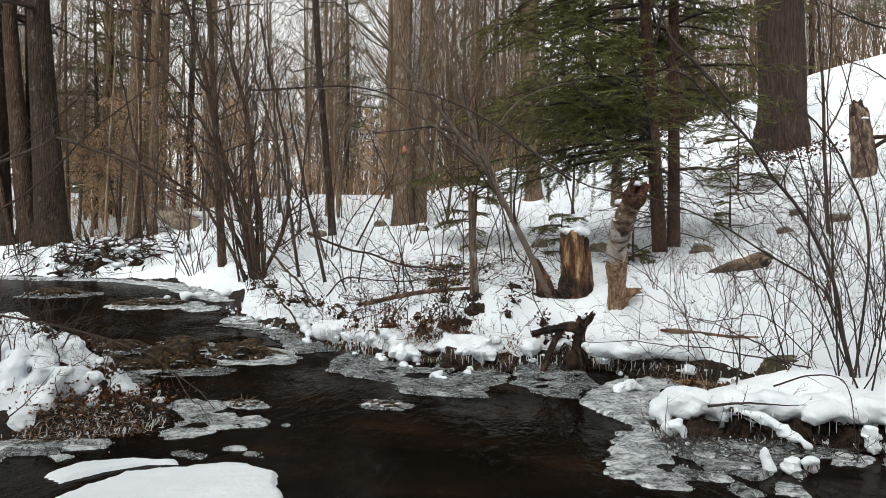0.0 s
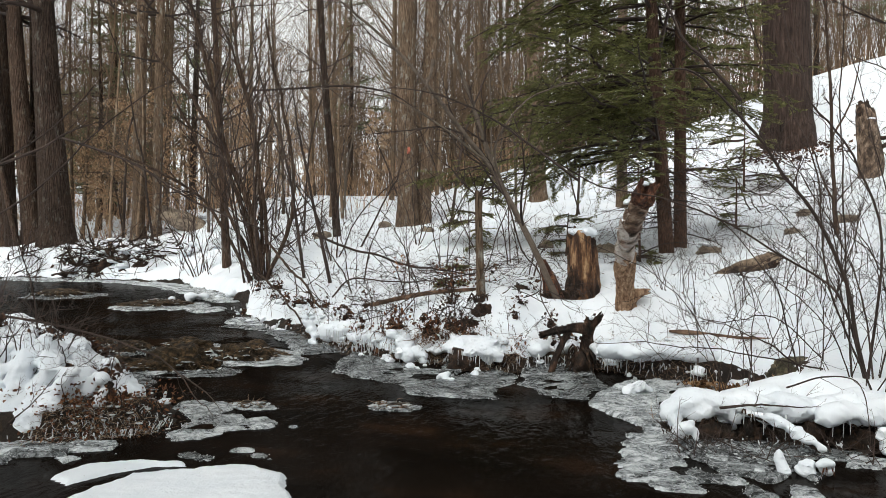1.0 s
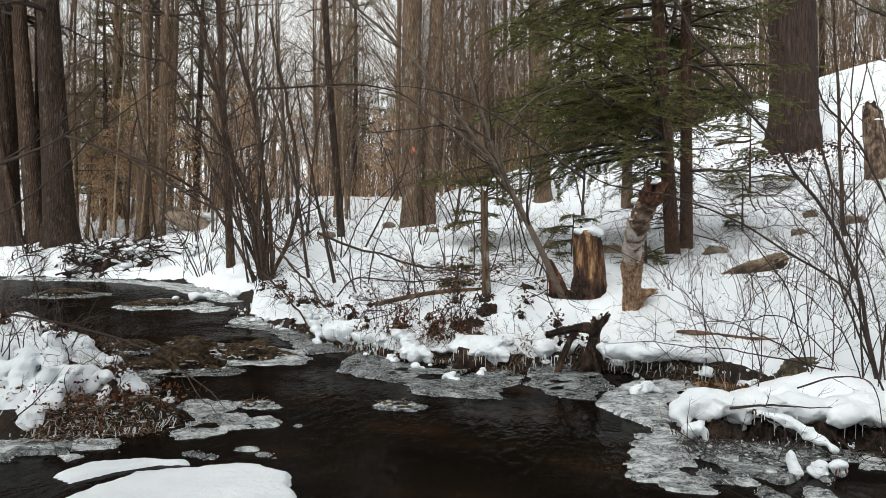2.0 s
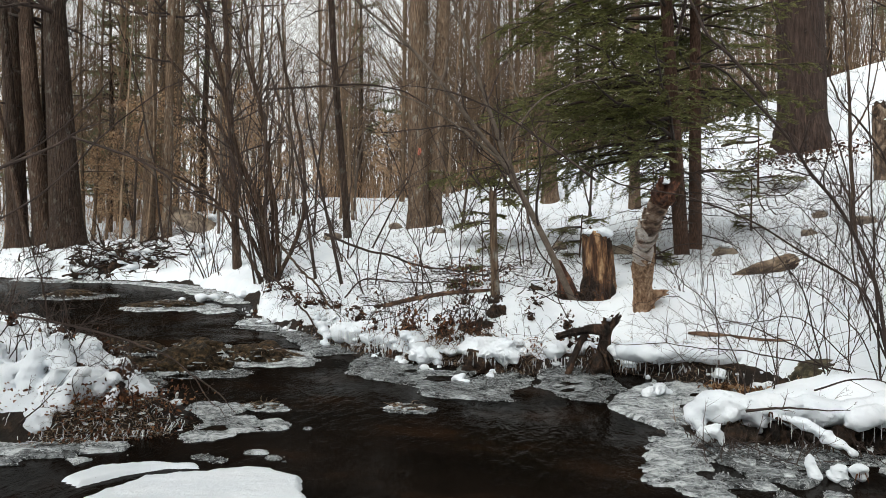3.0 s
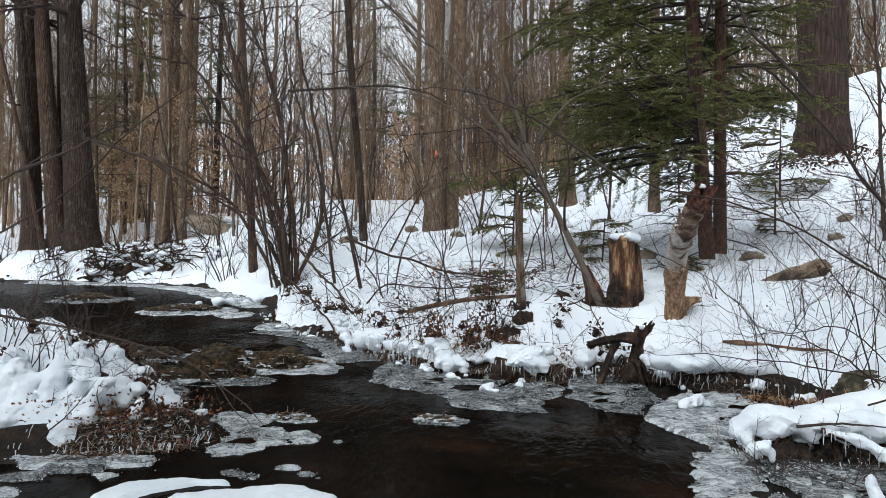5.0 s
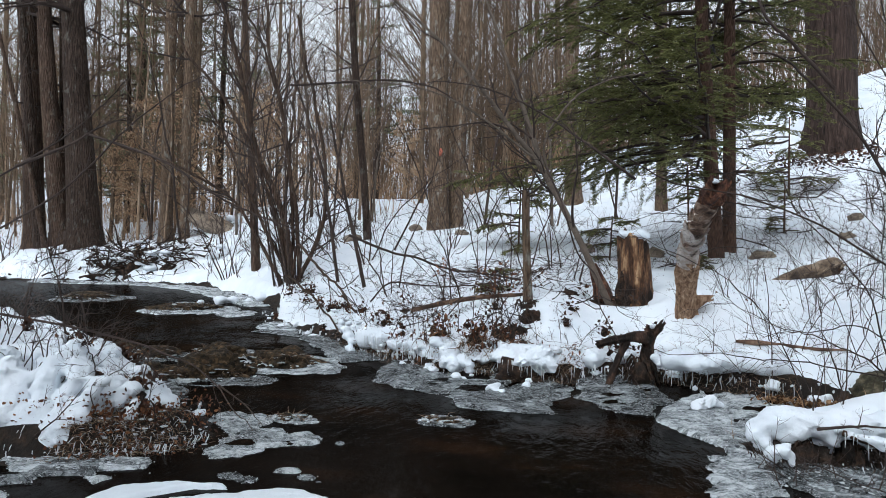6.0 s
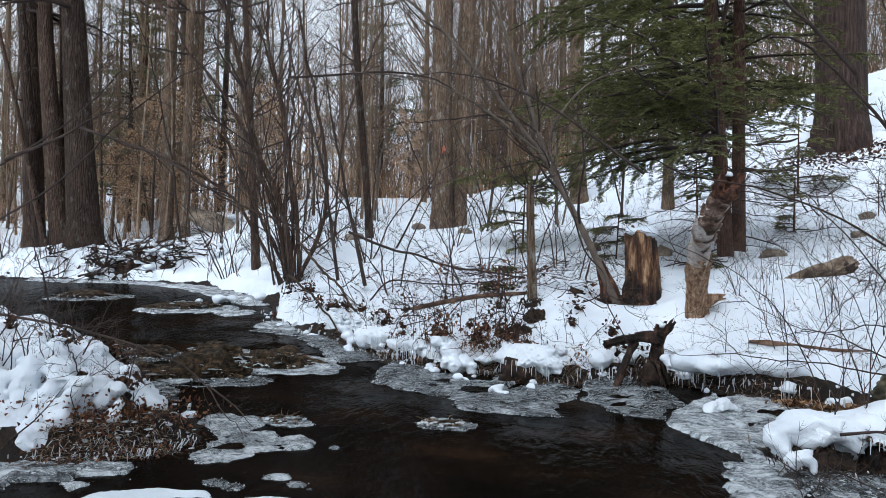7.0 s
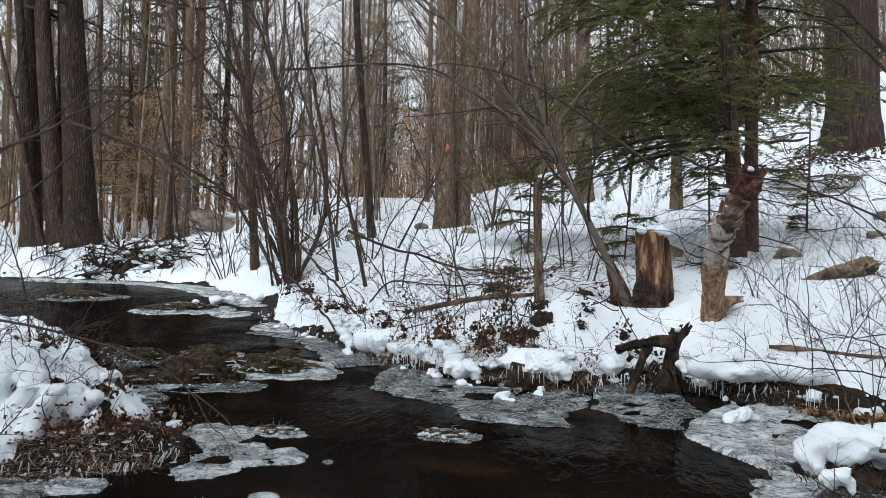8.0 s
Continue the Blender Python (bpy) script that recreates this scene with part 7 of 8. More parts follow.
leaves("pine_litter", pl, (0.03, 0.08), DARK_LEAF, "dark bark flakes and litter round the pine's foot", 327, "litter")
u, rl = np.random.RandomState(318).uniform(0, 1, 800), np.random.RandomState(319)
pl = np.column_stack([1.9 + 0.95 * u, 6.62 - 0.3 * u, np.zeros(800)]) + rl.normal(0, 1, (800, 3)) * [0.06, 0.05, 0.0] + np.column_stack([np.zeros((800, 2)), rl.uniform(0.03, 0.15, 800)])
leaves("bank_litter", pl, (0.015, 0.032), TAN_LEAF, "tan leaf litter and grass under the bank", 317)


def grass(name, places, ways, length, label, seed, mat=None):
    rng = np.random.RandomState(seed)
    p, r = grow(rng, places, ways, rng.uniform(*length, len(places)), 0.0024, 6, 0.2, -0.22)
    g = Geo()
    g.tubes(p, r, 3)
    return tagged(g.done(name, mat or GRASS), label, "grass", kind="stuff")


rng = np.random.RandomState(320)
n = 2600
gx, gy = rng.normal(-2.85, 0.36, n), rng.normal(4.12, 0.26, n)
ok = heights(gx, gy)[0] > heights(gx, gy)[1] - 0.02
ok &= gx > -3.2
gx, gy = gx[ok], gy[ok]
n = len(gx)
so, sn = heights(gx, gy)
grass("tussock_grass", np.column_stack([gx, gy, np.maximum(so, sn)]), np.column_stack([rng.normal(0.35, 0.6, n), rng.normal(-0.5, 0.5, n), rng.uniform(0.1, 0.7, n)]), (0.04, 0.13), "matted brown dead grass on the tussock front", 321)
few = rng.permutation(n)[:600]
w = len(few)
grass("frozen_grass", np.column_stack([gx, gy, np.maximum(so, sn)])[few], np.column_stack([rng.normal(0.35, 0.6, w), rng.normal(-0.6, 0.5, w), rng.uniform(0.0, 0.7, w)]), (0.03, 0.1), "ice-coated grass blades on the tussock front", 323, ICICLE)
g = Geo()
pick = rng.permutation(np.flatnonzero(from_shore(gx, gy) < 0.3))[:90]
for k in pick:
    e = rng.uniform(0.005, 0.016)
    blob(g, (gx[k], gy[k], max(so[k], sn[k]) + 0.02), (e * rng.uniform(1, 1.8), e, e * 0.5), int(k), 0.55, 2, None, 3.4)
tagged(g.done("tussock_glaze", ICICLE), "clear ice glazing the foot of the tussock", "ice", kind="stuff")
few = rng.permutation(n)[:420]
leaves("tussock_litter", np.column_stack([gx, gy, np.maximum(so, sn) + 0.05])[few], (0.01, 0.02), DRY_LEAF, "tan and brown leaf litter on the tussock front", 324)
n = 1900
o = np.array(RIGHT_BANK)
t = rng.uniform(0, len(o) - 1.001, n)
t = np.where(wave(t * 7, t * 0, 0, 48, 3) > -0.15, t, (t * 0.37 + 2.2) % 5)
gx, gy = np.interp(t, np.arange(len(o)), o[:, 0]) + rng.normal(0, 0.05, n), np.interp(t, np.arange(len(o)), o[:, 1]) + rng.normal(0.04, 0.09, n)
so, sn = heights(gx, gy)
grass("bank_grass", np.column_stack([gx, gy, np.maximum(so, sn)]), np.column_stack([rng.normal(0, 0.5, n), rng.normal(-0.7, 0.4, n), rng.uniform(0.0, 0.7, n)]), (0.08, 0.3), "dead brown grass hanging over the bank", 322)

# dark tufts of dead leaves and earth along the bank, half under the snow
rng = np.random.RandomState(350)
pl = scatter(rng, 900, -4.8, 0.9, 7.2, 12.0, -0.02, 1.3)
pl = pl[np.argsort(from_shore(pl[:, 0], pl[:, 1]) * rng.uniform(0.3, 1, len(pl)))][:150]
pl = pl[rng.permutation(len(pl))[:42]]
pl = np.vstack([pl, scatter(rng, 120, -4.6, -2.7, 4.1, 6.2, 0.1)[:26]])
for k, c in enumerate(pl):
    size = rng.uniform(0.035, 0.1)
    tuft = empty("leaf_tuft", (0, 0, 0), "dark tuft of dead leaves and earth in the snow", "leaves", "leaf tufts on the bank")
    g = Geo()
    blob(g, c, (size * 0.5, size * 0.5, size * rng.uniform(0.4, 0.9)), k, 0.6, 2, None, 3.5)
    g.done("earth", SOIL, tuft)
    n = 34
    p = c + [0, 0, size * 0.8] + rng.normal(0, 1, (n, 3)) * size * [0.55, 0.5, 0.75]
    a = unit(rng.normal(0, 1, (n, 3)))
    e = rng.uniform(0.016, 0.036, (n, 1))
    g = Geo()
    g.withered(p, a * e, unit(np.cross(a, rng.normal(0, 1, (n, 3)))) * e * 0.55, rng)
    tagged(g.done("leaves", DARK_LEAF, tuft, False), kind="stuff")
pl = scatter(rng, 5200, -5.0, 4.0, 6.6, 13.0, 0.05, 4)
pl = pl[rng.uniform(size=len(pl)) < 0.2 * smooth((0.9 - pl[:, 0]) / 1.2) + 0.03]
leaves("snow_litter", pl + [0, 0, 0.028], (0.006, 0.018), DARK_LEAF, "dark bits of leaf and bark strewn over the snow", 351, "litter")

# curling roots and withered leaf bunches hanging over the middle of the bank
for k, (x, y, h, n) in enumerate(((-0.62, 7.62, 0.34, 90), (-0.4, 7.5, 0.3, 110), (-0.25, 7.42, 0.24, 70), (-0.95, 7.75, 0.3, 60), (-1.5, 7.9, 0.26, 50), (0.15, 7.45, 0.22, 50), (-1.9, 8.1, 0.24, 50), (-2.3, 8.5, 0.24, 40), (-1.32, 7.8, 0.48, 34), (-0.85, 7.58, 0.4, 36))):
    rng = np.random.RandomState(360 + k)
    w = float(level(np.array(x), np.array(y)))
    mass = empty("root_mass", (0, 0, 0), "brown tangle of roots hanging down the bank", "roots", "root tangles on the bank")
    start = np.column_stack([rng.normal(x, 0.09, n), rng.normal(y, 0.06, n), w + h * rng.uniform(0.55, 1.15, n)])
    p, r = grow(rng, start, np.column_stack([rng.normal(0, 0.5, n), -np.abs(rng.normal(0.3, 0.3, n)), rng.uniform(-1, 0.35, n)]), rng.uniform(0.1, h, n), rng.uniform(0.002, 0.006, n), 10, 0.34, -0.12)
    g = Geo()
    g.tubes(p, r, 5)
    tagged(g.done("root_mat", TAN_WOOD, mass), kind="stuff")
    g = Geo()
    blob(g, (x, y + 0.1, w + min(h, 0.34) * 0.45), (0.14, 0.08, min(h, 0.34) * 0.5), 370 + k, 0.6, 4, None, 4.0)
    g.done("earth", SOIL, mass)
    m = 40
    c = np.column_stack([rng.normal(x, 0.08, m), rng.normal(y - 0.05, 0.05, m), w + h * rng.uniform(0.5, 1.5, m)])
    a = unit(rng.normal(0, 0.5, (m, 3)) - [0, 0, 1.0])
    e = rng.uniform(0.014, 0.03, (m, 1))
    g = Geo()
    g.withered(c, a * e, unit(np.cross(a, rng.normal(0, 1, (m, 3)))) * e * 0.4, rng)
    tagged(g.done("leaf_mat", DRY_LEAF, mass, False), kind="stuff")

# dead boughs strewn over the slope below the pine
rng = np.random.RandomState(337)
pl = scatter(rng, 80, 4.6, 8.0, 17.5, 23.5)
n = len(pl)
p, r = grow(rng, pl + np.column_stack([np.zeros((n, 2)), rng.uniform(0.03, 0.25, n)]), np.column_stack([rng.normal(0, 1, n), rng.normal(0, 0.6, n), rng.normal(0.1, 0.2, n)]), rng.uniform(0.5, 2.0, n), rng.uniform(0.006, 0.02, n), 10, 0.16)
g = Geo()
g.tubes(p, r, 5)
g.tubes(*sprout(rng, p, r, 7, 0.15, 1, 0.7, 0.4, 6, 0.16, 0.0, 0.5, 0.004), 3)
tagged(g.done("slope_brush", TWIG), "dark dead boughs strewn over the snowy slope", "branches", kind="stuff")

# fallen twigs tangled over the snow
rng = np.random.RandomState(335)
pl = scatter(rng, 180, -3.6, 1.0, 7.9, 12.5)
n = len(pl)
p, r = grow(rng, pl + np.column_stack([np.zeros((n, 2)), rng.uniform(0.03, 0.3, n)]), np.column_stack([rng.normal(0, 1, n), rng.normal(0, 0.5, n), rng.normal(0, 0.18, n)]), rng.uniform(0.4, 1.4, n), rng.uniform(0.003, 0.008, n), 11, 0.24)
g = Geo()
g.tubes(p, r, 4)
p2, r2 = sprout(rng, p, r, 4, 0.15, 1, 0.6, 0.4, 6, 0.16, 0.0)
g.tubes(p2, r2, 3)
g.tubes(*sprout(rng, p2, r2, 2, 0.2, 1, 0.6, 0.5, 4, 0.16, 0.0), 3)
tagged(g.done("fallen_twigs", TWIG), "fallen dark twigs tangled over the snow", "twigs", kind="stuff")

# roots and ice-coated rootlets hanging down the cut bank
def bank_fringe(name, outline, n, length, radius, mat, label, seed, category, out=0.35):
    rng = np.random.RandomState(seed)
    o = np.array(outline)
    t = rng.uniform(0, len(o) - 1, n)
    k = np.minimum(t.astype(int), len(o) - 2)
    p = o[k] + (o[k + 1] - o[k]) * (t - k)[:, None] + rng.normal(0, 0.07, (n, 2))
    w = level(p[:, 0], p[:, 1])
    z = np.minimum(heights(p[:, 0], p[:, 1])[0] + 0.02, w + rng.uniform(0.06, 0.24, n))
    z = np.maximum(z, w + 0.05)
    way = np.column_stack([rng.normal(0, 0.3, n), -np.abs(rng.normal(0, out, n)), -np.ones(n)])
    a, r = grow(rng, np.column_stack([p, z]), way, np.minimum(rng.uniform(*length, n), z - w + 0.03), rng.uniform(*radius, n), 7, 0.16, -0.05, 0.3)
    g = Geo()
    g.tubes(a, r, 5)
    return tagged(g.done(name, mat), label, category, kind="stuff")


bank_fringe("hanging_rootlets", RIGHT_BANK, 520, (0.06, 0.28), (0.002, 0.006), ROT_WOOD, "dark rootlets hanging down the cut bank", 340, "roots", 0.4)
bank_fringe("icy_rootlets", RIGHT_BANK, 300, (0.04, 0.22), (0.002, 0.007), ICICLE, "ice-coated rootlets along the cut bank", 341, "ice", 0.5)
bank_fringe("log_rootlets", SPIT_FRONT, 220, (0.05, 0.25), (0.002, 0.006), ROT_WOOD, "dark rootlets under the snowy log", 342, "roots", 0.6)
bank_fringe("log_ice", SPIT_FRONT[1:], 60, (0.04, 0.18), (0.003, 0.008), ICICLE, "ice-coated rootlets under the snowy log", 343, "ice", 0.6)
bank_fringe("tussock_ice", TUSSOCK_FRONT, 170, (0.03, 0.11), (0.002, 0.006), ICICLE, "ice-coated grass at the foot of the tussock", 344, "ice", 0.7)
rng = np.random.RandomState(345)
g = Geo()
for k in range(150):
    if k < 80:
        x0, y0 = rng.uniform(1.35, 2.6), rng.uniform(4.25, 4.85)
    else:
        x0, y0 = rng.uniform(-3.6, -2.3), rng.uniform(3.5, 4.2)
    r = 0.002 + 0.008 * rng.uniform() ** 2
    blob(g, (x0, y0, r * 0.4 + rng.uniform(0, 0.05)), (r * rng.uniform(1, 2.4), r * rng.uniform(1, 1.6), r * rng.uniform(0.4, 1.2)), k, 0.5, 2, None, 3.0)
tagged(g.done("ice_crumbs", ICICLE), "broken knobs of clear ice by the banks", "ice", kind="stuff")
brush("stranded_twigs", np.column_stack([rng.uniform(1.35, 2.7, 70), rng.uniform(4.2, 4.85, 70), np.full(70, 0.03)]), (0.1, 0.4), (0.002, 0.005), TWIG, "dark twigs frozen into the ice", 346, 1.2, 3, 1)

# rolls of snow sagging over the cut bank and over the front of the log
rng = np.random.RandomState(360)
drift([(x + rng.normal(0, 0.03), 6.99 - 0.05 * (x - 1.0) + rng.normal(0, 0.04), 0.385 + 0.06 * max(0, x - 2.1) + rng.normal(0, 0.03), rng.uniform(0.045, 0.11), rng.uniform(0.7, 1.0)) for x in np.linspace(1.12, 2.55, 36)], "roll of snow sagging over the cut bank", 361, step=0.014, freq=14.0)
drift([(x + rng.normal(0, 0.02), 4.76 + rng.normal(0, 0.02), 0.27 + rng.normal(0, 0.022) + 0.1 * max(0, x - 2.85), rng.uniform(0.03, 0.085), rng.uniform(0.7, 1.0)) for x in np.linspace(2.46, 3.1, 22)], "roll of snow sagging over the front of the log", 362, step=0.012, freq=18.0)

# brush pile on the far bank
rng = np.random.RandomState(330)
n = 195
c = np.column_stack([rng.normal(-11.4, 1.2, n), rng.normal(17.45, 0.4, n), np.zeros(n)])
c[:, 2] = [top(a, b) for a, b in c[:, :2]] + rng.uniform(0, 0.35, n)
p, r = grow(rng, c, np.column_stack([rng.normal(0, 1, (n, 2)), rng.normal(0.05, 0.25, n)]), rng.uniform(0.3, 1.3, n), rng.uniform(0.008, 0.035, n), 9, 0.22)
g = Geo()
g.tubes(p, r, 6)
g.tubes(*sprout(rng, p, r, 4, 0.2, 1, 0.8, 0.5), 3)
tagged(g.done("brush_pile", ROT_WOOD), "tangled pile of dark dead branches on the far bank", "branches", kind="stuff")


rng = np.random.RandomState(333)
drift([(x, y, top(x, y) + rng.uniform(0.05, 0.38), rng.uniform(0.06, 0.17), 0.45) for x, y in zip(rng.normal(-11.3, 1.3, 36), rng.normal(17.4, 0.3, 36))], "patches of snow caught on the brush pile", 334, step=0.03, freq=8.0)

# ---- the woods behind ----
def wood_tree(seed, r, height, limb_from=0.35, limbs=22, reach=3.2, mat=FAR_BARK):
    rng = np.random.RandomState(seed)
    thing = empty("bare_tree", (0, 0, -50), "slim bare grey-brown tree in the winter woods", "tree", "trees in the woods")
    lean = rng.normal(0, 0.025, 2)
    S = 14
    t = np.linspace(0, 1, S)
    line = np.column_stack([lean[0] * height * t + 0.12 * np.sin(t * 5 + seed), lean[1] * height * t + 0.1 * np.cos(t * 4 + seed), height * t - 0.3])
    rad = r * (1 - 0.8 * t) * (1 + 0.35 * np.exp(-t * 40))
    g = Geo()
    g.tubes(line, rad, 10)
    g.done("trunk", mat, thing)
    g = Geo()
    p, q = sprout(rng, line[None], rad[None], limbs, limb_from, 1, 0.75, 0.2, 8, 0.12, 0.06, 0.36)
    g.tubes(p, q, 4)
    p2, q2 = sprout(rng, p, q, 6, 0.2, 1, 0.6, 0.5, 6, 0.14, 0.05, 0.55, 0.006)
    g.tubes(p2, q2, 3)
    p3, q3 = sprout(rng, p2, q2, 2, 0.2, 1, 0.6, 0.5, 4, 0.14, 0.05, 0.6, 0.004)
    g.tubes(p3, q3, 3)
    tagged(g.done("crown", CROWN_TWIG, thing), kind="stuff")
    return thing


def plant(model, x, y, size, turn):
    m = Matrix.Translation((x, y, top(x, y))) @ Matrix.Rotation(turn, 4, "Z") @ Matrix.Diagonal((size, size, size, 1))
    return copy_thing(model, m)


rng = np.random.RandomState(400)
models = [wood_tree(410 + k, (0.085, 0.1, 0.125, 0.07, 0.06, 0.15, 0.05)[k], (20, 22, 23, 19, 17, 24, 14)[k], (0.16, 0.2, 0.22, 0.1, 0.1, 0.25, 0.1)[k], 50) for k in range(7)]
slim = [wood_tree(430 + k, 0.035, 6.5, 0.15, 16) for k in range(4)]
done = 0
while done < 135:
    y = 22 + 50 * rng.uniform() ** 1.3
    x = rng.uniform(-0.98, 0.36) * (y + 1)
    if (y < 27 and x > -2.5) or (x > 3 and y < 36 + 0.3 * x) or abs(x + 3.4 * (y / 19)) < 0.5 and y < 26 or (-0.42 < x / (y + 1) < -0.2 and done % 3 == 0):
        done += 1 if -0.42 < x / (y + 1) < -0.2 else 0
        continue
    plant(models[(3, 4, 6)[rng.randint(3)] if y < 29 else rng.randint(7) if y < 40 else rng.randint(5)], x, y, rng.uniform(0.8, 1.25), rng.uniform(0, 6.28))
    done += 1
done = 0
while done < 100:
    y = rng.uniform(18.5, 40)
    x = rng.uniform(-1.0, 0.3) * (y + 1)
    if (x > 1 and y < 34) or (y < 21 and x > -8):
        continue
    plant(slim[rng.randint(4)], x, y, rng.uniform(0.7, 1.5), rng.uniform(0, 6.28))
    done += 1
for k in range(20):
    plant(models[rng.randint(5)], rng.uniform(-9, -1), rng.uniform(33, 46), rng.uniform(0.9, 1.2), rng.uniform(0, 6.28))
for low, high, near, count in ((-0.63, -0.46, 25, 14), (-0.12, 0.07, 31, 26), (-0.9, -0.72, 25, 6)):
    for k in range(count):
        y = rng.uniform(near, 46)
        plant(models[rng.randint(7)] if k % 3 else slim[rng.randint(4)], rng.uniform(low, high) * (y + 1), y, rng.uniform(0.9, 1.3), rng.uniform(0, 6.28))
# unseen trees added behind and beside the camera to dim skylight on near snow
for k in range(60):
    a, d = rng.uniform(-1.9, 1.9), rng.uniform(6, 26)
    plant(models[rng.randint(7)], d * math.sin(a), -2.5 - d * math.cos(a) * 0.9, rng.uniform(0.8, 1.2), rng.uniform(0, 6.28))
for m in models + slim:
    m.location = (0, 0, 0)
for k, m in enumerate(models + slim):
    xx, yy = (-30 + 4.6 * k, 41 + 2 * (k % 3))
    m.location = (xx, yy, top(xx, yy))


def far_pine(seed, height, label, mat=FAR_NEEDLES, boughs=70, first=0.12, reach=3.0, gaps=False):
    rng = np.random.RandomState(seed)
    thing = empty("pine_tree", (0, 0, 0), label, "tree", "pines in the woods")
    t = np.linspace(0, 1, 10)
    g = Geo()
    g.tubes(np.column_stack([0.1 * np.sin(t * 4), 0.1 * np.cos(t * 3), height * t - 0.3]), 0.16 * (1 - 0.9 * t), 9)
    g.done("trunk", DARK_BARK, thing)
    wood, leaf = Geo(), Geo()
    for k in range(boughs):
        f = first + (0.97 - first) * (math.floor(rng.uniform() * 11) / 11 if gaps else rng.uniform())
        a = rng.uniform(0, 6.28)
        ln = reach * (1.08 - f) * rng.uniform(0.6, 1.1)
        way = np.array([math.cos(a), math.sin(a), rng.uniform(-0.05, 0.15)])
        p, q = grow(rng, [[0, 0, height * f]], way, ln, 0.03, 7, 0.06, 0.0)
        wood.tubes(p, q, 4)
        n = int(ln * 75)
        u = rng.uniform(0.25, 1.05, n)
        c = p[0, 0] + (p[0, -1] - p[0, 0]) * u[:, None] + rng.normal(0, 1, (n, 3)) * np.array([0.16, 0.16, 0.05]) * (0.5 + ln * 0.25)
        d = unit(way + rng.normal(0, 0.8, (n, 3)) * [1, 1, 0.4])
        s = rng.uniform(0.06, 0.13, (n, 1))
        leaf.cards(c, d * s, unit(np.cross(d, [0, 0, 1.0]) + rng.normal(0, 0.3, (n, 3))) * s * 0.22)
    tagged(wood.done("branch_mass", DARK_BARK, thing), kind="stuff")
    tagged(leaf.done("needles", mat, thing, False), kind="stuff")
    return thing


P1 = far_pine(501, 13, "dull green pine standing in the woods")
P2 = far_pine(502, 15, "pine with layered boughs in the woods", boughs=60, first=0.25, reach=3.4, gaps=True)
# the last five, at negative y, are unseen and added to block skylight
for k, (m, x, y, sc) in enumerate(((P1, -17.5, 26, 0.9), (P1, -19.5, 30, 1.1), (P2, -9.5, 34, 1.0), (P1, -27, 33, 1.1), (P2, -24, 40, 1.2), (P1, 4.0, 33, 0.8), (P1, 8.0, 40, 1.0), (P2, 14, 40, 1.0), (P1, 17, 38, 1.0), (P1, 1.0, 38, 1.0), (P1, -22, 34, 1.2), (P2, -17.0, 33, 1.2), (P1, -8, -8, 1.1), (P2, 7, -9, 1.1), (P1, 0.5, -13, 1.3), (P2, -14, -3, 1.2), (P1, 12, -4, 1.2))):
    if k in (0, 2):
        m.matrix_basis = Matrix.Translation((x, y, top(x, y))) @ Matrix.Diagonal((sc, sc, sc, 1))
    else:
        copy_thing(m, Matrix.Translation((x, y, top(x, y))) @ Matrix.Rotation(k * 1.3, 4, "Z")).scale = (sc, sc, sc)


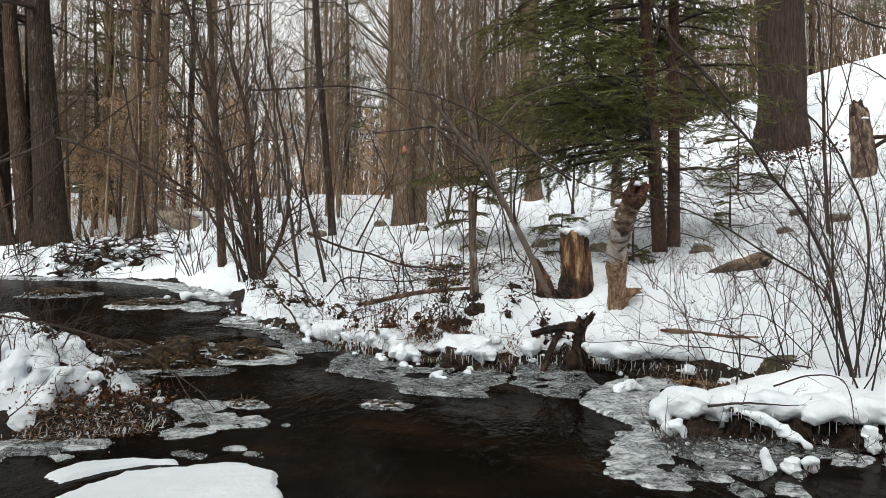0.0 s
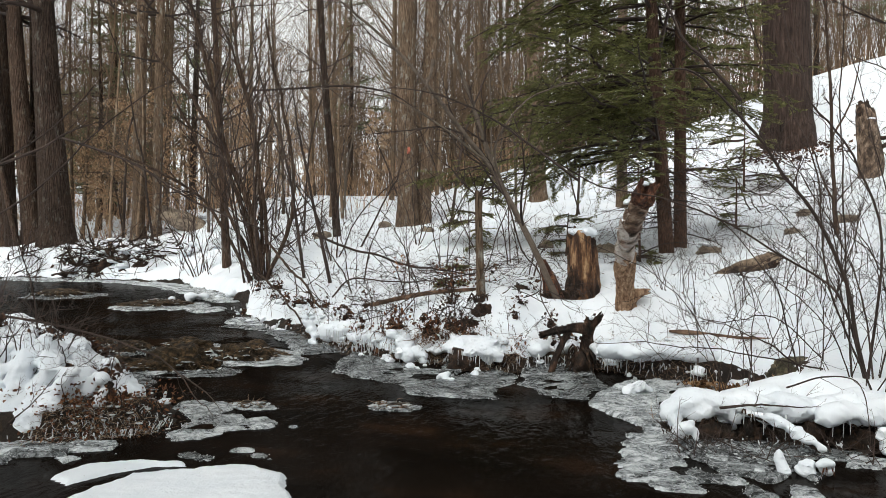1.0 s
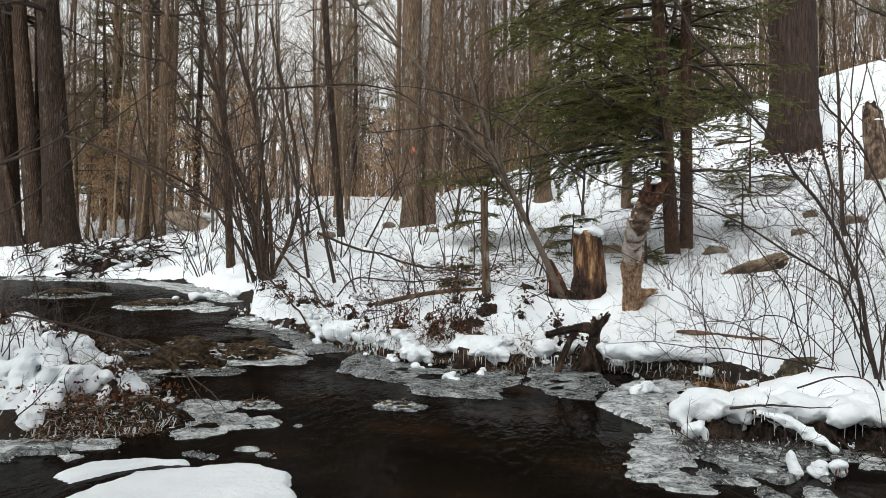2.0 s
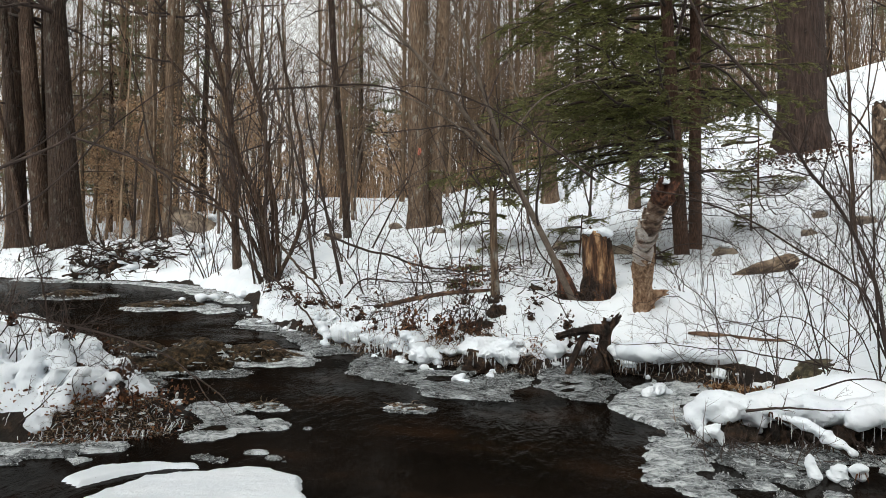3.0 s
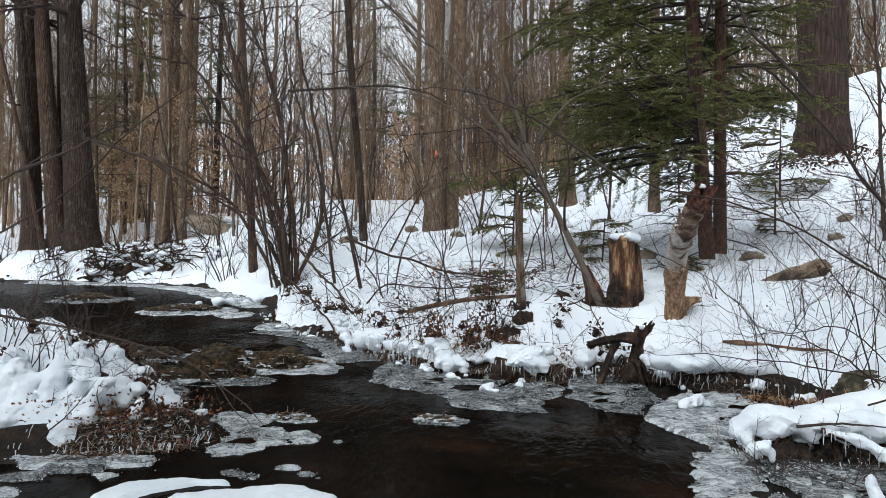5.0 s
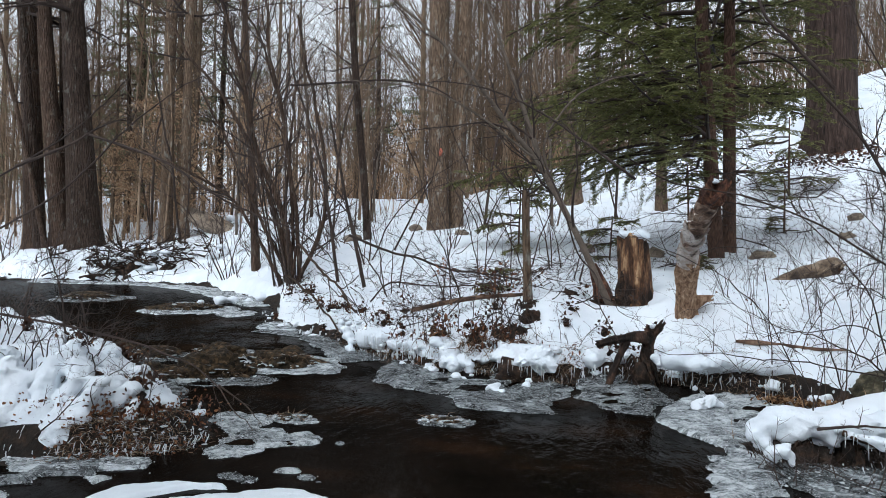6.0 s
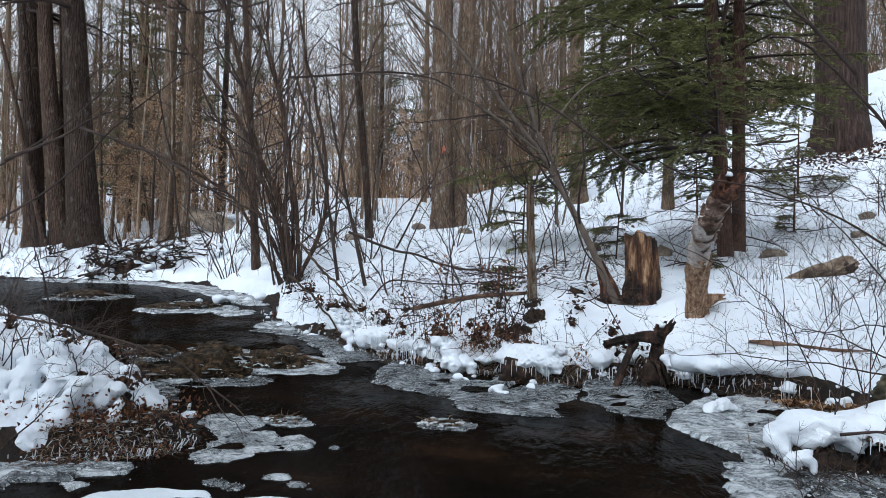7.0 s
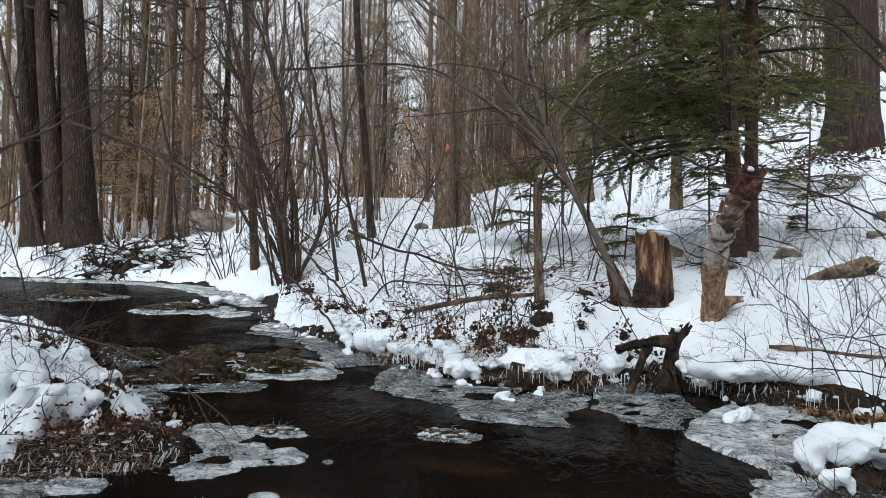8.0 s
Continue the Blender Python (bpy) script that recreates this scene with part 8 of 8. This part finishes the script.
def beech(x, y, height, seed, label):
    rng = np.random.RandomState(seed)
    thing = empty("young_beech", (x, y, top(x, y)), label, "tree")
    t = np.linspace(0, 1, 9)
    line = np.column_stack([0.1 * np.sin(3 * t), 0.08 * np.cos(3 * t), height * t - 0.1])
    rad = 0.04 * (1 - 0.85 * t)
    g = Geo()
    g.tubes(line, rad, 7)
    g.done("trunk", GREY_BARK, thing)
    w = Geo()
    p, q = sprout(rng, line[None], rad[None], 26, 0.15, 1, 1.15, 0.34, 8, 0.08, 0.0, 0.5)
    w.tubes(p, q, 4)
    p2, q2 = sprout(rng, p, q, 7, 0.2, 1, 0.7, 0.45, 5, 0.12, 0, 0.6)
    w.tubes(p2, q2, 3)
    tagged(w.done("twig_mass", TAN_TWIG, thing), kind="stuff")
    c = p2[:, 1:].reshape(-1, 3)
    c = np.repeat(c, 3, 0) + rng.normal(0, 0.06, (len(c) * 3, 3))
    n = len(c)
    a = unit(rng.normal(0, 1, (n, 3)) + [0, 0, -0.6])
    s = rng.uniform(0.035, 0.06, (n, 1))
    lf = Geo()
    lf.cards(c, a * s, unit(np.cross(a, rng.normal(0, 1, (n, 3)))) * s * 0.5)
    tagged(lf.done("leaves", BEECH_LEAF, thing, False, "pale tan leaves kept through winter"), kind="stuff")


for k, (x, y, h) in enumerate(((-12.9, 22.5, 5.6), (-13.6, 21.5, 4.6), (-10.6, 23, 4.4), (-14.2, 24, 5.2), (-11.6, 25, 4.0), (-17.5, 25, 3.6), (-10.0, 27, 3.6), (-6.5, 28, 3.4), (-20, 29, 5))):
    beech(x, y, h, 520 + k, "young beech holding pale tan winter leaves")

rng = np.random.RandomState(600)
n = 2600
yy = 20 + 28 * rng.uniform(size=n) ** 1.2
xx = rng.uniform(-1.0, 0.42, n) * (yy + 1)
keep = ~(((xx > -4) & (yy < 25)) | ((xx > 0) & (yy < 31)) | ((xx > 5) & (yy < 35)) | ((xx > -8) & (yy < 22)))
xx, yy = xx[keep], yy[keep]
a, b = heights(xx, yy)
brush("understory", np.column_stack([xx, yy, b - 0.05]), (0.5, 1.9), (0.006, 0.014), TAN_TWIG, "dense brown bare undergrowth filling the woods", 601, 0.22, 5, 2, 6, category="undergrowth", wander=0.1)
n = 1500
yy = rng.uniform(36, 50, n)
xx = rng.uniform(-0.32, 0.5, n) * (yy + 1)
a, b = heights(xx, yy)
brush("crest_woods", np.column_stack([xx, yy, b - 0.05]), (3, 11), (0.012, 0.035), CROWN_TWIG, "dense brown bare thicket behind the hillside", 603, 0.14, 7, 3, 7, category="undergrowth", wander=0.09)
n = 380
yy = rng.uniform(48, 95, n)
xx = rng.uniform(-1.05, 0.5, n) * yy
a, b = heights(xx, yy)
brush("far_woods", np.column_stack([xx, yy, b - 0.1]), (6, 21), (0.03, 0.09), FAR_BARK, "distant bare woods behind the stream", 602, 0.06, 7, 2, 6, category="woods", wander=0.06)
